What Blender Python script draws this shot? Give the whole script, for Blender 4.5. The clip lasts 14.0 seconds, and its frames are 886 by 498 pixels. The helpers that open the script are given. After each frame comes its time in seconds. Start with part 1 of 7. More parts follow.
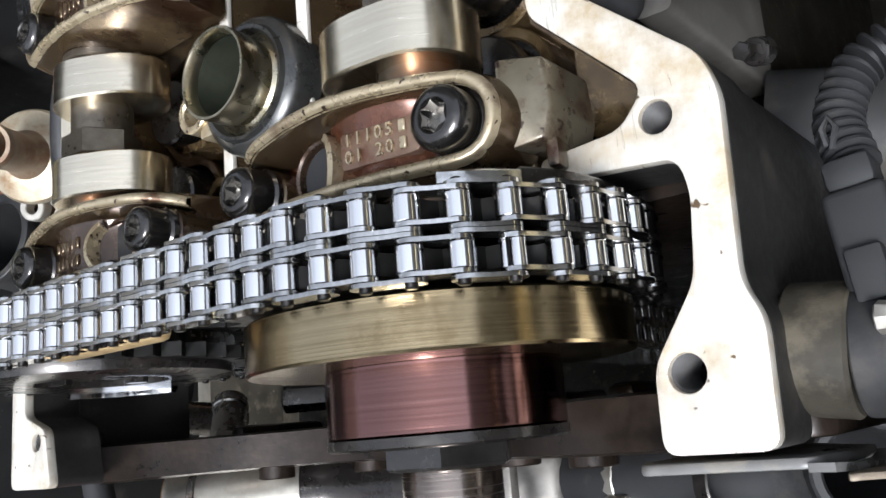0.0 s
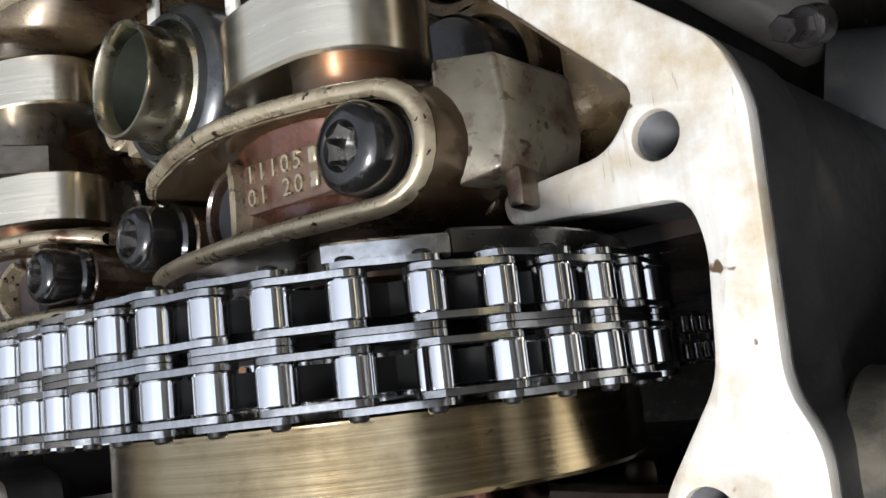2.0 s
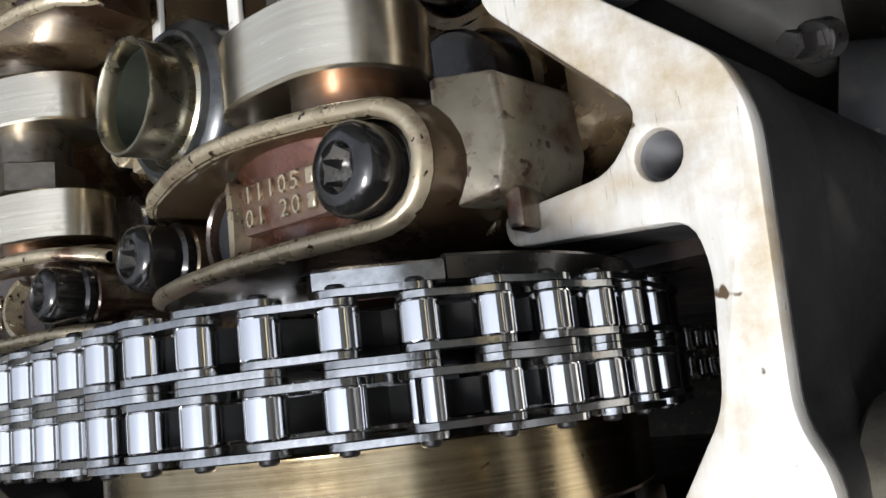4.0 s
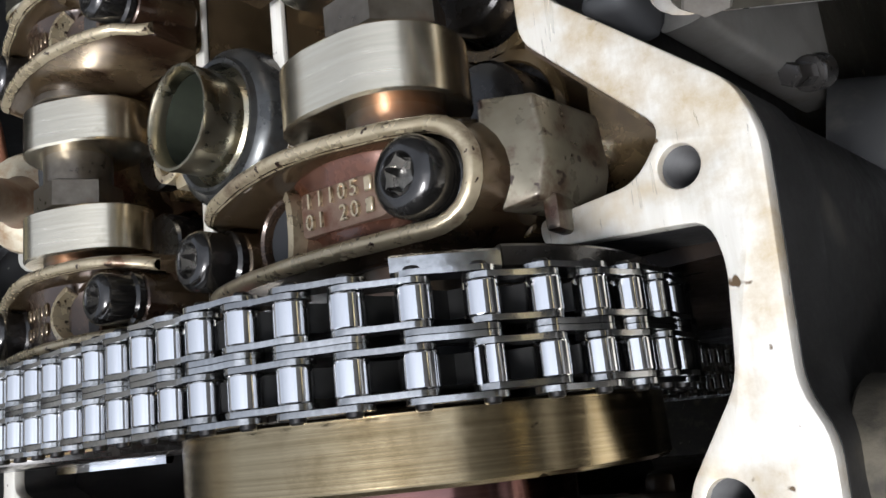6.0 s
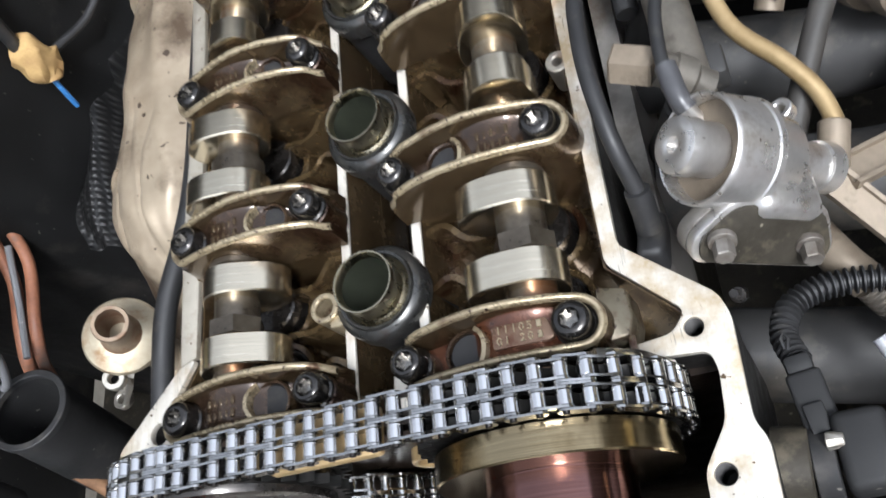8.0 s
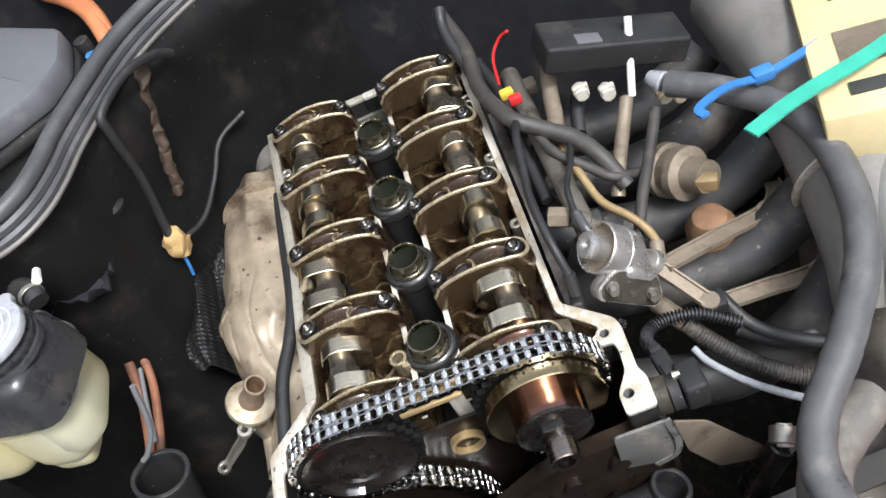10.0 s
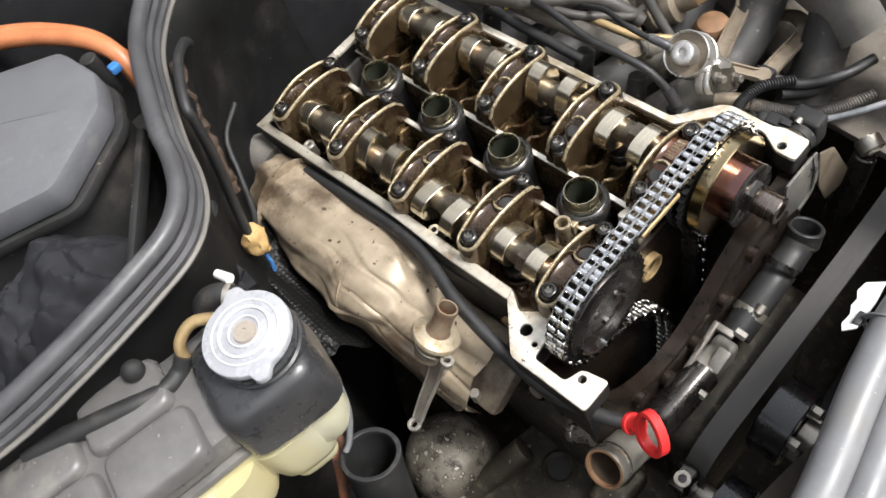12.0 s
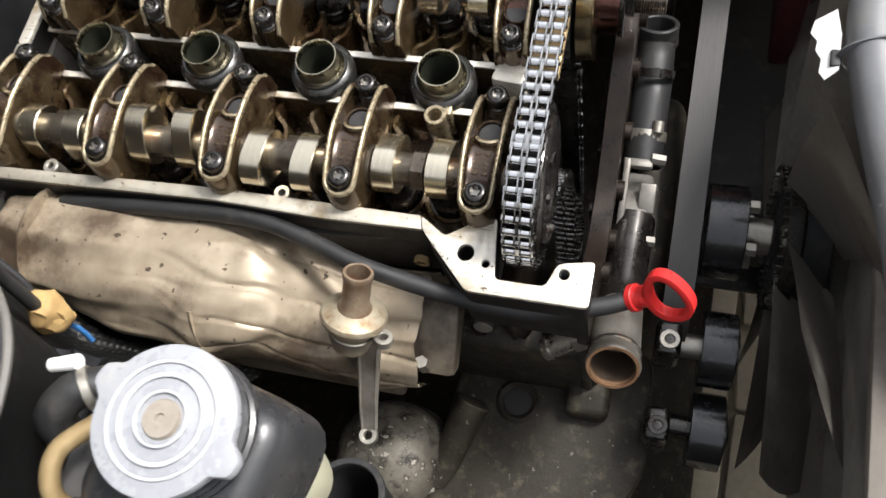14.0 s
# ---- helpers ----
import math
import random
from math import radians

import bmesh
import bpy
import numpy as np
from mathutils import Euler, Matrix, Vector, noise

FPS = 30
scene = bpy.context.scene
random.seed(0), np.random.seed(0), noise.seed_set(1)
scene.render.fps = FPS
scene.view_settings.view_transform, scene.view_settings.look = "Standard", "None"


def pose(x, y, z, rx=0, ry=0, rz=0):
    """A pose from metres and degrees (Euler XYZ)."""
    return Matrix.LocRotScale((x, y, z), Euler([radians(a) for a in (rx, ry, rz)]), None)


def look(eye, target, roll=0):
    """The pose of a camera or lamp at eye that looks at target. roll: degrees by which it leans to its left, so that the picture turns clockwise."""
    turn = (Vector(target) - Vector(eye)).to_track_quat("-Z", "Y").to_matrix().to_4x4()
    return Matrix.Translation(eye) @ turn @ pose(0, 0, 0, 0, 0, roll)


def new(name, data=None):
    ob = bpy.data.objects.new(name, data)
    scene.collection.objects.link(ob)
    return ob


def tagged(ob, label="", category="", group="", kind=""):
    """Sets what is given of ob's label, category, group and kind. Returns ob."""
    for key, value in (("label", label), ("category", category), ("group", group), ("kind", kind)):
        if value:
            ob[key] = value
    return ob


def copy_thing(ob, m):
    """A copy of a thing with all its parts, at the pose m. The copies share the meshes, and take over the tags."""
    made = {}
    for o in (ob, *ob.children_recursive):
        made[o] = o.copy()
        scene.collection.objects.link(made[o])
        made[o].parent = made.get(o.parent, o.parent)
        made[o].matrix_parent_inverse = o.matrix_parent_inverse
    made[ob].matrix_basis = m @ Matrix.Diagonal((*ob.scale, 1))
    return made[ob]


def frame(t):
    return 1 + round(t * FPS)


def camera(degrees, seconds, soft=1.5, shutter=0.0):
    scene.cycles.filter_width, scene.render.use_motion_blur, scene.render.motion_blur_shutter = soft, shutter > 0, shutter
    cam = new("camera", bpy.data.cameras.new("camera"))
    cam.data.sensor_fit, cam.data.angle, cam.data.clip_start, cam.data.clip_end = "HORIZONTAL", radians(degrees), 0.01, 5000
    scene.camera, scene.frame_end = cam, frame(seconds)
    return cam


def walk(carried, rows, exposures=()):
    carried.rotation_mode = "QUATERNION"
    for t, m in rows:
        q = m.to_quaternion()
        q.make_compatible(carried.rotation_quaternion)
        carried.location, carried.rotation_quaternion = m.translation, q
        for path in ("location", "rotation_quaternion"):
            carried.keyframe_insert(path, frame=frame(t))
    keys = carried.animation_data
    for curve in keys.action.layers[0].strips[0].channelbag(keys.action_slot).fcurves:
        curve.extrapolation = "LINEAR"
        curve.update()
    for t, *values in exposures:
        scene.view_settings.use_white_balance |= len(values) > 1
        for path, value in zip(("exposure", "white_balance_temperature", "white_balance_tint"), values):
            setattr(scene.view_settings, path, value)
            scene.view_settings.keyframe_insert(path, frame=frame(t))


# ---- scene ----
cam = camera(55.1, 14.0, shutter=0.2)
PATH = [
    (0, (0.2203, -0.123, 0.1699), (-0.965, 0.2864, -1.3881), -79.88),
    (0.5, (0.2253, -0.1175, 0.1561), (-1.0057, 0.276, -1.3703), -81.84),
    (1, (0.2157, -0.1085, 0.1383), (-1.0458, 0.2699, -1.3668), -82.96),
    (1.5, (0.211, -0.0992, 0.1197), (-1.0797, 0.2499, -1.3676), -84.56),
    (2, (0.2088, -0.0924, 0.1112), (-1.1071, 0.2257, -1.3609), -86.55),
    (2.5, (0.2072, -0.0905, 0.1086), (-1.1248, 0.2165, -1.3514), -87.15),
    (3, (0.2077, -0.0896, 0.1071), (-1.1384, 0.2188, -1.3397), -87.34),
    (3.2, (0.2083, -0.0891, 0.1058), (-1.1375, 0.2304, -1.3388), -87.10),
    (5.3, (0.2101, -0.0941, 0.1164), (-1.1265, 0.2631, -1.3279), -85.58),
    (5.5, (0.2107, -0.0955, 0.1208), (-1.1132, 0.2887, -1.3282), -84.55),
    (6, (0.2127, -0.0996, 0.129), (-1.0821, 0.3259, -1.3348), -82.60),
    (6.5, (0.2124, -0.1064, 0.1434), (-1.0177, 0.357, -1.3639), -80.45),
    (7, (0.216, -0.116, 0.1695), (-0.9115, 0.4136, -1.3952), -77.88),
    (7.5, (0.2176, -0.1301, 0.225), (-0.7511, 0.5268, -1.3967), -68.33),
    (8, (0.188, -0.1677, 0.3311), (-0.5232, 0.6961, -1.3266), -51.05),
    (8.2, (0.1771, -0.1833, 0.3766), (-0.4499, 0.7527, -1.276), -45.78),
    (10.3, (0.1013, -0.4946, 0.6202), (-0.0822, 0.8379, -0.8599), -30.06),
    (10.5, (0.0503, -0.5194, 0.6395), (-0.1124, 0.7904, -0.8631), -31.12),
    (11, (-0.087, -0.5239, 0.6853), (0.0044, 0.7421, -0.8603), -27.55),
    (11.5, (-0.2337, -0.466, 0.6951), (0.0815, 0.7072, -0.8936), -26.45),
    (12, (-0.2912, -0.3517, 0.6599), (0.1402, 0.6947, -0.9891), -28.06),
    (12.5, (-0.3184, -0.2878, 0.6793), (0.3167, 0.4666, -1.0607), -25.36),
    (13, (-0.3613, -0.1791, 0.665), (0.3501, 0.3387, -1.1311), -23.22),
    (13.5, (-0.3626, -0.1632, 0.6259), (0.368, 0.2902, -1.1798), -23.59),
    (14, (-0.3271, -0.1678, 0.5186), (0.3465, 0.3036, -1.3046), -24.71),
]
walk(cam, [(t, look(eye, target, roll)) for t, eye, target, roll in PATH], [(t, stops, 5880 if t < 7 else 5900 if t < 9 else 6100 if t < 11.2 else 6450, 10) for t, stops in ((0, 1.54), (0.5, 1.66), (1, 1.66), (1.5, 1.42), (3, 1.28), (6.5, 1.22), (7.5, 1.44), (8, 1.40), (10.5, 1.60), (11, 1.72), (11.5, 1.53), (12.5, 1.62), (13.5, 1.56), (14, 1.55))])

# ---- light ----
world = bpy.data.worlds.new("sky")
scene.world = world
world.use_nodes = True
wn = world.node_tree.nodes
sky = wn.new("ShaderNodeTexSky")
sky.sky_type = 'NISHITA'
sky.sun_disc = False
sky.sun_elevation = radians(52)
sky.sun_rotation = radians(150)
sky.dust_density = 3.0
wn["Background"].inputs[1].default_value = 0.12
pale = wn.new("ShaderNodeHueSaturation")
pale.inputs["Saturation"].default_value = 0.22
world.node_tree.links.new(sky.outputs[0], pale.inputs["Color"])
world.node_tree.links.new(pale.outputs[0], wn["Background"].inputs[0])
sun_data = bpy.data.lights.new("sun", 'SUN')
sun_data.energy, sun_data.angle, sun_data.color = 1.5, radians(14), (1.0, 0.97, 0.93)
sun = new("sun", sun_data)
sun.matrix_world = look((0.9, -1.2, 2.4), (0, 0, 0))


# ---- materials ----
def material(name, base, second=None, rough=0.5, metal=0.0, scale=40.0, bump=0.15, stain=None, stain_at=0.6, stain_scale=12.0,
             rough_spread=0.15, stretch=(1, 1, 1), coat=0.0, spec=0.5, object_random=0.0, transmission=0.0, fine=6.0, specks=None):
    m = bpy.data.materials.new(name)
    m.use_nodes = True
    t = m.node_tree
    nodes, links = t.nodes, t.links
    b = nodes["Principled BSDF"]
    tc = nodes.new("ShaderNodeTexCoord")
    mp = nodes.new("ShaderNodeMapping")
    mp.inputs["Scale"].default_value = stretch
    links.new(tc.outputs["Object"], mp.inputs["Vector"])
    big = nodes.new("ShaderNodeTexNoise")
    big.inputs["Scale"].default_value, big.inputs["Detail"].default_value = scale, 6.0
    small = nodes.new("ShaderNodeTexNoise")
    small.inputs["Scale"].default_value, small.inputs["Detail"].default_value = scale * fine, 4.0
    links.new(mp.outputs[0], big.inputs["Vector"])
    links.new(mp.outputs[0], small.inputs["Vector"])
    ramp = nodes.new("ShaderNodeValToRGB")
    ramp.color_ramp.elements[0].position, ramp.color_ramp.elements[1].position = 0.32, 0.68
    second = second or tuple(c * 0.72 for c in base)
    ramp.color_ramp.elements[0].color, ramp.color_ramp.elements[1].color = (*second, 1), (*base, 1)
    add = nodes.new("ShaderNodeMath")
    add.operation = 'MULTIPLY_ADD'
    add.inputs[1].default_value = 0.35
    links.new(small.outputs[0], add.inputs[0])
    sub = nodes.new("ShaderNodeMath")
    sub.operation = 'MULTIPLY'
    sub.inputs[1].default_value = 0.65
    links.new(big.outputs[0], sub.inputs[0])
    links.new(sub.outputs[0], add.inputs[2])
    links.new(add.outputs[0], ramp.inputs[0])
    colour = ramp.outputs[0]
    if stain:
        sn = nodes.new("ShaderNodeTexNoise")
        sn.inputs["Scale"].default_value, sn.inputs["Detail"].default_value = stain_scale, 8.0
        sn.inputs["Roughness"].default_value = 0.65
        links.new(tc.outputs["Object"], sn.inputs["Vector"])
        sr = nodes.new("ShaderNodeValToRGB")
        sr.color_ramp.elements[0].position, sr.color_ramp.elements[1].position = stain_at - 0.06, stain_at + 0.08
        links.new(sn.outputs[0], sr.inputs[0])
        mix = nodes.new("ShaderNodeMixRGB")
        links.new(sr.outputs[0], mix.inputs[0])
        links.new(colour, mix.inputs[1])
        mix.inputs[2].default_value = (*stain, 1)
        colour = mix.outputs[0]
    if specks:
        kn = nodes.new("ShaderNodeTexNoise")
        kn.inputs["Scale"].default_value, kn.inputs["Detail"].default_value = specks[2], 2.0
        links.new(tc.outputs["Object"], kn.inputs["Vector"])
        kr = nodes.new("ShaderNodeValToRGB")
        kr.color_ramp.elements[0].position, kr.color_ramp.elements[1].position = specks[1], specks[1] + 0.04
        links.new(kn.outputs[0], kr.inputs[0])
        km_ = nodes.new("ShaderNodeMixRGB")
        links.new(kr.outputs[0], km_.inputs[0])
        links.new(colour, km_.inputs[1])
        km_.inputs[2].default_value = (*specks[0], 1)
        colour = km_.outputs[0]
    if object_random:
        oi = nodes.new("ShaderNodeObjectInfo")
        hsv = nodes.new("ShaderNodeHueSaturation")
        mr = nodes.new("ShaderNodeMapRange")
        mr.inputs[3].default_value, mr.inputs[4].default_value = 1 - object_random, 1 + object_random
        links.new(oi.outputs["Random"], mr.inputs[0])
        links.new(mr.outputs[0], hsv.inputs["Value"])
        links.new(colour, hsv.inputs["Color"])
        colour = hsv.outputs[0]
    links.new(colour, b.inputs["Base Color"])
    rr = nodes.new("ShaderNodeMapRange")
    rr.inputs[1].default_value, rr.inputs[2].default_value = 0.3, 0.7
    rr.inputs[3].default_value, rr.inputs[4].default_value = max(0.03, rough - rough_spread), min(1, rough + rough_spread)
    links.new(add.outputs[0], rr.inputs[0])
    links.new(rr.outputs[0], b.inputs["Roughness"])
    b.inputs["Metallic"].default_value = metal
    b.inputs["Coat Weight"].default_value = coat
    b.inputs["Coat Roughness"].default_value = 0.12
    b.inputs["Specular IOR Level"].default_value = spec
    b.inputs["Transmission Weight"].default_value = transmission
    if bump:
        bp = nodes.new("ShaderNodeBump")
        bp.inputs["Strength"].default_value, bp.inputs["Distance"].default_value = bump, 0.0006
        links.new(add.outputs[0], bp.inputs["Height"])
        links.new(bp.outputs[0], b.inputs["Normal"])
    return m


# near-black casting colour that carries the shade of head walls and plug valley
SHADEBLACK = material("shade_black_casting", (0.028, 0.026, 0.024), (0.014, 0.013, 0.012), 0.5, 0.3, 60, 0.5, stain=(0.055, 0.048, 0.038), stain_at=0.64, stain_scale=30)
MACHINED = material("machined_aluminium", (0.75, 0.715, 0.64), (0.60, 0.55, 0.46), 0.35, 0.40, 26, 0.14, stretch=(9, 0.7, 1), stain=(0.47, 0.37, 0.23), stain_at=0.565, stain_scale=30, specks=((0.11, 0.07, 0.035), 0.705, 260))
# cam floors and rib sides use this darker tone, webs and pedestals the golden one
CAST = material("dark_oily_cast_aluminium", (0.105, 0.072, 0.036), (0.036, 0.023, 0.012), 0.24, 0.55, 45, 0.35, stain=(0.05, 0.022, 0.011), stain_at=0.60, stain_scale=22, coat=0.45)
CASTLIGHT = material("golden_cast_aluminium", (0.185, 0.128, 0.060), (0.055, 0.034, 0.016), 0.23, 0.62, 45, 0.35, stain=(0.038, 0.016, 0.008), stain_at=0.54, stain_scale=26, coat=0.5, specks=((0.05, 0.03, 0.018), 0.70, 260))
CAP = material("varnished_cap_aluminium", (0.150, 0.106, 0.056), (0.054, 0.034, 0.017), 0.23, 0.62, 30, 0.14, stain=(0.034, 0.017, 0.009), stain_at=0.55, stain_scale=24, coat=0.4)
CAPTOP = material("pale_cap_ridge", (0.52, 0.44, 0.30), (0.32, 0.255, 0.155), 0.32, 0.62, 60, 0.12, stain=(0.10, 0.055, 0.028), stain_at=0.60, stain_scale=60, coat=0.3, specks=((0.03, 0.016, 0.01), 0.65, 420))
ENDGREY = material("grey_beige_cap_end", (0.180, 0.158, 0.112), (0.105, 0.088, 0.058), 0.34, 0.50, 50, 0.30, stain=(0.055, 0.026, 0.014), stain_at=0.565, stain_scale=70, coat=0.2, specks=((0.03, 0.018, 0.012), 0.65, 240))
DARKVARNISH = material("black_oil_varnish", (0.075, 0.045, 0.026), (0.028, 0.017, 0.011), 0.24, 0.5, 60, 0.35, coat=0.6, stain=(0.22, 0.15, 0.08), stain_at=0.66, stain_scale=40)
VARNISH = material("brown_oil_varnish", (0.135, 0.048, 0.022), (0.055, 0.022, 0.012), 0.26, 0.35, 60, 0.3, coat=0.5)
LOBE = material("polished_lobe_steel", (0.93, 0.84, 0.66), (0.78, 0.69, 0.52), 0.24, 1.0, 30, 0.01, stretch=(1, 30, 1), rough_spread=0.04, stain=(0.40, 0.30, 0.18), stain_at=0.64, stain_scale=30)
SHAFT = material("dark_cast_camshaft", (0.16, 0.14, 0.11), (0.07, 0.055, 0.04), 0.36, 0.8, 60, 0.35, stain=(0.16, 0.07, 0.03), stain_at=0.6, coat=0.3)
# stretched darker streaks along the roller imitate banded reflections in its colour
ROLLER = material("reflection_streaked_roller", (0.97, 0.965, 0.96), (0.70, 0.70, 0.71), 0.09, 1.0, 330, 0.03, stretch=(1, 0.06, 1), fine=2.5, rough_spread=0.06, object_random=0.06, stain=(0.34, 0.31, 0.26), stain_at=0.69, stain_scale=180)
TAPE = material("dark_fabric_tape", (0.11, 0.11, 0.112), (0.070, 0.070, 0.072), 0.40, 0.0, 60, 0.3, stain=(0.16, 0.15, 0.14), stain_at=0.62, stain_scale=30)
PLATE = material("steel_chain_plate", (0.74, 0.735, 0.72), (0.34, 0.336, 0.325), 0.15, 1.0, 120, 0.12, object_random=0.28, stain=(0.070, 0.066, 0.038), stain_at=0.59, stain_scale=150)
PIN = material("dark_pin_steel", (0.055, 0.052, 0.05), None, 0.32, 1.0, 90, 0.1)
BOLT = material("black_oxide_bolt", (0.085, 0.080, 0.075), (0.030, 0.028, 0.026), 0.20, 0.85, 90, 0.12, coat=0.4)
SOCKET = material("bright_socket_steel", (0.45, 0.43, 0.40), (0.2, 0.19, 0.17), 0.25, 0.9, 120, 0.2)
PADBROWN = material("brown_stained_pad", (0.23, 0.155, 0.105), (0.115, 0.062, 0.038), 0.34, 0.45, 60, 0.3, stain=(0.10, 0.035, 0.016), stain_at=0.55, stain_scale=110, coat=0.2)
THREAD = material("dark_tapped_thread", (0.085, 0.082, 0.080), (0.045, 0.043, 0.042), 0.55, 0.3, 90, 0.2, spec=0.25)
DULLRAIL = material("dull_grey_rail_face", (0.50, 0.465, 0.395), (0.33, 0.30, 0.24), 0.40, 0.42, 26, 0.16, stretch=(1, 0.7, 1), stain=(0.22, 0.17, 0.105), stain_at=0.58, stain_scale=24, specks=((0.08, 0.05, 0.03), 0.69, 240))
ZINC = material("zinc_steel", (0.50, 0.48, 0.43), (0.33, 0.30, 0.25), 0.42, 0.85, 60, 0.15, stain=(0.24, 0.13, 0.06), stain_at=0.64, stain_scale=30)
GOLD = material("straw_tinted_steel", (0.48, 0.39, 0.235), (0.30, 0.232, 0.128), 0.16, 1.0, 40, 0.10, stretch=(0.25, 70, 0.25), rough_spread=0.07, stain=(0.14, 0.09, 0.04), stain_at=0.63, specks=((0.04, 0.028, 0.016), 0.70, 300))
REDBROWN = material("red_brown_tinted_steel", (0.25, 0.135, 0.12), (0.17, 0.085, 0.075), 0.13, 1.0, 30, 0.10, stretch=(0.2, 40, 0.2), rough_spread=0.05)
DARKSTEEL = material("oily_dark_steel", (0.045, 0.040, 0.036), (0.020, 0.018, 0.016), 0.28, 0.7, 60, 0.2, coat=0.5)
TUBE = material("plug_tube_steel", (0.60, 0.545, 0.40), (0.40, 0.355, 0.25), 0.28, 1.0, 40, 0.06, stain=(0.18, 0.10, 0.05), stain_at=0.66, stain_scale=60)
SPINDLE = material("brown_tinted_spindle_steel", (0.36, 0.31, 0.27), (0.20, 0.16, 0.135), 0.22, 1.0, 40, 0.08, stretch=(0.3, 30, 0.3), stain=(0.08, 0.055, 0.04), stain_at=0.60, stain_scale=50)
RING = material("grey_seal_ring", (0.092, 0.092, 0.088), (0.042, 0.042, 0.040), 0.32, 0.7, 60, 0.10, coat=0.25, stain=(0.045, 0.028, 0.018), stain_at=0.58, stain_scale=50)
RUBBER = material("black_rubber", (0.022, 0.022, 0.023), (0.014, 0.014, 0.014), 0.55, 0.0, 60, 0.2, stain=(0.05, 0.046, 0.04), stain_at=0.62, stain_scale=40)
SEALRUB = material("grey_weathered_rubber", (0.074, 0.074, 0.078), (0.046, 0.046, 0.049), 0.42, 0.0, 40, 0.15, stain=(0.12, 0.12, 0.12), stain_at=0.64, stain_scale=16)
PLASTIC = material("dusty_black_plastic", (0.022, 0.022, 0.022), (0.012, 0.012, 0.012), 0.66, 0.0, 40, 0.3, stain=(0.050, 0.045, 0.040), stain_at=0.60, stain_scale=14, spec=0.35, specks=((0.13, 0.12, 0.105), 0.72, 170))
GREYPLASTIC = material("grey_lid_plastic", (0.125, 0.128, 0.136), (0.098, 0.100, 0.107), 0.46, 0.0, 60, 0.1, stain=(0.19, 0.19, 0.19), stain_at=0.66, stain_scale=14)
TANKTOP = material("grey_black_tank_plastic", (0.138, 0.134, 0.129), (0.082, 0.080, 0.078), 0.33, 0.0, 16, 0.10, stain=(0.215, 0.20, 0.172), stain_at=0.575, stain_scale=10, specks=((0.25, 0.23, 0.20), 0.71, 200))
TANKLOW = material("yellowed_tank_plastic", (0.50, 0.455, 0.265), (0.42, 0.37, 0.20), 0.38, 0.0, 9, 0.05, stain=(0.47, 0.455, 0.33), stain_at=0.56, stain_scale=9)
CAPWHITE = material("pale_translucent_cap", (0.36, 0.368, 0.39), (0.29, 0.297, 0.315), 0.28, 0.0, 40, 0.05, stain=(0.42, 0.39, 0.35), stain_at=0.66, stain_scale=30)
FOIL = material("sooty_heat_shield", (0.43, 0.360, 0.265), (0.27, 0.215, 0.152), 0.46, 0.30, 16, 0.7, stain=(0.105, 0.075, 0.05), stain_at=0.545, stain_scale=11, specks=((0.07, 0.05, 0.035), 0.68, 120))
# darker copy of the shield foil: soot plus the underside's shade in its colour
FOILSHADE = material("shaded_sooty_shield", (0.20, 0.165, 0.12), (0.10, 0.080, 0.058), 0.5, 0.25, 16, 0.7, stain=(0.05, 0.036, 0.025), stain_at=0.54, stain_scale=14)
IRON = material("grimy_cast_iron", (0.056, 0.049, 0.037), (0.024, 0.021, 0.015), 0.56, 0.25, 70, 1.0, stain=(0.105, 0.090, 0.064), stain_at=0.60, stain_scale=60, spec=0.35, specks=((0.20, 0.18, 0.14), 0.70, 160))
COVERMAT = material("oily_brown_timing_cover", (0.030, 0.020, 0.014), (0.011, 0.008, 0.006), 0.36, 0.4, 60, 0.6, coat=0.15, stain=(0.055, 0.036, 0.022), stain_at=0.66, stain_scale=40, spec=0.4)
RUST = material("rusty_pipe", (0.30, 0.17, 0.09), (0.15, 0.08, 0.045), 0.65, 0.3, 70, 0.5)
SILVER = material("silver_cast_regulator", (0.56, 0.55, 0.53), (0.42, 0.41, 0.39), 0.36, 0.75, 60, 0.2, stain=(0.26, 0.22, 0.18), stain_at=0.62, stain_scale=26)
GREYCAST = material("grey_dirty_cast_aluminium", (0.30, 0.285, 0.26), (0.18, 0.165, 0.145), 0.5, 0.5, 50, 0.5, stain=(0.09, 0.07, 0.05), stain_at=0.58, stain_scale=16)
RUNNER = material("dark_intake_plastic", (0.038, 0.037, 0.036), (0.020, 0.020, 0.019), 0.60, 0.0, 30, 0.3, stain=(0.090, 0.080, 0.065), stain_at=0.58, stain_scale=16, specks=((0.15, 0.135, 0.11), 0.70, 120))
BROWNISH = material("dusty_brown_metal", (0.29, 0.24, 0.18), (0.18, 0.145, 0.105), 0.55, 0.35, 40, 0.4, stain=(0.10, 0.075, 0.05), stain_at=0.6, stain_scale=20)
CABLE = material("dusty_cable_wrap", (0.055, 0.050, 0.044), (0.032, 0.030, 0.027), 0.55, 0.0, 80, 0.4, stain=(0.11, 0.095, 0.075), stain_at=0.62, stain_scale=30)
HOSEGREY = material("grey_rubber_hose", (0.178, 0.18, 0.186), (0.140, 0.142, 0.147), 0.42, 0.0, 40, 0.1, stain=(0.165, 0.16, 0.15), stain_at=0.64, stain_scale=14, specks=((0.28, 0.27, 0.26), 0.72, 150))
WHITE = material("white_paint", (0.82, 0.82, 0.80), (0.76, 0.75, 0.72), 0.4, 0.0, 20, 0.04)
RED = material("red_plastic", (0.62, 0.030, 0.028), (0.50, 0.022, 0.022), 0.34, 0.0, 40, 0.08)
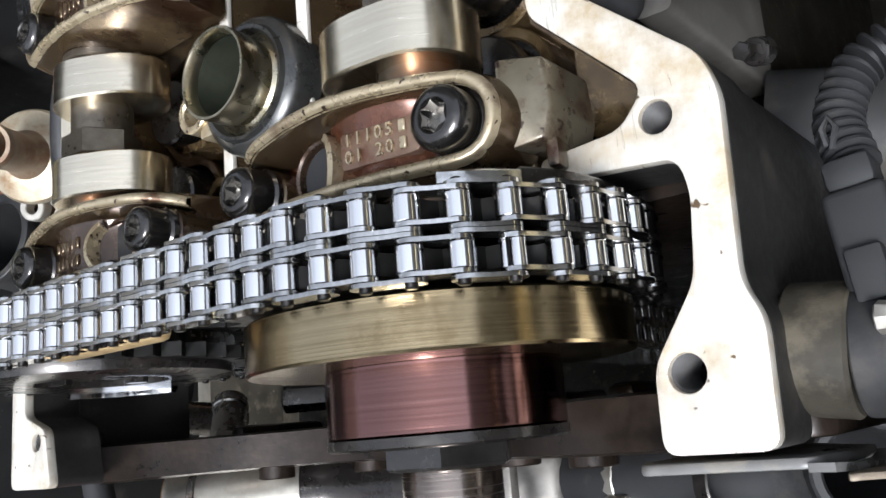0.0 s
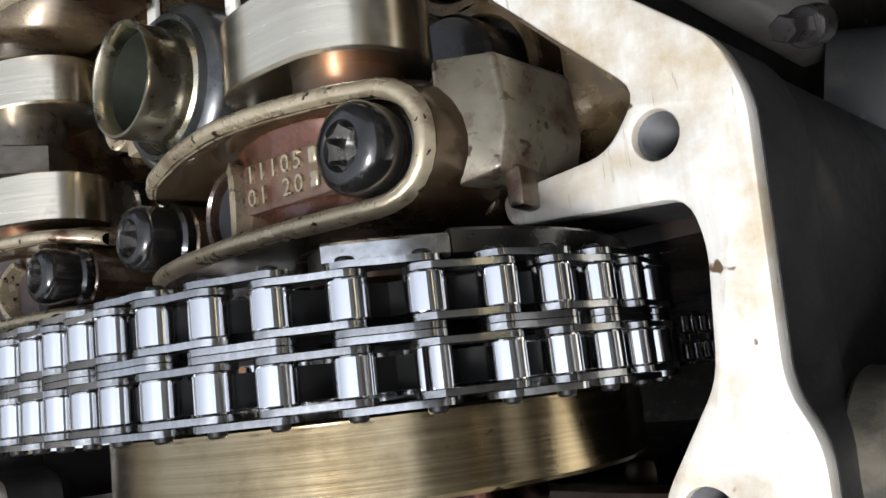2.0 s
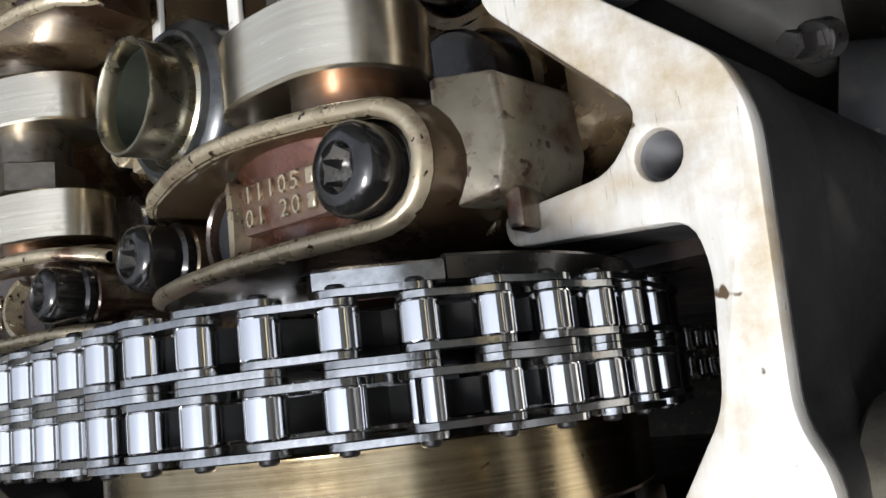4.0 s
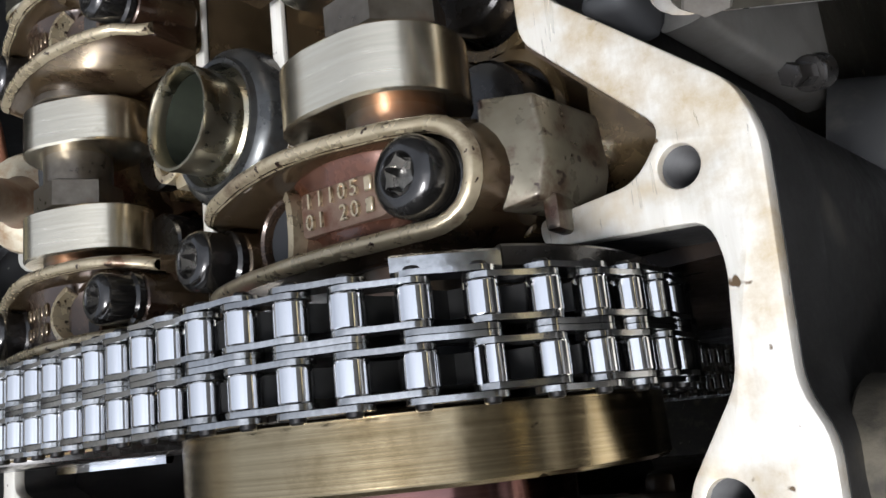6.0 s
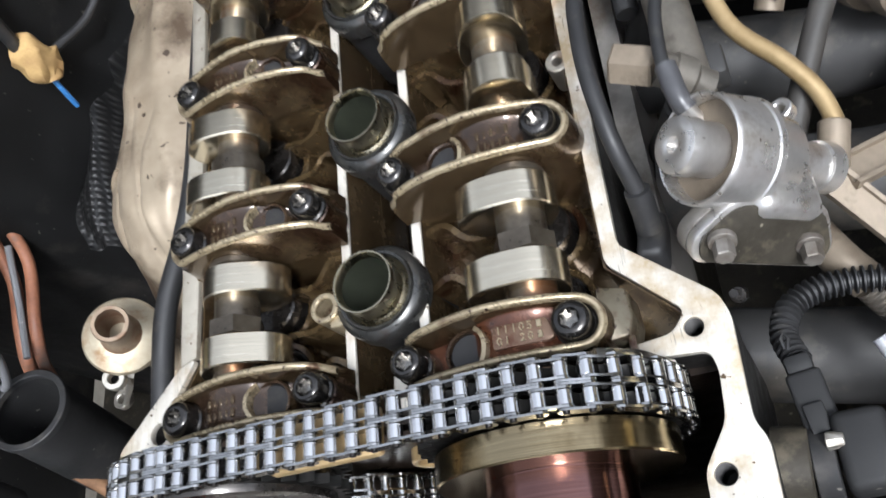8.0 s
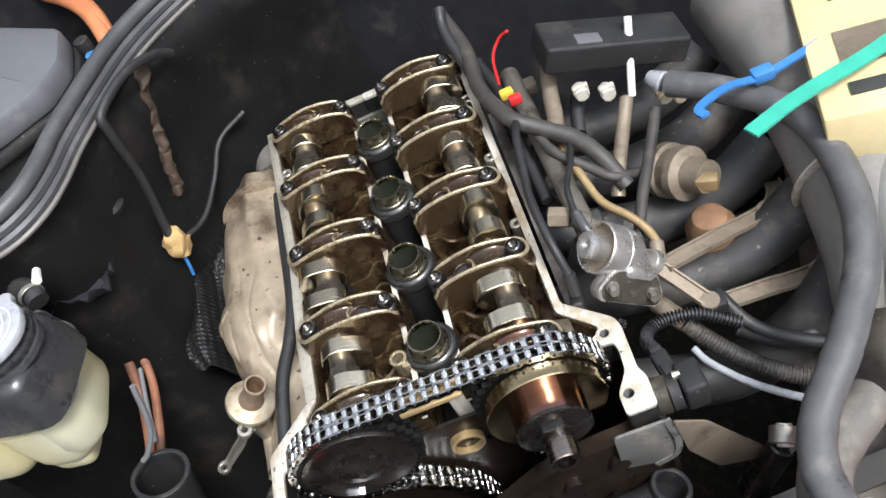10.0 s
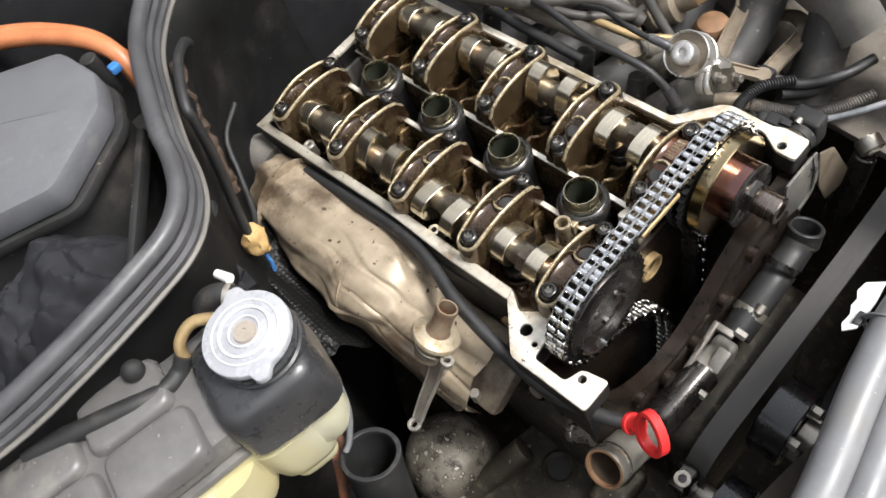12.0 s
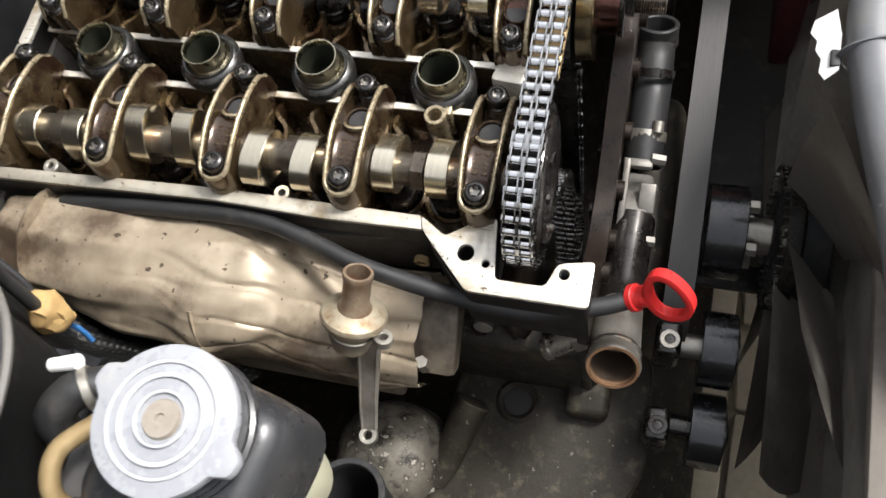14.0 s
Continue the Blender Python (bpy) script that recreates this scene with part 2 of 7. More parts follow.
COPPER = material("orange_brown_cable", (0.52, 0.20, 0.085), (0.40, 0.14, 0.06), 0.45, 0.0, 40, 0.15)
CLOTH = material("black_cloth", (0.022, 0.023, 0.026), (0.013, 0.013, 0.015), 0.8, 0.0, 120, 0.6, spec=0.2)
CLIPMAT = material("yellow_brown_foam", (0.50, 0.34, 0.14), (0.33, 0.20, 0.08), 0.75, 0.0, 80, 0.8)
BLUE = material("blue_plastic", (0.05, 0.20, 0.50), None, 0.4, 0.0, 40, 0.1)
GREEN = material("green_strap", (0.05, 0.42, 0.30), None, 0.5, 0.0, 60, 0.2)
YELLOW = material("yellow_plastic", (0.70, 0.52, 0.06), None, 0.45, 0.0, 60, 0.1)
CARD = material("cream_card", (0.72, 0.60, 0.34), (0.62, 0.50, 0.26), 0.7, 0.0, 20, 0.1)
INK = material("dark_print", (0.05, 0.05, 0.045), None, 0.6, 0.0, 60, 0.0)
PRINT = material("pale_print", (0.34, 0.34, 0.34), None, 0.5, 0.0, 60, 0.0)
BELT = material("worn_belt_back", (0.062, 0.058, 0.054), (0.040, 0.038, 0.035), 0.48, 0.0, 50, 0.2, stretch=(1, 12, 1))
GROUND = material("dusty_stone_ground", (0.40, 0.36, 0.29), (0.25, 0.22, 0.17), 0.85, 0.0, 14, 0.8)
FELT = material("dark_bulkhead_felt", (0.016, 0.016, 0.017), (0.009, 0.009, 0.010), 0.95, 0.0, 50, 0.6, spec=0.08, stain=(0.032, 0.030, 0.028), stain_at=0.62, stain_scale=12)
SPROCKET = material("black_oiled_sprocket", (0.018, 0.017, 0.016), (0.009, 0.009, 0.008), 0.42, 0.5, 60, 0.2, spec=0.25)
TAN = material("tan_pipe", (0.42, 0.31, 0.16), (0.30, 0.21, 0.10), 0.42, 0.4, 50, 0.2)


# ---- mesh helpers ----
def part(name, bm, mat, parent=None, label="", smooth=38):
    me = bpy.data.meshes.new(name)
    bmesh.ops.recalc_face_normals(bm, faces=bm.faces[:])
    bm.to_mesh(me)
    bm.free()
    me.materials.append(mat)
    if smooth:
        me.shade_smooth()
        me.set_sharp_from_angle(angle=radians(smooth))
    ob = new(name, me)
    if parent is not None:
        ob.parent = parent
    if label:
        ob["label"] = label
    return ob


def thing(name, label, category, group="", at=(0, 0, 0), kind=""):
    ob = new(name)
    ob.empty_display_size = 0.02
    ob.location = at
    return tagged(ob, label, category, group, kind)


def frame_to(a, b):
    """A matrix at a whose z axis points to b, and the length."""
    a, b = Vector(a), Vector(b)
    d = b - a
    return Matrix.Translation(a) @ d.to_track_quat("Z", "Y").to_matrix().to_4x4(), d.length


def lathe(bm, m, profile, seg=32, close=False):
    """Turns (radius, height) pairs round the z axis of m."""
    rings = []
    for r, h in profile:
        if r < 1e-6:
            rings.append([bm.verts.new(m @ Vector((0, 0, h)))])
        else:
            rings.append([bm.verts.new(m @ Vector((r * math.cos(2 * math.pi * i / seg), r * math.sin(2 * math.pi * i / seg), h))) for i in range(seg)])
    pairs = list(zip(rings, rings[1:])) + ([(rings[-1], rings[0])] if close else [])
    for a, b in pairs:
        for i in range(seg):
            j = (i + 1) % seg
            if len(a) == 1 and len(b) == 1:
                continue
            if len(a) == 1:
                bm.faces.new((a[0], b[i], b[j]))
            elif len(b) == 1:
                bm.faces.new((a[i], a[j], b[0]))
            else:
                bm.faces.new((a[i], a[j], b[j], b[i]))
    return bm


def solid(profile, a, b, seg=32):
    m, _ = frame_to(a, b)
    return lathe(bmesh.new(), m, profile, seg)


def rod(a, b, r, r2=None, seg=24, bevel=0.12):
    m, n = frame_to(a, b)
    r2 = r if r2 is None else r2
    e = min(r, n / 2) * bevel
    return lathe(bmesh.new(), m, [(0, 0), (r - e, 0), (r, e), (r2, n - e), (r2 - e, n), (0, n)], seg)


def ring_profile(ro, ri, h0, h1, e=0.0006):
    return [(ri, h0 + e), (ri + e, h0), (ro - e, h0), (ro, h0 + e), (ro, h1 - e), (ro - e, h1), (ri + e, h1), (ri, h1 - e)]


def ring(a, b, ro, ri, seg=40, e=0.0006):
    m, n = frame_to(a, b)
    return lathe(bmesh.new(), m, ring_profile(ro, ri, 0, n, e), seg, close=True)


def spline(points, n=8):
    """A smooth line through the points."""
    ps = [Vector(p) for p in points]
    if len(ps) < 3:
        return ps
    ps = [2 * ps[0] - ps[1]] + ps + [2 * ps[-1] - ps[-2]]
    out = []
    for i in range(1, len(ps) - 2):
        a, b, c, d = ps[i - 1:i + 3]
        for k in range(n):
            t = k / n
            out.append(0.5 * ((2 * b) + (c - a) * t + (2 * a - 5 * b + 4 * c - d) * t * t + (3 * b - a - 3 * c + d) * t ** 3))
    return out + [ps[-2]]


def sweep(line, section, up=(0, 0, 1), cap=True, bm=None, scale=None):
    """Sweeps a closed section of (across, up) pairs along a line."""
    bm = bm or bmesh.new()
    up = Vector(up)
    rings = []
    side = None
    for i, p in enumerate(line):
        d = (line[min(i + 1, len(line) - 1)] - line[max(i - 1, 0)]).normalized()
        s = d.cross(up)
        if s.length < 0.05:
            s = side if side else d.orthogonal()
        s.normalize()
        if side and s.dot(side) < 0:
            s = -s
        side = s
        u = s.cross(d).normalized()
        k = scale(i / (len(line) - 1)) if scale else 1.0
        rings.append([bm.verts.new(p + s * a * k + u * b * k) for a, b in section])
    n = len(section)
    for a, b in zip(rings, rings[1:]):
        for i in range(n):
            bm.faces.new((a[i], a[(i + 1) % n], b[(i + 1) % n], b[i]))
    if cap:
        bm.faces.new(rings[0])
        bm.faces.new(rings[-1])
    return bm


def disc_section(r, n=12, flat=1.0):
    return [(r * math.cos(2 * math.pi * i / n), r * flat * math.sin(2 * math.pi * i / n)) for i in range(n)]


def tube(points, r, n=12, steps=8, scale=None):
    return sweep(spline(points, steps), disc_section(r, n), scale=scale)


def ribbed(points, r, depth=0.0012, pitch=0.0032, n=14):
    """A corrugated conduit."""
    line = spline(points, 16)
    length = [0.0]
    for a, b in zip(line, line[1:]):
        length.append(length[-1] + (b - a).length)
    total = length[-1]
    count = int(total / pitch * 4)
    fine = []
    for i in range(count + 1):
        s = total * i / count
        k = max(0, min(len(line) - 2, sum(1 for q in length if q <= s) - 1))
        t = (s - length[k]) / max(1e-9, length[k + 1] - length[k])
        fine.append(line[k].lerp(line[k + 1], t))
    return sweep(fine, disc_section(r, n), scale=lambda u: 1 + (depth / r) * (1 if round(u * count) % 4 < 2 else -1))


def slab(outline, z0, z1, holes=(), bevel=0.0, m=Matrix()):
    """A plate with the outline given in x, y, from z0 up to z1, with (x, y, r) holes right through."""
    bm = bmesh.new()
    loops = [list(outline)] + [[(x + r * math.cos(2 * math.pi * i / 20), y + r * math.sin(2 * math.pi * i / 20)) for i in range(20)] for x, y, r in holes]
    edges = []
    for loop in loops:
        vs = [bm.verts.new((x, y, z1)) for x, y in loop]
        edges += [bm.edges.new((vs[i], vs[(i + 1) % len(vs)])) for i in range(len(vs))]
    bmesh.ops.triangle_fill(bm, use_beauty=True, use_dissolve=False, edges=edges)
    bmesh.ops.dissolve_limit(bm, angle_limit=0.01, verts=bm.verts[:], edges=bm.edges[:])
    got = bmesh.ops.extrude_face_region(bm, geom=bm.faces[:])
    bmesh.ops.translate(bm, verts=[v for v in got["geom"] if isinstance(v, bmesh.types.BMVert)], vec=(0, 0, z0 - z1))
    if bevel:
        sharp = [e for e in bm.edges if len(e.link_faces) == 2 and e.calc_face_angle(0) > 1.2]
        bmesh.ops.bevel(bm, geom=sharp, offset=bevel, segments=2, profile=0.5, affect='EDGES')
    bmesh.ops.transform(bm, matrix=m, verts=bm.verts[:])
    return bm


def box(size, m=Matrix(), bevel=0.001, segments=2, taper=1.0):
    bm = bmesh.new()
    bmesh.ops.create_cube(bm, size=1.0)
    for v in bm.verts:
        k = taper if v.co.z > 0 else 1.0
        v.co = Vector((v.co.x * size[0] * k, v.co.y * size[1] * k, v.co.z * size[2]))
    if bevel:
        bmesh.ops.bevel(bm, geom=bm.edges[:], offset=bevel, segments=segments, profile=0.5, affect='EDGES')
    bmesh.ops.transform(bm, matrix=m, verts=bm.verts[:])
    return bm


def join(*bms):
    out = bmesh.new()
    for b in bms:
        me = bpy.data.meshes.new("tmp")
        b.to_mesh(me)
        b.free()
        out.from_mesh(me)
        bpy.data.meshes.remove(me)
    return out


def rounded(points, r, n=4):
    """A closed outline with its corners rounded."""
    out = []
    ps = [Vector((*p, 0)) for p in points]
    for i, p in enumerate(ps):
        a, b = ps[i - 1] - p, ps[(i + 1) % len(ps)] - p
        k = min(r, a.length * 0.45, b.length * 0.45)
        p0, p1 = p + a.normalized() * k, p + b.normalized() * k
        for j in range(n + 1):
            t = j / n
            q = p0 * (1 - t) ** 2 + p * 2 * t * (1 - t) + p1 * t * t
            out.append((q.x, q.y))
    return out


def wobble(bm, amount, scale, axis=None):
    for v in bm.verts:
        n = noise.noise_vector(v.co * scale)
        v.co += n * amount if axis is None else Vector(axis) * n.x * amount
    return bm


def writing(text, size, depth, mat, m, name, parent):
    cu = bpy.data.curves.new("text", 'FONT')
    cu.body, cu.size, cu.extrude, cu.align_x, cu.align_y = text, size, depth, 'CENTER', 'CENTER'
    ob = bpy.data.objects.new("text", cu)
    scene.collection.objects.link(ob)
    bpy.context.view_layer.update()
    me = bpy.data.meshes.new_from_object(ob.evaluated_get(bpy.context.evaluated_depsgraph_get()))
    bpy.data.objects.remove(ob)
    me.materials.clear()
    me.materials.append(mat)
    out = new(name, me)
    out.parent = parent
    out.matrix_local = m
    return out


# ---- plan of the engine: x across, y to the rear, z up; cylinder spacing and deck ----
PITCH, DECK = 0.097, -0.010
INTAKE_X, EXHAUST_X, CAM_Z = 0.084, -0.0775, -0.005
CHAIN_Y = (-0.0795, -0.0898)
CAPS_Y = [-0.0515 + PITCH * i for i in range(4)] + [0.336]

# ---- cylinder head ----
head = thing("cylinder_head", "oil-stained aluminium cylinder head with its cover taken off", "engine part")
right_rail = [(0.1243, 0.372), (0.1243, -0.0125), (0.1602, -0.045), (0.1634, -0.055), (0.1616, -0.098), (0.1655, -0.106), (0.1645, -0.1335),
              (0.1390, -0.1335), (0.1395, -0.114), (0.1515, -0.096), (0.1535, -0.076), (0.1515, -0.068), (0.117, -0.0655), (0.116, -0.0595),
              (0.139, -0.0575), (0.146, -0.049), (0.1172, -0.020), (0.1158, 0.362), (0.0, 0.362), (0.0, 0.372)]
left_rail = [(-0.109, -0.0102), (-0.122, -0.030), (-0.104, -0.056), (-0.104, -0.064), (-0.148, -0.070), (-0.148, -0.104), (-0.131, -0.110), (-0.126, -0.134), (-0.159, -0.134), (-0.159, -0.052), (-0.1195, -0.0132)]
# exhaust-side and rear length, greyer and darker than the other rails
left_strip = [(-0.124, 0.372), (-0.0002, 0.372), (-0.0002, 0.362), (-0.114, 0.362), (-0.108, 0.150), (-0.109, -0.0098), (-0.1195, -0.0128), (-0.121, 0.060), (-0.118, 0.150)]
part("gasket_rail", slab(left_strip, -0.0142, DECK - 0.0002, bevel=0.0006), DULLRAIL, head, "dull grey length of the gasket rail")
part("rail_body", slab(left_strip, -0.034, -0.0142), SHADEBLACK, head)
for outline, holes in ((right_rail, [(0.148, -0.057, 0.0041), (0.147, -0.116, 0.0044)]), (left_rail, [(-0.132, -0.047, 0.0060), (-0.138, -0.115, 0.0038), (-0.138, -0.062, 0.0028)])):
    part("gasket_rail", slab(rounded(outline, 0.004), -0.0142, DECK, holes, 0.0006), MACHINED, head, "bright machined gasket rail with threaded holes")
    part("rail_body", slab(rounded(outline, 0.004), -0.034, -0.0142, [(x, y, r + 0.0002) for x, y, r in holes]), SHADEBLACK, head)
for x, y, r in ((0.148, -0.057, 0.0041), (0.147, -0.116, 0.0044), (-0.138, -0.115, 0.0038)):
    bm = bmesh.new()
    prof = []
    for i in range(16):
        prof += [(r + 0.0001, -0.0018 - i * 0.001), (r - 0.0006, -0.0023 - i * 0.001)]
    lathe(bm, Matrix.Translation((x, y, DECK)), prof + [(r - 0.0008, -0.026), (0, -0.027)], 24)
    part("threaded_hole", bm, THREAD, head, "", 12)
# outer walls of the head below the rail, their shade painted in as black
wall_r = [(0.123, 0.371), (0.1230, -0.0130), (0.1590, -0.0455), (0.1622, -0.0555), (0.1604, -0.098), (0.1642, -0.1065), (0.1632, -0.1325),
          (0.156, -0.1325), (0.156, -0.106), (0.154, -0.058), (0.146, -0.046), (0.1175, -0.017), (0.1165, 0.371)]
part("side_wall", slab(wall_r, -0.16, -0.0345), SHADEBLACK, head)
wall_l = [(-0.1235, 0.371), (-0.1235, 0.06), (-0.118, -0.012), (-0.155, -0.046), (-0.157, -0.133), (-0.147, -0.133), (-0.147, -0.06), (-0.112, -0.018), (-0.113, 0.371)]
part("side_wall", slab(wall_l, -0.092, -0.0345), SHADEBLACK, head)
# paler liner paints the lit inner side; the rail body stays shade black
for line in ([(0.1155, 0.357), (0.1168, -0.0198), (0.1452, -0.0488), (0.1388, -0.0570), (0.1180, -0.0590)], [(-0.1135, 0.357), (-0.1078, 0.150), (-0.1088, -0.0100), (-0.1212, -0.0300)]):
    side = -1 if line[0][0] > 0 else 1
    part("inner_wall", slab(line + [(x + side * 0.0012, y) for x, y in line[::-1]], -0.0595, -0.0146), CASTLIGHT, head, "oily inner wall below the rail in a lit golden tone")
part("rear_wall", slab([(-0.1125, 0.371), (0.116, 0.371), (0.116, 0.358), (-0.1125, 0.358)], -0.16, -0.0345), GREYCAST, head)
# floor under each camshaft and the deeper plug valley, blackened for its shade
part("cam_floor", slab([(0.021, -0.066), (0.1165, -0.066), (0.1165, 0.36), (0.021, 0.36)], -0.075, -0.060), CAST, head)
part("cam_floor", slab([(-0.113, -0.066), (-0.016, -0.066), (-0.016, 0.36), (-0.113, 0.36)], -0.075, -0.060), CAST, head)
part("valley_floor", slab([(-0.016, -0.066), (0.021, -0.066), (0.021, 0.36), (-0.016, 0.36)], -0.105, -0.095), SHADEBLACK, head)
# long inner ribs with machined tops along the plug valley
for x in (0.0235, -0.0185):
    bm = slab(rounded([(x - 0.0022, -0.064), (x + 0.0022, -0.064), (x + 0.0022, 0.358), (x - 0.0022, 0.358)], 0.001), -0.095, -0.022, bevel=0.0005)
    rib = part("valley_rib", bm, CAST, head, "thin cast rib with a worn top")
    part("rib_top", slab(rounded([(x - 0.0026, -0.0640), (x + 0.0026, -0.0640), (x + 0.0026, 0.3580), (x - 0.0026, 0.3580)], 0.001), -0.0216, -0.0196, bevel=0.0004), MACHINED, rib, "bright machined top of the rib")
# cross webs and tappet bosses under the camshafts
for cx, sgn in ((INTAKE_X, 1), (EXHAUST_X, -1)):
    for k in range(4):
        y = PITCH * k
        inner = 0.0255 if sgn > 0 else -0.0205
        for dy in (-0.002, 0.030, -0.032):
            line = spline([(inner, y + dy, -0.027), (inner + sgn * 0.012, y + dy * 0.9 + 0.004, -0.026), (inner + sgn * 0.024, y + dy * 0.8 - 0.003, -0.029), (cx - sgn * 0.012, y + dy * 0.8, -0.034)], 5)
            part("cast_web", sweep(line, [(-0.0020, -0.030), (0.0020, -0.030), (0.0016, 0), (-0.0016, 0)]), CASTLIGHT, head)
        for dy in (-0.0195, 0.0195):
            part("tappet", solid([(0.0, 0.022), (0.0135, 0.022), (0.0145, 0.021), (0.0145, 0.0), (0.0178, 0.0), (0.0178, -0.012), (0, -0.012)], (cx, y + dy, -0.058), (cx, y + dy, 0), 28), DARKSTEEL, head)
            part("tappet_bore", ring((cx, y + dy, -0.060), (cx, y + dy, -0.047), 0.0205, 0.0165, 28), CASTLIGHT, head)
# pedestals below every cap
for cx, ys in ((INTAKE_X, CAPS_Y), (EXHAUST_X, CAPS_Y)):
    s = 1 if cx > 0 else -1
    for y in ys:
        a, b = sorted((cx + s * 0.032, cx - s * 0.0605))
        part("cap_pedestal", slab(rounded([(a, y - 0.011), (b, y - 0.011), (b, y + 0.011), (a, y + 0.011)], 0.003), -0.060, -0.0085, bevel=0.001), CASTLIGHT, head)
# lugs on the rails and a drain eye beside the first plug
for x, y in ((-0.105, 0.097), (-0.107, 0.294), (0.1135, 0.093), (0.1135, 0.190), (0.1135, 0.290)):
    part("rail_lug", ring((x, y, -0.030), (x, y, -0.0105), 0.0062, 0.0026, 24), ZINC, head)
eye = join(ring((-0.028, -0.002, -0.055), (-0.028, -0.002, -0.011), 0.0082, 0.0052, 28), box((0.010, 0.006, 0.03), Matrix.Translation((-0.021, -0.010, -0.028))))
part("drain_eye", eye, CAPTOP, head, "pale cast eye beside the plug tube")
part("front_boss", slab(rounded([(0.005, -0.062), (0.026, -0.062), (0.024, -0.040), (0.008, -0.036)], 0.004), -0.06, -0.014, bevel=0.002), MACHINED, head)
part("pocket_floor", slab([(0.1168, -0.0575), (0.146, -0.0575), (0.1458, -0.0465), (0.1168, -0.0175)], -0.048, -0.036), CASTLIGHT, head)

# ---- plug tubes ----
plug = thing("plug_tube", "steel spark plug tube with a dark rubber seal ring", "plug tube", "plug tubes", at=(0.003, -0.001, 0.0035))
bm = lathe(bmesh.new(), Matrix(), [(0.0142, -0.092), (0.0142, -0.0035), (0.0146, -0.001), (0.0152, 0.0), (0.0160, 0.0), (0.0163, -0.0008), (0.0160, -0.004), (0.0160, -0.013), (0.0185, -0.016), (0.0185, -0.022), (0.0165, -0.024), (0.0165, -0.092)], 48)
part("tube", bm, TUBE, plug)
# separate liner added inside the tube, much darker than its steel
part("tube_bore", lathe(bmesh.new(), Matrix(), [(0.01405, -0.0050), (0.01405, -0.090), (0, -0.0915)], 40), material("dark_green_bore_steel", (0.040, 0.045, 0.030), (0.018, 0.020, 0.014), 0.42, 0.2, 60, 0.1), plug, "dark green-black bore of the tube")
part("seal_ring", lathe(bmesh.new(), Matrix(), [(0.0185, -0.0145), (0.0192, -0.0125), (0.0205, -0.0122), (0.0212, -0.014), (0.0240, -0.0155), (0.0252, -0.018), (0.0252, -0.027), (0.0225, -0.030), (0.0185, -0.030)], 48, close=True), RING, plug, "dark grey grooved seal ring")
part("collar", lathe(bmesh.new(), Matrix(), [(0.0170, -0.0305), (0.0228, -0.0305), (0.0228, -0.085), (0.0170, -0.085)], 40, close=True), RUBBER, plug)
part("spark_plug", lathe(bmesh.new(), Matrix(), [(0, -0.058), (0.003, -0.058), (0.0035, -0.066), (0.0055, -0.068), (0.0055, -0.085), (0.010, -0.086), (0.010, -0.092), (0, -0.092)], 20), ZINC, plug)
for k in range(1, 4):
    copy_thing(plug, Matrix.Translation((0.003, PITCH * k - 0.001, 0.0035)))


# ---- camshafts ----
def lobe_mesh(angle, width=0.0165, base=0.0182, lift=0.0108):
    bm = bmesh.new()
    n = 48
    prof = []
    for i in range(n):
        a = 2 * math.pi * i / n
        c = max(0.0, math.cos((a - angle)))
        r = base + lift * c ** 3.0
        prof.append((r * math.cos(a), r * math.sin(a)))
    e = 0.0007
    rings = []
    for y, k in ((-width / 2, 1 - e / base), (-width / 2 + e, 1), (width / 2 - e, 1), (width / 2, 1 - e / base)):
        rings.append([bm.verts.new((x * k, y, z * k)) for x, z in prof])
    for a, b in zip(rings, rings[1:]):
        for i in range(n):
            bm.faces.new((a[i], a[(i + 1) % n], b[(i + 1) % n], b[i]))
    bm.faces.new(rings[0])
    bm.faces.new(rings[-1])
    return bm


def camshaft(cx, phases, label):
    cam_ob = thing("camshaft", label, "camshaft", "camshafts", at=(cx, 0, CAM_Z))
    part("shaft", rod((0, -0.072, 0), (0, 0.350, 0), 0.0118, seg=28), SHAFT, cam_ob)
    for k in range(4):
        for dy in (-0.0195, 0.0195):
            ob = part("lobe", lobe_mesh(phases[k]), LOBE, cam_ob, "polished steel cam lobe")
            ob.location = (0, PITCH * k + dy, 0)
        hexm = Matrix.Translation((0, PITCH * k - 0.0045, 0)) @ Matrix.Rotation(radians(-90), 4, 'X')
        part("waist", lathe(bmesh.new(), hexm, [(0.0118, -0.006), (0.0150, -0.0045), (0.0150, 0.0045), (0.0118, 0.006)], 6 if k == 0 else 24), SHAFT, cam_ob)
        part("collar", ring((0, PITCH * k + 0.0300, 0), (0, PITCH * k + 0.0335, 0), 0.0150, 0.0118, 32), SHAFT, cam_ob)
    for y in CAPS_Y:
        part("journal", rod((0, y - 0.0125, 0), (0, y + 0.0125, 0), 0.0150, seg=32), SHAFT, cam_ob)
    return cam_ob


camshaft(INTAKE_X, [radians(a) for a in (165, 75, 255, 345)], "intake camshaft with polished lobes and dark cast shaft")
camshaft(EXHAUST_X, [radians(a) for a in (-20, 160, 60, 250)], "exhaust camshaft with polished lobes and dark cast shaft")


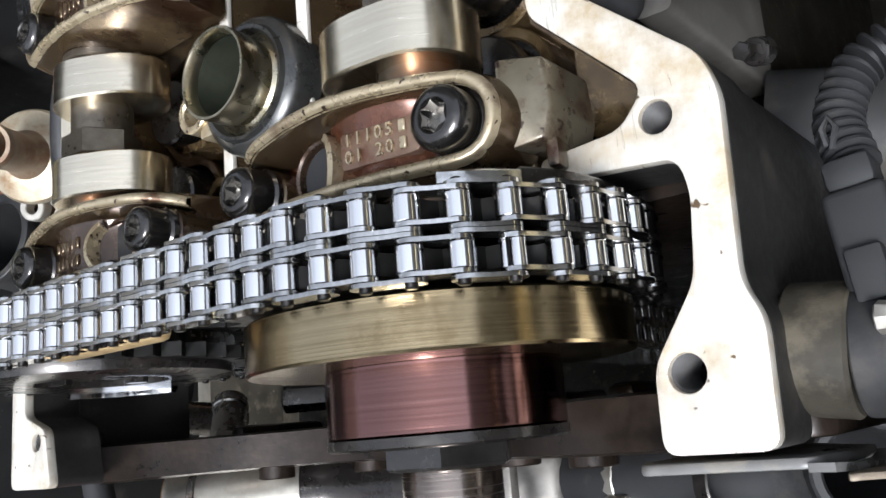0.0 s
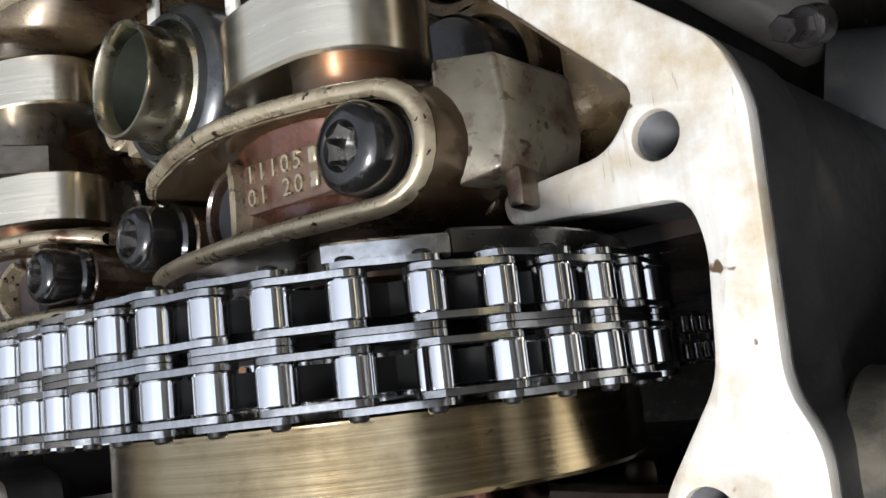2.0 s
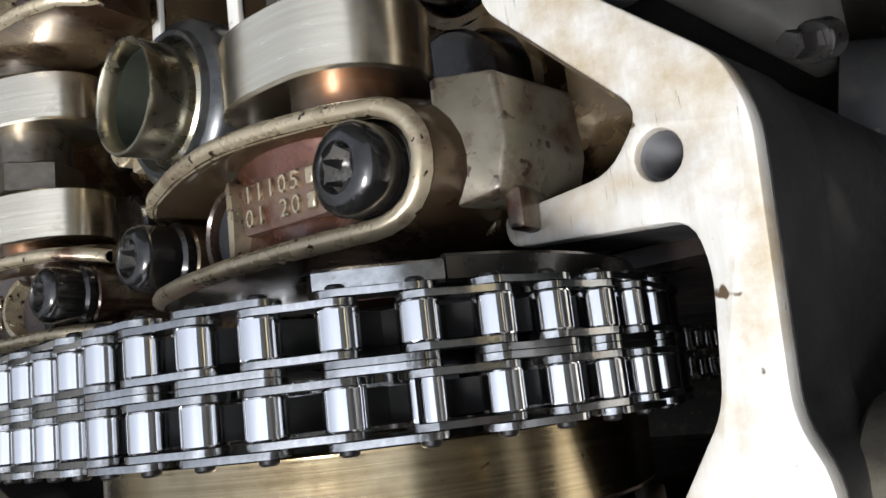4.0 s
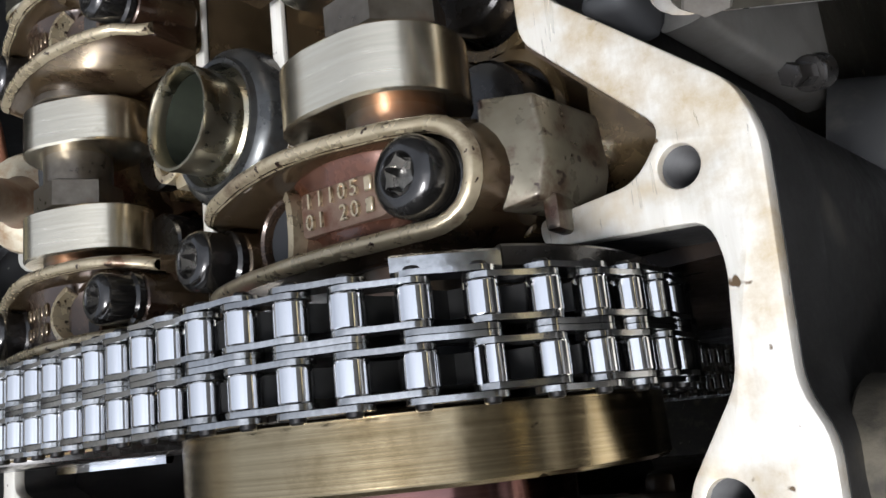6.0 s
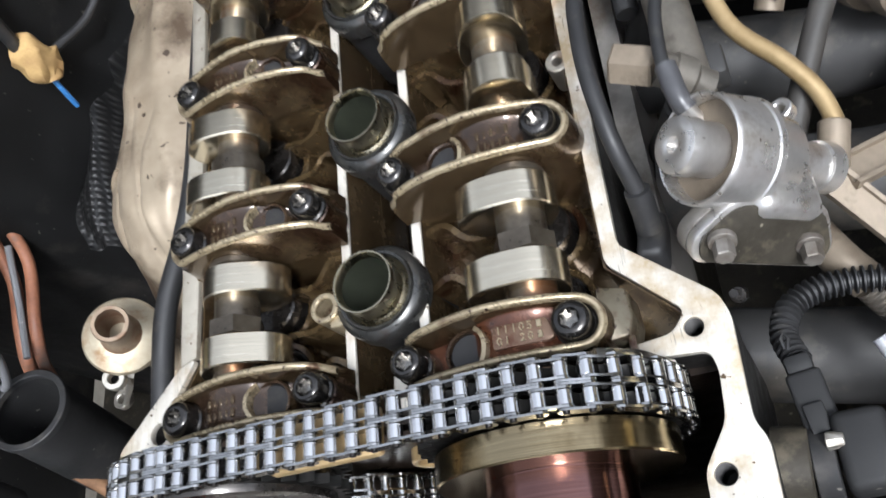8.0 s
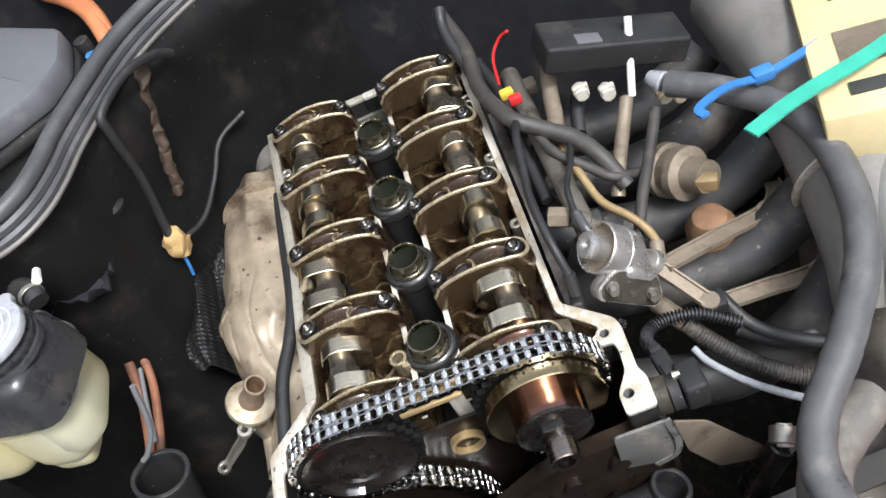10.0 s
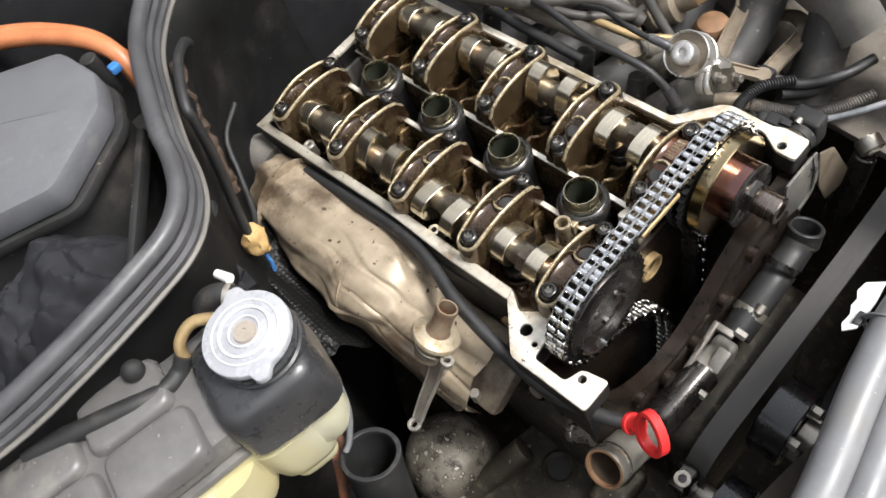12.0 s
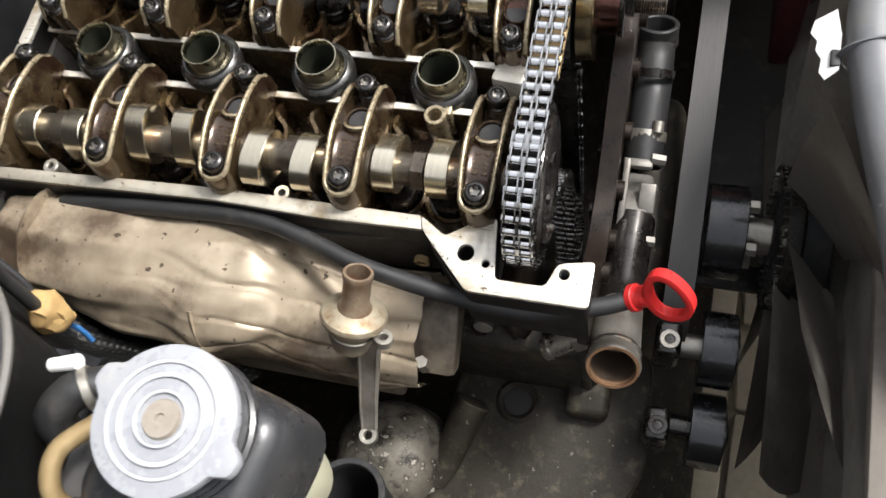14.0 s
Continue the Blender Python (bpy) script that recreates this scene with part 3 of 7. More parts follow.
# ---- bearing caps ----
def bolt_parts(parent, x, y, z0, z1, r=0.0078):
    """A round-headed socket bolt with its washer flange, head from z0 to z1."""
    b = part("bolt", solid([(r + 0.0009, 0), (r + 0.0009, 0.0018), (r, 0.0026), (r, (z1 - z0) - 0.0026), (r - 0.0006, z1 - z0 - 0.0012), (r - 0.0022, z1 - z0), (0.0046, z1 - z0), (0.0040, z1 - z0 - 0.0008), (0.0036, z1 - z0 - 0.0045), (0, z1 - z0 - 0.0045)], (x, y, z0), (x, y, z1), 30), BOLT, parent, "black socket-head bolt")
    star = bmesh.new()
    n = 12
    ring_v = [star.verts.new((x + (0.0044 if i % 2 else 0.0033) * math.cos(math.pi * 2 * i / n), y + (0.0044 if i % 2 else 0.0033) * math.sin(math.pi * 2 * i / n), z1 - 0.0003)) for i in range(n)]
    low = [star.verts.new((v.co.x, v.co.y, z1 - 0.0042)) for v in ring_v]
    for i in range(n):
        star.faces.new((ring_v[i], ring_v[(i + 1) % n], low[(i + 1) % n], low[i]))
    star.faces.new(low)
    part("socket", star, SOCKET, b)
    return b


def cap_height(u):
    """Height of a cap's rim over its length, from the inner bolt outward."""
    k = (u + 0.012) / 0.048
    h = 0.0085 + 0.0155 * math.sqrt(max(0.0, 1 - k * k)) if u < -0.012 else 0.0240 - 0.0095 * min(1.0, (u + 0.012) / 0.042) ** 1.5
    return h * min(1.0, 0.62 + (u + 0.0635) / 0.018)


def bearing_cap(cx, s, label, pad, marked=False):
    """One cap; s is 1 where the outer bolt lies towards +x. Local x runs from the shaft outward, times s."""
    cap = thing("bearing_cap", label, "bearing cap", "camshaft bearing caps")
    outer, inner = 0.0205, -0.0550
    X = lambda u: s * u
    # one rim: along the front, round the outer bolt and back along the rear
    half = lambda u: 0.0092 + 0.0026 * math.sqrt(max(0.0, 1 - ((u + 0.018) / 0.046) ** 2))
    bow = lambda u: 0.0022 * math.sqrt(max(0.0, 1 - ((u + 0.016) / 0.048) ** 2))
    n = 26
    plan = []
    for i in range(n + 1):
        u = -0.0630 + (0.0215 + 0.0630) * i / n
        plan.append((u, bow(u) - half(u), -1.0, 0.0))
    rr = half(0.0215)
    for i in range(1, 12):
        a = -math.pi / 2 + math.pi * i / 12
        plan.append((0.0215 + rr * math.cos(a), bow(0.0215) + rr * math.sin(a), math.sin(a), math.cos(a)))
    for i in range(n, -1, -1):
        u = -0.0630 + (0.0215 + 0.0630) * i / n
        plan.append((u, bow(u) + half(u), 1.0, 0.0))
    bm, edge_bm = bmesh.new(), bmesh.new()
    rows, edge_rows = [], []
    for i, (u, y, ny, nx) in enumerate(plan):
        h = cap_height(u) + 0.00012 * math.sin(i * 1.3) - 0.0002 * math.sin(i * 0.47)
        out = []
        for d, z in ((-0.0030, -0.012), (-0.0019, h - 0.0040), (-0.0016, h - 0.0012), (-0.0008, h - 0.0002), (0.0006, h), (0.0015, h - 0.0009), (0.0019, h - 0.0030), (0.0030, h * 0.45), (0.0042, -0.012)):
            out.append(bm.verts.new((X(u + nx * d), y + ny * d, z)))
        rows.append(out)
        wear = 0.0001 * math.sin(i * 2.1 + u * 300)
        edge_rows.append([edge_bm.verts.new((X(u + nx * d), y + ny * d, z)) for d, z in ((-0.0018, h - 0.0019 + wear), (-0.0012, h - 0.0002), (-0.0003, h + 0.0005), (0.0008, h + 0.0004), (0.0016, h - 0.0004), (0.0021, h - 0.0022 + wear))])
    for a, b in zip(rows, rows[1:]):
        for i in range(8):
            bm.faces.new((a[i], a[i + 1], b[i + 1], b[i]))
    for a, b in zip(edge_rows, edge_rows[1:]):
        for i in range(5):
            edge_bm.faces.new((a[i], a[i + 1], b[i + 1], b[i]))
    for b, r in ((bm, rows), (edge_bm, edge_rows)):
        b.faces.new(r[0])
        b.faces.new(r[-1])
    rim = part("rim", bm, CAP, cap, "", 60)
    # the rim's edge highlight is put into a paler strip over the darker body
    part("lit_edge", edge_bm, CAPTOP, rim, "pale top edge with its highlight painted in", 60)
    # saddle between the walls
    pts = [(-0.062, -0.002), (-0.050, -0.001), (-0.037, 0.000), (-0.028, 0.006), (-0.020, 0.0120), (-0.008, 0.0150), (0.004, 0.0140), (0.012, 0.0105), (0.022, 0.0085), (0.029, 0.0080)]
    line = spline([(X(u), bow(u), h) for u, h in pts], 5)
    bm = bmesh.new()
    rows = []
    for p in line:
        w = half(p.x * s) - 0.0016
        if p.x * s > 0.0215:
            w = math.sqrt(max(1e-6, w * w - (p.x * s - 0.0215) ** 2))
        rows.append([bm.verts.new((p.x, p.y + k * w, z)) for k, z in ((-1, p.z + 0.0020), (-0.82, p.z + 0.0006), (-0.4, p.z), (0.4, p.z), (0.82, p.z + 0.0006), (1, p.z + 0.0020), (1, -0.013), (-1, -0.013))])
    for a, b in zip(rows, rows[1:]):
        for i in range(8):
            bm.faces.new((a[i], a[(i + 1) % 8], b[(i + 1) % 8], b[i]))
    bm.faces.new(rows[0])
    bm.faces.new(rows[-1])
    part("saddle", bm, pad, cap, "oily saddle between the cap's two walls", 60)
    # oil well beside the inner bolt, with a raised curl of its rim
    part("oil_well", ring((X(-0.0290), 0.001, -0.004), (X(-0.0290), 0.001, 0.0105), 0.0108, 0.0094, 36), DARKVARNISH, cap)
    # the well's floor is simply coloured black; no rubber part sits here
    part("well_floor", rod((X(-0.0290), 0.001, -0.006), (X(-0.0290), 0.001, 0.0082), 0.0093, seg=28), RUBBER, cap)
    curl = [Vector((X(-0.0290 + 0.0104 * math.cos(a)), 0.001 + 0.0104 * math.sin(a), 0.0115 + 0.0050 * math.cos(a * 1.1))) for a in [radians(-62 + 8 * i) for i in range(16)]]
    part("well_lip", sweep(curl, [(-0.0013, -0.005), (0.0013, -0.005), (0.0010, 0.0006), (-0.0010, 0.0006)]), CAPTOP, cap, "raised worn lip of the oil well")
    if marked:
        pad_line = rounded([(X(-0.0160), -0.0052), (X(0.0085), -0.0056), (X(0.0110), -0.0040), (X(0.0085), 0.0046), (X(-0.0160), 0.0052)][::s], 0.0015)
        part("number_pad", slab(pad_line, 0.0120, 0.0157, bevel=0.0006, m=Matrix.Translation((0, bow(-0.004), 0)) @ Matrix.Rotation(radians(4), 4, 'Y')), PADBROWN, cap, "brown stained pad with raised casting numbers")
        for text, y in (("11105", 0.0023), ("01 20", -0.0024)):
            for k, letter in enumerate(text):
                v = -0.0115 + k * 0.0034
                if letter != " ":
                    writing(letter, 0.0050, 0.0005, CAPTOP, Matrix.Translation((X(v), bow(v) + y, 0.0161 - v * 0.07)) @ Matrix.Rotation(radians(4), 4, 'Y'), "casting_number", cap)
        for y in (0.0023, -0.0024):
            part("casting_mark", box((0.0022, 0.0033, 0.0009), Matrix.Translation((X(0.0062), bow(0) + y, 0.0157)), 0.0003, 1), CAPTOP, cap)
    else:
        for row in (-0.0032, 0.0034):
            for i in range(5):
                part("casting_mark", box((0.0013 if i % 2 else 0.0021, 0.0044, 0.0011), Matrix.Translation((X(-0.010 + i * 0.0036), bow(0) + row, 0.0150 - 0.0002 * i)), 0.0004, 1), CAP, cap)
    part("bolt_boss", rod((X(outer), 0.0012, -0.013), (X(outer), 0.0012, 0.0100), 0.0090, seg=28), CAP, cap)
    part("bolt_boss", rod((X(inner), 0.0006, -0.013), (X(inner), 0.0006, 0.0088), 0.0088, seg=28), CAP, cap)
    if pad is VARNISH:
        block_bm = slab(rounded([(X(u), y) for u, y in ((0.0290, -0.0075), (0.0400, -0.0060), (0.0425, 0.0020), (0.0415, 0.0150), (0.0300, 0.0165))][::s], 0.0012), -0.020, 0.0075, bevel=0.0010)
        for v in block_bm.verts:
            if v.co.z > 0:
                v.co.z -= 0.34 * (abs(v.co.x) - 0.029) + 0.12 * max(0.0, -v.co.y)
        part("end_block", block_bm, ENDGREY, cap, "grey-beige cast end block stained with varnish")
        part("end_rib", box((0.0034, 0.0075, 0.016), Matrix.Translation((X(0.0385), -0.0085, -0.0075)) @ Matrix.Rotation(radians(10 * s), 4, 'Y'), 0.0010, 2), ENDGREY, cap)
    bolt_parts(cap, X(outer), 0.0012, 0.0100, 0.0216, 0.0084)
    bolt_parts(cap, X(inner), 0.0006, 0.0090, 0.0212)
    return cap


for cx, s, word in ((INTAKE_X, 1, "intake"), (EXHAUST_X, -1, "exhaust")):
    front = bearing_cap(cx, s, "front " + word + " bearing cap with a varnished saddle", VARNISH if s > 0 else DARKVARNISH, s > 0)
    front.location = (cx, CAPS_Y[0], CAM_Z + 0.001)
    first = bearing_cap(cx, s, "oil-blackened aluminium bearing cap bolted over the " + word + " camshaft", DARKVARNISH)
    first.location = (cx, CAPS_Y[1], CAM_Z + 0.001)
    for y in CAPS_Y[2:]:
        copy_thing(first, Matrix.Translation((cx, y, CAM_Z + 0.001)))

# ---- sprockets, cam adjuster and chain ----
TOOTH, LINK = 36, 0.009525
SPR_R = LINK / (2 * math.sin(math.pi / TOOTH))


def sprocket_disc(y, thick=0.0048, root=SPR_R - 0.0034, tip=SPR_R + 0.0016, bore=0.012):
    bm = bmesh.new()
    rings = {}
    n = TOOTH * 4
    for key, yy in (("a", y - thick / 2), ("b", y + thick / 2)):
        out = []
        for i in range(n):
            a = 2 * math.pi * i / n
            r = (root, root + 0.0015, tip, root + 0.0015)[i % 4]
            out.append(bm.verts.new((r * math.cos(a), yy, r * math.sin(a))))
        rings[key] = out
        rings[key + "i"] = [bm.verts.new((bore * math.cos(2 * math.pi * i / n), yy, bore * math.sin(2 * math.pi * i / n))) for i in range(n)]
    for i in range(n):
        j = (i + 1) % n
        bm.faces.new((rings["a"][i], rings["a"][j], rings["b"][j], rings["b"][i]))
        bm.faces.new((rings["ai"][i], rings["ai"][j], rings["a"][j], rings["a"][i]))
        bm.faces.new((rings["bi"][i], rings["bi"][j], rings["b"][j], rings["b"][i]))
        bm.faces.new((rings["ai"][i], rings["ai"][j], rings["bi"][j], rings["bi"][i]))
    return bm


TURN_Y = Matrix.Rotation(radians(90), 4, 'X')
adjuster = thing("cam_adjuster", "straw and red-brown tinted steel camshaft adjuster drum", "cam adjuster", at=(INTAKE_X, 0, CAM_Z))
for y in CHAIN_Y:
    part("sprocket", sprocket_disc(y), SPROCKET, adjuster, "dark toothed sprocket disc")
drum = [(0.012, -0.0950), (0.0495, -0.0950), (0.0500, -0.0955)]
for i in range(20):
    drum += [(0.0500, -0.0957 - i * 0.00056), (0.04992, -0.0960 - i * 0.00056)]
drum += [(0.0500, -0.1070), (0.0494, -0.1077), (0.030, -0.1077), (0.012, -0.1077)]
flip = lambda prof: [(r, -h) for r, h in prof]
part("drum_ring", lathe(bmesh.new(), TURN_Y, flip(drum), 96), GOLD, adjuster, "straw-coloured steel ring with fine turning marks")
hub = [(0.012, -0.1078), (0.0306, -0.1078)]
for i in range(15):
    hub += [(0.0306, -0.1082 - i * 0.001), (0.03048, -0.1087 - i * 0.001)]
hub += [(0.0306, -0.1238), (0.0300, -0.1243), (0.010, -0.1243)]
part("hub_drum", lathe(bmesh.new(), TURN_Y, flip(hub), 80), REDBROWN, adjuster, "red-brown tinted steel hub drum")
part("front_lip", lathe(bmesh.new(), TURN_Y, flip([(0.010, -0.1243), (0.0309, -0.1244), (0.0309, -0.1266), (0.0300, -0.1272), (0.010, -0.1272)]), 64), DARKSTEEL, adjuster)
part("nut", lathe(bmesh.new(), TURN_Y, flip([(0.008, -0.1270), (0.0172, -0.1270), (0.0172, -0.1322), (0.0162, -0.1330), (0.008, -0.1330)]), 6), BOLT, adjuster, "grey hexagonal nut", 20)
part("spindle", lathe(bmesh.new(), TURN_Y, flip([(0.0, -0.1328), (0.0126, -0.1330), (0.0128, -0.1340), (0.0128, -0.1545), (0.0120, -0.1555), (0.0072, -0.1555), (0.0068, -0.1470), (0, -0.1470)]), 40), SPINDLE, adjuster, "bare steel hollow spindle end")

def flange_sector(r, y0, y1, d0, d1):
    """A stretch of a steel ring round the camshaft's axis, from d0 to d1 degrees past the top."""
    line = [Vector((r * math.sin(radians(d)), (y0 + y1) / 2, r * math.cos(radians(d)))) for d in np.linspace(d0, d1, 40)]
    w = (y1 - y0) / 2
    bm, rows = bmesh.new(), []
    for p in line:
        n = Vector((p.x, 0, p.z)).normalized()
        rows.append([bm.verts.new(p + n * k + Vector((0, q, 0))) for k, q in ((-0.008, -w), (-0.0005, -w), (0, -w + 0.0005), (0, w - 0.0005), (-0.0005, w), (-0.008, w))])
    for a, b in zip(rows, rows[1:]):
        for k in range(6):
            bm.faces.new((a[k], a[(k + 1) % 6], b[(k + 1) % 6], b[k]))
    bm.faces.new(rows[0])
    bm.faces.new(rows[-1])
    return bm


part("trigger_flange", flange_sector(0.0520, -0.0740, -0.0706, 40, 60.5), PLATE, adjuster, "bright stepped rim behind the chain")
part("trigger_flange", flange_sector(0.0516, -0.0740, -0.0698, 61, 250), DARKSTEEL, adjuster, "dark turned rim behind the chain")

ex_sprocket = thing("exhaust_sprocket", "black oily chain sprocket on the exhaust camshaft", "sprocket", at=(EXHAUST_X, 0, CAM_Z))
for y in CHAIN_Y:
    part("sprocket", sprocket_disc(y), SPROCKET, ex_sprocket)
part("web_disc", lathe(bmesh.new(), TURN_Y, flip([(0.0, -0.0935), (0.022, -0.0935), (0.024, -0.0960), (0.040, -0.0965), (0.0475, -0.0955), (0.0485, -0.0930), (0.0485, -0.0760), (0, -0.0760)]), 64), DARKSTEEL, ex_sprocket)
for i in range(3):
    a = radians(120 * i + 20)
    part("sprocket_bolt", rod((0.016 * math.cos(a), -0.0930, 0.016 * math.sin(a)), (0.016 * math.cos(a), -0.0960, 0.016 * math.sin(a)), 0.0042, seg=6), DARKSTEEL, ex_sprocket)

# bright arc modelled in place of the crescent highlight on the dark disc
rim_bm, rim_rows = bmesh.new(), []
for d in np.linspace(192, 252, 24):
    c, q = math.cos(radians(d)), math.sin(radians(d))
    rim_rows.append([rim_bm.verts.new((r * c, y, r * q)) for r, y in ((0.0395, -0.0964), (0.0395, -0.0992), (0.0425, -0.0992), (0.0440, -0.0975), (0.0440, -0.0960))])
for a, b in zip(rim_rows, rim_rows[1:]):
    for k in range(4):
        rim_bm.faces.new((a[k], a[k + 1], b[k + 1], b[k]))
part("polished_rim", rim_bm, ROLLER, ex_sprocket, "crescent highlight modelled as a bright strip on the sprocket's rim")


def chain_path():
    """Points at every pitch round both cam sprockets and, between the guides, down to the crankshaft."""
    a0, b0, c0 = Vector((EXHAUST_X, CAM_Z)), Vector((INTAKE_X, CAM_Z)), Vector((0.012, -0.330))
    step, seat = 0.0002, SPR_R + 0.0006
    arc = lambda c, r, d0, d1: [c + Vector((math.cos(radians(d)), math.sin(radians(d)))) * r for d in np.linspace(d0, d1, int(abs(radians(d1 - d0)) * r / step))]
    flat = lambda ps: [Vector((p.x, p.y)) for p in spline([(x, y, 0) for x, y in ps], 200)]
    top_a, top_b = a0 + Vector((0, seat)), b0 + Vector((0, seat))
    span = int((top_b - top_a).length / step)
    pts = [top_a.lerp(top_b, m / span) for m in range(span)]
    right, left = arc(b0, seat, 90, -84), arc(a0, seat, -96, -270)
    end, start = right[-1], left[0]
    pts += right + flat([(end.x, end.y), (0.068, -0.067), (0.0620, -0.090), (0.0590, -0.130), (0.0545, -0.20), (0.042, -0.330)])[1:]
    pts += arc(c0, 0.030, 0, -180)[1:]
    pts += flat([(-0.018, -0.330), (-0.004, -0.250), (0.003, -0.180), (-0.007, -0.126), (-0.034, -0.090), (-0.056, -0.070), (start.x, start.y)])[1:] + left[1:]
    total = sum((b - a).length for a, b in zip(pts, pts[1:] + pts[:1]))
    count = int(round(total / LINK / 2)) * 2
    gap = total / count
    # a joint sits 3.3 degrees past the top of the intake sprocket; a worn stretch of links lies longer beyond it
    run = (b0 - a0).length
    out, s, nxt = [], 0.0, (run + radians(3.3) * seat) % gap
    for a, b in zip(pts, pts[1:] + pts[:1]):
        while s >= nxt - 1e-9 and len(out) < count:
            out.append(a.copy())
            nxt += gap * (1.13 if radians(32) < (s - run) / seat < radians(58) else 1.0)
        s += (b - a).length
    return out


joints = chain_path()
chain = thing("timing_chain", "bright oily double-row steel timing chain", "chain")


def mesh_of(bm, mat, smooth=38):
    me = bpy.data.meshes.new("piece")
    bmesh.ops.recalc_face_normals(bm, faces=bm.faces[:])
    bm.to_mesh(me)
    bm.free()
    me.materials.append(mat)
    me.shade_smooth()
    me.set_sharp_from_angle(angle=radians(smooth))
    return me


def plate_bm(thick, height):
    n = 7
    h = height / 2
    outline = [(LINK / 2 + h * math.cos(a), h * math.sin(a)) for a in [radians(-90 + 180 * i / n) for i in range(n + 1)]]
    outline += [(0.0, h * 0.86)]
    outline += [(-LINK / 2 + h * math.cos(a), h * math.sin(a)) for a in [radians(90 + 180 * i / n) for i in range(n + 1)]]
    outline += [(0.0, -h * 0.86)]
    bm = bmesh.new()
    lo = [bm.verts.new((x, -thick / 2, z)) for x, z in outline]
    hi = [bm.verts.new((x, thick / 2, z)) for x, z in outline]
    m = len(outline)
    for i in range(m):
        bm.faces.new((lo[i], lo[(i + 1) % m], hi[(i + 1) % m], hi[i]))
    bm.faces.new(lo)
    bm.faces.new(hi)
    return bm


plate_me = mesh_of(plate_bm(0.00095, 0.0069), PLATE)
outer_me = mesh_of(plate_bm(0.00095, 0.0066), PLATE)
roller_me = mesh_of(lathe(bmesh.new(), TURN_Y, [(0.0016, -0.00285), (0.00285, -0.00285), (0.0030, -0.0026), (0.0030, 0.0026), (0.00285, 0.00285), (0.0016, 0.00285)], 28, close=True), ROLLER, 20)
split_me = mesh_of(join(lathe(bmesh.new(), TURN_Y @ Matrix.Translation((-0.0018, 0, 0)), [(0.0, -0.00285), (0.0012, -0.00285), (0.0012, 0.00285), (0.0, 0.00285)], 12), lathe(bmesh.new(), TURN_Y @ Matrix.Translation((0.0012, 0, 0)), [(0.0, -0.00285), (0.0018, -0.00285), (0.0018, 0.00285), (0.0, 0.00285)], 14)), ROLLER, 30)
pin_me = mesh_of(lathe(bmesh.new(), TURN_Y, [(0, -0.0112), (0.0011, -0.0112), (0.0014, -0.0109), (0.0014, 0.0109), (0.0011, 0.0112), (0, 0.0112)], 10), PIN)
MID_Y = (CHAIN_Y[0] + CHAIN_Y[1]) / 2


def piece(name, me, x, y, z, turn=0.0):
    ob = new(name, me)
    ob.parent = chain
    ob.matrix_local = Matrix.Translation((x, y, z)) @ Matrix.Rotation(-turn, 4, 'Y')
    return ob


deep = bmesh.new()
for i, p in enumerate(joints):
    q = joints[(i + 1) % len(joints)]
    a = math.atan2(q.y - p.y, q.x - p.x)
    m = (p + q) / 2
    if min(p.y, q.y) < -0.075:
        for y in CHAIN_Y:
            d = (plate_bm(0.00115, 0.0078), lathe(bmesh.new(), TURN_Y, [(0, -0.0028), (0.0031, -0.0028), (0.0031, 0.0028), (0, 0.0028)], 10))
            bmesh.ops.transform(d[0], matrix=Matrix.Translation((m.x, y + (0.0034 if i % 2 else 0.0046), m.y)) @ Matrix.Rotation(-a, 4, 'Y'), verts=d[0].verts[:])
            bmesh.ops.transform(d[1], matrix=Matrix.Translation((p.x, y, p.y)), verts=d[1].verts[:])
            extra = plate_bm(0.00115, 0.0078)
            bmesh.ops.transform(extra, matrix=Matrix.Translation((m.x, y - (0.0034 if i % 2 else 0.0046), m.y)) @ Matrix.Rotation(-a, 4, 'Y'), verts=extra.verts[:])
            for b in (*d, extra):
                me = bpy.data.meshes.new("tmp")
                b.to_mesh(me)
                b.free()
                deep.from_mesh(me)
                bpy.data.meshes.remove(me)
        continue
    piece("pin", pin_me, p.x, MID_Y, p.y)
    for y in CHAIN_Y:
        lost = y == CHAIN_Y[1] and (p - Vector((0.1297, 0.0250))).length < 0.0045
        piece("roller", split_me if lost else roller_me, p.x, y, p.y)
        for side in (-1, 1):
            off = 0.00345 if i % 2 == 0 else 0.00460
            piece("link_plate", plate_me if i % 2 == 0 else outer_me, m.x, y + side * off, m.y, a)
part("lower_run", deep, PLATE, chain)["kind"] = "stuff"

# ---- timing case below the chain ----
cover = thing("timing_cover", "brown oil-coated cast timing cover at the front of the engine", "engine cover")
scallop = [(-0.156, -0.036), (-0.140, -0.040), (-0.128, -0.062), (-0.105, -0.092), (-0.068, -0.112), (-0.028, -0.113), (0.015, -0.094), (0.060, -0.065), (0.100, -0.054), (0.138, -0.050), (0.146, -0.036), (0.168, -0.036), (0.168, -0.300), (-0.156, -0.300)]
part("front_plate", slab(rounded(scallop, 0.008), 0.1235, 0.1325, bevel=0.0012, m=TURN_Y), COVERMAT, cover)
edge = [(x, z) for x, z in scallop[:12]]
part("top_lip", sweep(spline([(x, -0.1265, z + 0.001) for x, z in edge[1:11]], 6), [(-0.0085, -0.002), (0.0085, -0.002), (0.0075, 0.0022), (-0.0075, 0.0022)]), COVERMAT, cover, "oily rounded lip of the case")
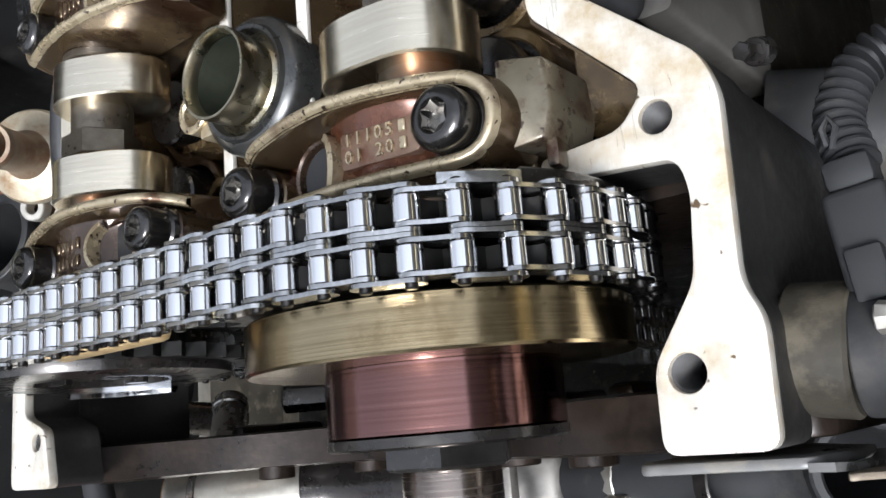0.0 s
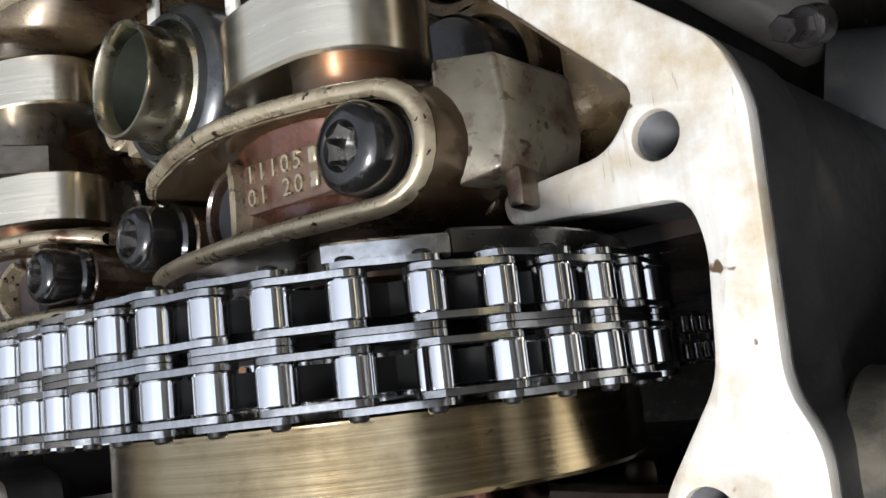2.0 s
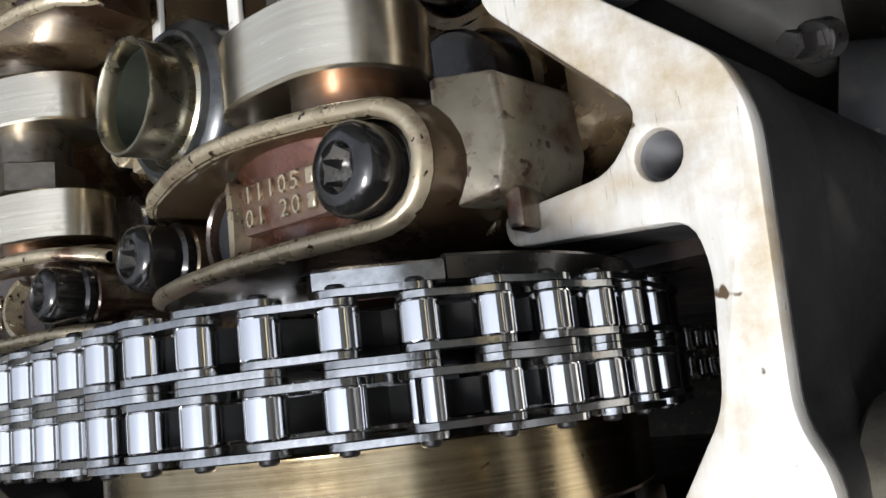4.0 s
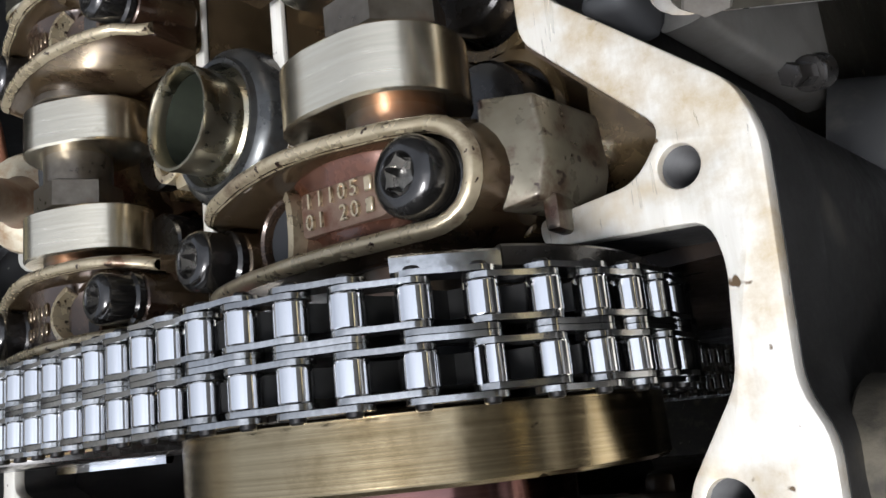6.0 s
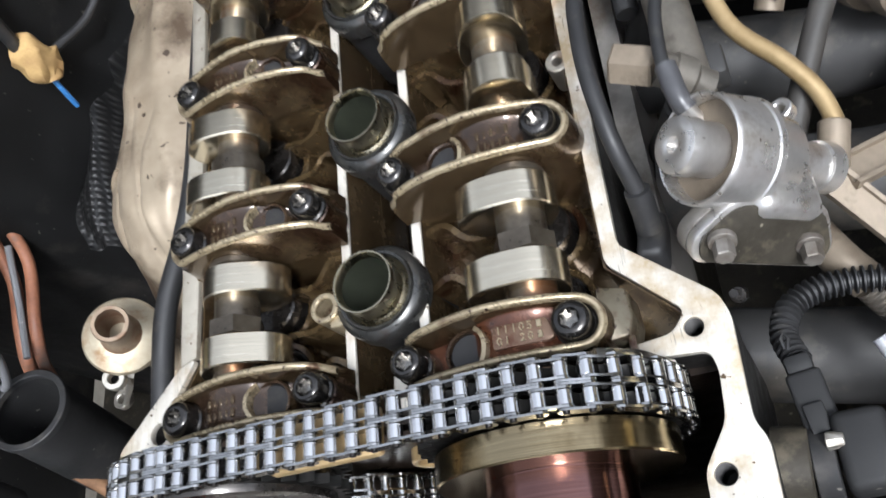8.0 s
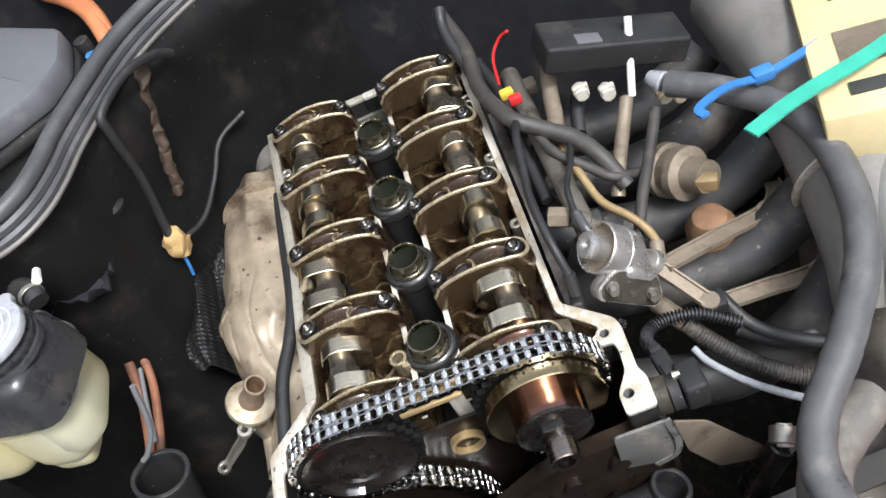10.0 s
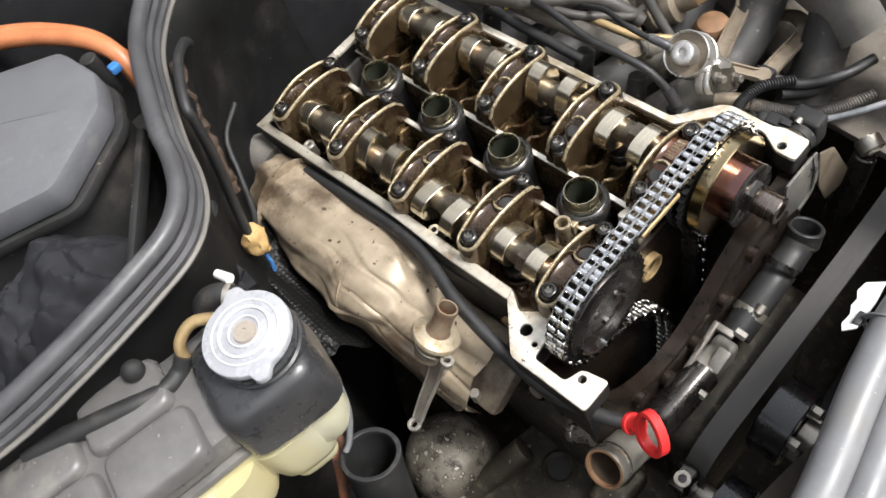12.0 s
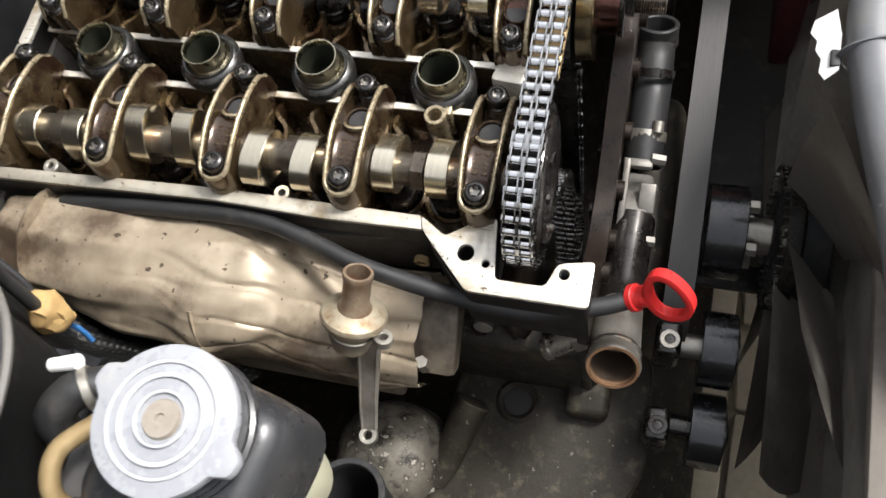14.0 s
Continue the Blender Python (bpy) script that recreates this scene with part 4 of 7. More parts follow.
for x, z in ((-0.118, -0.125), (-0.080, -0.150), (-0.035, -0.150), (0.012, -0.135), (0.058, -0.110), (0.100, -0.098)):
    part("rib", box((0.010, 0.010, 0.055), Matrix.Translation((x, -0.1190, z)), 0.003), COVERMAT, cover)
    part("outer_boss", rod((x + 0.02, -0.1320, z + 0.020), (x + 0.02, -0.1400, z + 0.020), 0.0085, seg=18), COVERMAT, cover)
part("rear_plate", slab([(-0.146, -0.070), (0.157, -0.070), (0.157, -0.0665), (-0.146, -0.0665)], -0.30, -0.0352), COVERMAT, cover)
part("hub_ring", ring((0.003, -0.0690, -0.069), (0.003, -0.0770, -0.069), 0.0155, 0.0120, 36), TAN, cover, "brown round bearing bush")
part("bush_bore", rod((0.003, -0.0690, -0.069), (0.003, -0.0715, -0.069), 0.0119, seg=32), DARKSTEEL, cover)
part("guide_rail", sweep(spline([(0.050, -0.085, -0.062), (0.049, -0.085, -0.11), (0.045, -0.085, -0.17), (0.038, -0.085, -0.25)], 6), [(-0.008, -0.003), (0.008, -0.003), (0.008, 0.003), (-0.008, 0.003)], up=(1, 0, 0)), DARKSTEEL, cover)
part("upper_guide", box((0.052, 0.020, 0.006), Matrix.Translation((0.003, -0.085, 0.0405)), 0.002), TAN, cover, "tan chain guide under the top run")

# ---- engine block and exhaust side ----
block = thing("engine_block", "grimy dark cast iron engine block", "engine block")
side = slab(rounded([(-0.120, 0.37), (0.120, 0.37), (0.120, -0.062), (-0.120, -0.062)], 0.01), -0.60, -0.165)
part("block_body", wobble(side, 0.002, 12), IRON, block)
apron = slab(rounded([(-0.30, 0.010), (-0.145, -0.005), (-0.105, -0.050), (-0.105, -0.185), (-0.215, -0.190), (-0.30, -0.150)], 0.02), -0.34, -0.285, bevel=0.006)
part("mount_casting", apron, IRON, block)
part("casting_dent", ring((-0.173, -0.065, -0.292), (-0.173, -0.065, -0.2815), 0.022, 0.013, 28, 0.004), IRON, block)
# black disc closes the bottom of the dent
part("dent_floor", rod((-0.173, -0.065, -0.292), (-0.173, -0.065, -0.2842), 0.0129, seg=28), RUBBER, block)
part("casting_leg", rod((-0.262, -0.001, -0.292), (-0.185, -0.028, -0.262), 0.013, 0.016, 20), IRON, block)
part("casting_step", box((0.060, 0.040, 0.03), Matrix.Translation((-0.150, -0.130, -0.275)), 0.008, 3), IRON, block)
part("side_casting", box((0.045, 0.17, 0.16), Matrix.Translation((-0.132, -0.055, -0.245)), 0.012, 3), IRON, block)
part("casting_bolt", rod((-0.266, 0.004, -0.30), (-0.266, 0.004, -0.282), 0.009, seg=6), ZINC, block)
for x, y, z in ((-0.145, -0.040, -0.155), (-0.142, -0.075, -0.150), (-0.142, -0.100, -0.150)):
    part("plug_bolt", rod((x + 0.02, y, z - 0.015), (x, y, z), 0.0085, seg=6), DARKSTEEL, block)

for y, z in ((-0.005, -0.059), (0.139, -0.054)):
    part("brass_ring", ring((-0.1225, y, z), (-0.1275, y, z), 0.0062, 0.0036, 28), TAN, block, "small brass ring in the head's side")
part("side_plug", rod((-0.142, -0.048, -0.124), (-0.152, -0.048, -0.122), 0.0080, seg=20), GREYCAST, block)
shield = thing("heat_shield", "dented beige sooty heat shield over the exhaust manifold", "heat shield")
n, m = 96, 120
bm = bmesh.new()
rows = []
for i in range(n + 1):
    t = i / n
    y = 0.352 - 0.362 * t
    cxs = -0.152 - 0.010 * math.sin(t * 2.2)
    low = -0.060 - 0.062 * min(1, t * 2.6)
    wide = 0.030 + 0.016 * min(1, t * 3) + 0.006 * math.exp(-((t - 0.55) / 0.06) ** 2)
    end = min(1.0, math.sqrt(max(0.02, t / 0.06))) if t < 0.06 else 1.0
    row = []
    for j in range(m + 1):
        a = math.pi * (-0.22 + 1.42 * j / m)
        x = cxs + wide * end * math.cos(a) * (1.0 if math.cos(a) > 0 else 1.12 + 0.30 * max(0, min(t, 0.55) - 0.15) - 0.42 * max(0, t - 0.55))
        z = -0.056 - 0.012 * t + (0.040 * end * math.sin(a) if math.sin(a) > 0 else (0.056 - 0.0 * t) * math.sin(a) * min(1, 0.4 + 2 * t))
        k = min(1.0, max(0.0, (t - 0.64) / 0.20))
        p = Vector((x, y, z - 0.048 * k * k * (3 - 2 * k)))
        p += noise.noise_vector(p * 24) * 0.0042 + noise.noise_vector(Vector((p.x * 90, p.y * 30, p.z * 90))) * 0.0013 + noise.noise_vector(Vector((p.x * 55, p.y * 9, p.z * 55))) * 0.0050 
        fold = max(0.0, 1 - 4.5 * abs(math.sin(a * 5.2 + 1.5 * noise.noise(Vector((y * 7, a * 0.8, 2))) + y * 8)))
        p += Vector((-math.cos(a), 0, -math.sin(a))) * fold * 0.0024 * min(1.0, max(0.0, (t - 0.40) * 4))
        row.append(bm.verts.new(p))
    rows.append(row)
for a, b in zip(rows, rows[1:]):
    for j in range(m):
        bm.faces.new((a[j], a[j + 1], b[j + 1], b[j]))
bm.faces.new(rows[0])
part("shell", bm, FOIL, shield, smooth=60)


def shield_ring(y, grow, width, a0=-0.2, a1=1.15, dz=0.0):
    t = (0.352 - y) / 0.362
    cxs = -0.152 - 0.010 * math.sin(t * 2.2)
    wide = 0.030 + 0.016 * min(1, t * 3)
    line = []
    for j in range(22):
        a = math.pi * (a0 + (a1 - a0) * j / 21)
        x = cxs + (wide + grow) * math.cos(a) * (1.0 if math.cos(a) > 0 else 1.12 + 0.30 * max(0, t - 0.15))
        z = -0.056 - 0.012 * t + ((0.040 + grow) * math.sin(a) if math.sin(a) > 0 else 0.056 * math.sin(a) * min(1, 0.4 + 2 * t)) + dz
        line.append(Vector((x, y - 0.010 * j / 21, z)))
    return sweep(line, [(-width / 2, -0.001), (width / 2, -0.001), (width / 2 - 0.0015, 0.0018), (-width / 2 + 0.0015, 0.0018)], up=(0, 1, 0))


part("clamp_band", shield_ring(0.302, 0.0042, 0.013), FOIL, shield, "pale raised band round the shield")
part("pressed_rib", shield_ring(0.150, 0.0012, 0.005, 0.72, 1.02), FOIL, shield)
# skirt and front fold take the copy with shade painted in
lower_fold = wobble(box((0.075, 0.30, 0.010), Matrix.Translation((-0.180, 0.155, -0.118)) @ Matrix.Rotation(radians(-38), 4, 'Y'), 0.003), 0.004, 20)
part("skirt", lower_fold, FOILSHADE, shield)
part("front_fold", wobble(box((0.060, 0.080, 0.020), Matrix.Translation((-0.168, 0.005, -0.105)) @ Matrix.Rotation(radians(-25), 4, 'Y'), 0.006), 0.003, 25), FOILSHADE, shield)
part("shield_bolt", rod((-0.193, -0.012, -0.110), (-0.193, -0.012, -0.094), 0.0055, seg=6), ZINC, shield)
elbow = thing("exhaust_elbow", "pale grey exhaust elbow behind the heat shield", "exhaust pipe")
part("pipe", tube([(-0.135, 0.350, -0.060), (-0.140, 0.385, -0.060), (-0.165, 0.405, -0.085), (-0.180, 0.41, -0.16)], 0.026, 20, 6), GREYCAST, elbow)

valve = thing("air_valve_stub", "rust-rimmed pipe stub on a round zinc flange with its bracket", "pipe fitting")
vm, vn = frame_to((-0.1810, 0.0257, -0.0275), (-0.1610, 0.0195, 0.0020))
part("stub_pipe", lathe(bmesh.new(), vm, [(0.0082, vn), (0.0102, vn), (0.0108, vn - 0.002), (0.0104, vn - 0.005), (0.0098, vn - 0.007), (0.0098, 0.010), (0.0125, 0.0045), (0.0065, 0.004), (0.0080, 0.015)], 36, close=True), material("rust_tinged_zinc", (0.30, 0.235, 0.165), (0.17, 0.115, 0.075), 0.5, 0.4, 70, 0.3, stain=(0.19, 0.10, 0.055), stain_at=0.56, stain_scale=60), valve, "short pipe with a rusty mouth")
part("flange", lathe(bmesh.new(), vm, [(0, 0.005), (0.012, 0.005), (0.0165, 0.0035), (0.0228, 0.0005), (0.0240, -0.002), (0.0236, -0.0045), (0.0185, -0.0105), (0.0150, -0.0150), (0.0140, -0.030), (0, -0.030)], 44), material("yellowed_zinc", (0.44, 0.39, 0.29), (0.31, 0.26, 0.18), 0.5, 0.5, 60, 0.2, stain=(0.22, 0.13, 0.06), stain_at=0.62, stain_scale=40), valve, "round yellowish zinc flange")
part("clip", lathe(bmesh.new(), vm, ring_profile(0.0166, 0.0145, -0.0215, -0.0165), 32, close=True), ZINC, valve)
strap = [Vector((-0.186, 0.014, -0.043)), Vector((-0.200, 0.017, -0.054)), Vector((-0.214, 0.018, -0.070)), Vector((-0.232, 0.018, -0.086)), Vector((-0.248, 0.017, -0.100))]
part("bracket_strap", sweep(spline(strap, 5), [(-0.0085, -0.0015), (0.0085, -0.0015), (0.0085, 0.0012), (0.0068, 0.0030), (0.0055, 0.0012), (-0.0055, 0.0012), (-0.0068, 0.0030), (-0.0085, 0.0012)], scale=lambda t: 1.15 - 0.4 * t), ZINC, valve, "pressed zinc bracket strap")
part("strap_eye", ring((-0.253, 0.017, -0.106), (-0.253, 0.017, -0.100), 0.0070, 0.0034, 24), ZINC, valve)
part("side_eye", ring((-0.196, 0.004, -0.040), (-0.193, 0.003, -0.034), 0.0070, 0.0032, 24), ZINC, valve)
part("support_leg", tube([(-0.190, 0.029, -0.046), (-0.196, 0.032, -0.08), (-0.19, 0.036, -0.16)], 0.011, 14), ZINC, valve)

dome = thing("mount_dome", "dark domed engine mount speckled with corrosion", "engine mount")
part("shell", lathe(bmesh.new(), Matrix.Translation((-0.245, 0.045, -0.29)), [(0, 0.048), (0.018, 0.046), (0.036, 0.038), (0.047, 0.026), (0.052, 0.010), (0.054, -0.03), (0, -0.03)], 40), material("corroded_speckle", (0.24, 0.22, 0.18), (0.085, 0.075, 0.06), 0.5, 0.35, 30, 0.5, stain=(0.030, 0.025, 0.020), stain_at=0.54, stain_scale=75, specks=((0.42, 0.38, 0.32), 0.64, 150)), dome)
part("skirt", lathe(bmesh.new(), Matrix.Translation((-0.245, 0.045, -0.29)), [(0.040, -0.030), (0.058, -0.031), (0.060, -0.036), (0.058, -0.075), (0.04, -0.075)], 40), IRON, dome, "dark grimy lower skirt")

dip = thing("dipstick", "red loop dipstick handle on a black tube along the engine", "dipstick")
part("guide_tube", tube([(-0.128, 0.285, -0.030), (-0.125, 0.20, -0.024), (-0.1245, 0.12, -0.022), (-0.133, 0.075, -0.024), (-0.1465, 0.03, -0.026), (-0.1545, -0.03, -0.036), (-0.157, -0.09, -0.043), (-0.147, -0.135, -0.043), (-0.138, -0.158, -0.043)], 0.0066, 14), RUBBER, dip)
la, lw, ln = Vector((-0.25, -0.968, 0)), Vector((0.407, -0.105, 0.911)), Vector((0.88, -0.227, -0.42))
loop_m = Matrix(((la.x, lw.x, ln.x, -0.1368), (la.y, lw.y, ln.y, -0.1838), (la.z, lw.z, ln.z, -0.0270), (0, 0, 0, 1)))
loop = []
for i in range(28):
    a = 2 * math.pi * i / 28
    loop.append(loop_m @ Vector((0.0150 * math.cos(a) - 0.004 * math.sin(a), 0.0160 * math.sin(a) * (1 - 0.20 * math.cos(a)), 0)))
bm = bmesh.new()
sec = [(-0.0042, -0.0024), (0.0042, -0.0024), (0.0050, 0), (0.0042, 0.0024), (-0.0042, 0.0024), (-0.0050, 0)]
rings = []
for i, p in enumerate(loop):
    d = (loop[(i + 1) % 28] - loop[i - 1]).normalized()
    u = loop_m.to_3x3() @ Vector((0, 0, 1))
    s = d.cross(u).normalized()
    rings.append([bm.verts.new(p + s * b + u * a) for a, b in sec])
for i in range(28):
    a, b = rings[i], rings[(i + 1) % 28]
    for k in range(6):
        bm.faces.new((a[k], a[(k + 1) % 6], b[(k + 1) % 6], b[k]))
part("handle", bm, RED, dip, "bright red plastic loop handle")
part("handle_stem", tube([(-0.1365, -0.158, -0.042), (-0.1360, -0.164, -0.040), (-0.135, -0.170, -0.036)], 0.0078, 16), RED, dip)
part("stem_ring", ring((-0.1362, -0.1595, -0.0435), (-0.1360, -0.1635, -0.0405), 0.0098, 0.0070, 24), RED, dip)

REGZINC = material("wet_grey_zinc", (0.42, 0.40, 0.37), (0.22, 0.205, 0.185), 0.26, 0.85, 60, 0.25, stain=(0.14, 0.09, 0.05), stain_at=0.60, stain_scale=50)
outlet = thing("coolant_outlet", "grey cast coolant pipe with a rust-lined open mouth", "pipe fitting")
om, on = frame_to((-0.120, -0.1500, -0.138), (-0.172, -0.1525, -0.100))
part("pipe", lathe(bmesh.new(), om, [(0.0172, on), (0.0196, on), (0.0206, on - 0.003), (0.0192, on - 0.008), (0.0188, 0.0), (0.019, -0.004), (0.0140, -0.004), (0.0165, on * 0.5)], 40, close=True), ZINC, outlet)
part("mouth_lining", lathe(bmesh.new(), om, [(0.0171, on + 0.0006), (0.0194, on + 0.0006), (0.0194, on - 0.002), (0.0168, on - 0.003), (0.0168, on - 0.006), (0.0172, on - 0.006)], 40, close=True), RUST, outlet, "orange rust lining the mouth")
# inside of the pipe, darker brown than the rusty mouth ring
part("pipe_bore", lathe(bmesh.new(), om, [(0.0163, on - 0.004), (0.0160, on - 0.038), (0, on - 0.040)], 32), material("dark_brown_bore", (0.085, 0.058, 0.036), (0.035, 0.024, 0.016), 0.7, 0.1, 80, 0.5), outlet, "dark brown bore")
part("pipe_bend", tube([(-0.122, -0.1500, -0.137), (-0.098, -0.1495, -0.152), (-0.060, -0.1495, -0.160), (-0.025, -0.150, -0.162)], 0.0185, 20), DARKSTEEL, outlet)
part("nipple", ring((-0.150, -0.120, -0.117), (-0.160, -0.0985, -0.1285), 0.0088, 0.0066, 28), REGZINC, outlet)
part("nipple_bead", ring((-0.1572, -0.1045, -0.1253), (-0.1586, -0.1015, -0.1269), 0.0097, 0.0086, 28), REGZINC, outlet)
part("nipple_bore", rod((-0.150, -0.120, -0.117), (-0.1560, -0.1072, -0.1239), 0.0067, seg=20), DARKSTEEL, outlet)
part("pipe_bead", lathe(bmesh.new(), om, ring_profile(0.0202, 0.0185, on - 0.016, on - 0.012), 40, close=True), REGZINC, outlet)
part("nipple_hex", rod((-0.146, -0.130, -0.112), (-0.150, -0.120, -0.117), 0.0115, seg=6), ZINC, outlet)

# ---- front of the engine: hoses, belt, pulleys and fan ----
thermo = thing("thermostat_housing", "pale cast thermostat housing with bolted flange", "engine part")
part("housing", box((0.062, 0.026, 0.030), Matrix.Translation((-0.012, -0.150, -0.168)) @ Matrix.Rotation(radians(18), 4, 'Y'), 0.006, 3), GREYCAST, thermo)
part("flange_rail", box((0.064, 0.006, 0.007), Matrix.Translation((-0.014, -0.1395, -0.142)) @ Matrix.Rotation(radians(-22), 4, 'Y'), 0.002), GREYCAST, thermo, "bright machined flange edge")
part("flange_arm", box((0.008, 0.024, 0.007), Matrix.Translation((0.013, -0.148, -0.133)), 0.002), GREYCAST, thermo)
part("flange_arm", box((0.008, 0.024, 0.007), Matrix.Translation((-0.043, -0.152, -0.153)), 0.002), GREYCAST, thermo)
part("window", box((0.026, 0.014, 0.008), Matrix.Translation((-0.010, -0.159, -0.150)) @ Matrix.Rotation(radians(-20), 4, 'Y'), 0.002), GREYCAST, thermo)
for x, z in ((0.018, -0.130), (-0.047, -0.152)):
    part("flange_bolt", rod((x, -0.158, z), (x, -0.170, z - 0.002), 0.0048, seg=6), GREYCAST, thermo)
hose = thing("coolant_hose", "black coolant hose stub held by a worm clamp", "hose")
hm = [(0.030, -0.150, -0.170), (0.065, -0.150, -0.160), (0.100, -0.1500, -0.152), (0.127, -0.1490, -0.150), (0.143, -0.1482, -0.143), (0.1500, -0.1480, -0.134)]
part("hose_body", sweep(spline(hm, 6), disc_section(0.0168, 20), cap=False), RUBBER, hose)
part("hose_mouth", ring((0.1445, -0.1482, -0.1480), (0.1536, -0.1480, -0.1300), 0.0184, 0.0140, 36, 0.001), RUBBER, hose)
part("mouth_band", ring((0.1448, -0.1482, -0.1474), (0.1470, -0.1482, -0.1430), 0.0192, 0.0184, 36, 0.0004), IRON, hose, "dusty band round the hose end")
part("clamp", ring((0.052, -0.150, -0.1655), (0.061, -0.150, -0.162), 0.0182, 0.0165, 32), ZINC, hose, "shiny steel worm clamp")
part("clamp_screw", rod((0.052, -0.160, -0.148), (0.062, -0.160, -0.144), 0.005, seg=12), ZINC, hose)
part("second_clamp", ring((0.104, -0.1505, -0.143), (0.111, -0.1505, -0.139), 0.0180, 0.0165, 32), DARKSTEEL, hose)

belt = thing("drive_belt", "worn dark drive belt at the front of the engine", "belt")
bl = [(0.46, -0.1955, -0.095), (0.20, -0.1955, -0.142), (0.0, -0.1955, -0.166), (-0.060, -0.1955, -0.172), (-0.092, -0.1955, -0.186), (-0.104, -0.1955, -0.215), (-0.100, -0.1955, -0.30)]
part("band", sweep(spline(bl, 8), [(-0.0118, -0.0022), (0.0118, -0.0022), (0.0118, 0.0018), (-0.0118, 0.0018)]), BELT, belt)
for i in range(5):
    off = -0.0096 + i * 0.0048
    part("belt_rib", sweep([p + Vector((0, off, -0.0032)) for p in spline(bl, 8)], [(-0.0014, -0.0014), (0.0014, -0.0014), (0.0018, 0.0012), (-0.0018, 0.0012)]), RUBBER, belt)

pulley = thing("fan_pulley", "glossy black pulley and fan hub with bright bolts", "pulley")
part("drum", rod((0.0, -0.212, -0.222), (0.0, -0.246, -0.222), 0.043, seg=56, bevel=0.06), material("gloss_black", (0.020, 0.020, 0.022), (0.014, 0.014, 0.015), 0.22, 0.3, 60, 0.06, coat=0.5), pulley)
GLOSS = bpy.data.materials["gloss_black"]
part("hub", rod((0.0, -0.246, -0.222), (0.0, -0.270, -0.222), 0.016, seg=32), ZINC, pulley)
for i in range(4):
    a = radians(90 * i + 50)
    x, z = 0.0 + 0.028 * math.cos(a), -0.222 + 0.028 * math.sin(a)
    part("pulley_bolt", rod((x, -0.246, z), (x, -0.256, z), 0.0065, seg=6), ZINC, pulley)
for x, z, r, lab in ((-0.106, -0.241, 0.034, "upper"), (-0.172, -0.276, 0.034, "lower")):
    idler = thing("idler_pulley", "smooth black idler pulley on its bracket", "pulley", "idler pulleys")
    part("wheel", rod((x, -0.221, z), (x, -0.250, z), r, seg=48, bevel=0.05), GLOSS, idler)
    part("axle", rod((x, -0.185, z), (x, -0.255, z), 0.011, seg=20), ZINC if lab == "upper" else DARKSTEEL, idler)
    part("arm", box((0.030, 0.022, 0.050), Matrix.Translation((x - 0.010, -0.192, z + 0.028)), 0.005, 3), DARKSTEEL, idler)
    part("arm_bolt", ring((x - 0.012, -0.193, z + 0.046), (x - 0.012, -0.193, z + 0.0545), 0.0085, 0.004, 24), ZINC if lab == "upper" else DARKSTEEL, idler)
    part("wheel_cap", ring((x, -0.2495, z), (x, -0.2525, z), r * 0.62, 0.012, 32), DARKSTEEL, idler)
part("crank_case_front", box((0.22, 0.050, 0.24), Matrix.Translation((0.02, -0.160, -0.32)), 0.02, 3), IRON, block)

FANMAT = material("dusty_fan_plastic", (0.34, 0.315, 0.28), (0.20, 0.185, 0.16), 0.5, 0.0, 26, 0.3, stain=(0.15, 0.13, 0.105), stain_at=0.62, stain_scale=12)
fan = thing("cooling_fan", "dark dusty plastic cooling fan", "fan", at=(0.0, -0.296, -0.222))
part("hub", rod((0, 0.008, 0), (0, -0.016, 0), 0.060, seg=40), PLASTIC, fan)
part("coupling", rod((0, 0.022, 0), (0, 0.009, 0), 0.066, seg=56), DARKSTEEL, fan, "dark finned viscous coupling")
for i in range(48):
    a = 2 * math.pi * i / 48
    part("fin", box((0.004, 0.007, 0.0022), Matrix.Rotation(-a, 4, 'Y') @ Matrix.Translation((0.064, 0.0235, 0)), 0.0006, 1), DARKSTEEL, fan)
for i in range(9):
    a0 = 2 * math.pi * i / 9 + 0.25
    bm = bmesh.new()
    rows = []
    for k in range(7):
        r = 0.055 + 0.165 * k / 6
        w = 0.060 + 0.060 * k / 6
        row = []
        for j in range(5):
            u = j / 4 - 0.5
            a = a0 + u * w / r + 0.18 * k / 6
            row.append(bm.verts.new((r * math.cos(a), -u * 0.052, r * math.sin(a))))
        rows.append(row)
    for a, b in zip(rows, rows[1:]):
        for j in range(4):
            bm.faces.new((a[j], a[j + 1], b[j + 1], b[j]))
    bmesh.ops.solidify(bm, geom=bm.faces[:], thickness=0.0025)
    part("blade", bm, FANMAT, fan, "", 60)
shroud = thing("fan_shroud", "dusty grey plastic shroud in front of the fan", "fan shroud")
part("panel", wobble(box((0.62, 0.008, 0.34), Matrix.Translation((0.02, -0.340, -0.26)), 0.003), 0.001, 20), FANMAT, shroud)
sp = [(-0.50, -0.322), (0.062, -0.322), (0.055, -0.328), (-0.004, -0.360), (-0.080, -0.404), (-0.30, -0.52), (-0.50, -0.60)]
part("top_panel", slab(rounded(sp, 0.012), -0.095, -0.083, bevel=0.003), material("dusty_beige_plastic", (0.24, 0.215, 0.185), (0.16, 0.14, 0.12), 0.6, 0.0, 16, 0.25, stain=(0.10, 0.085, 0.07), stain_at=0.6, stain_scale=8), shroud)
# added black sheet hides the ground so the gap by the fan stays dark
part("dark_sheet", wobble(slab(rounded([(0.035, -0.362), (0.60, -0.362), (0.60, -0.212), (0.035, -0.212)], 0.02), -0.472, -0.462, bevel=0.003), 0.002, 20), RUBBER, shroud, "black sheet added to darken the gap beside the fan")
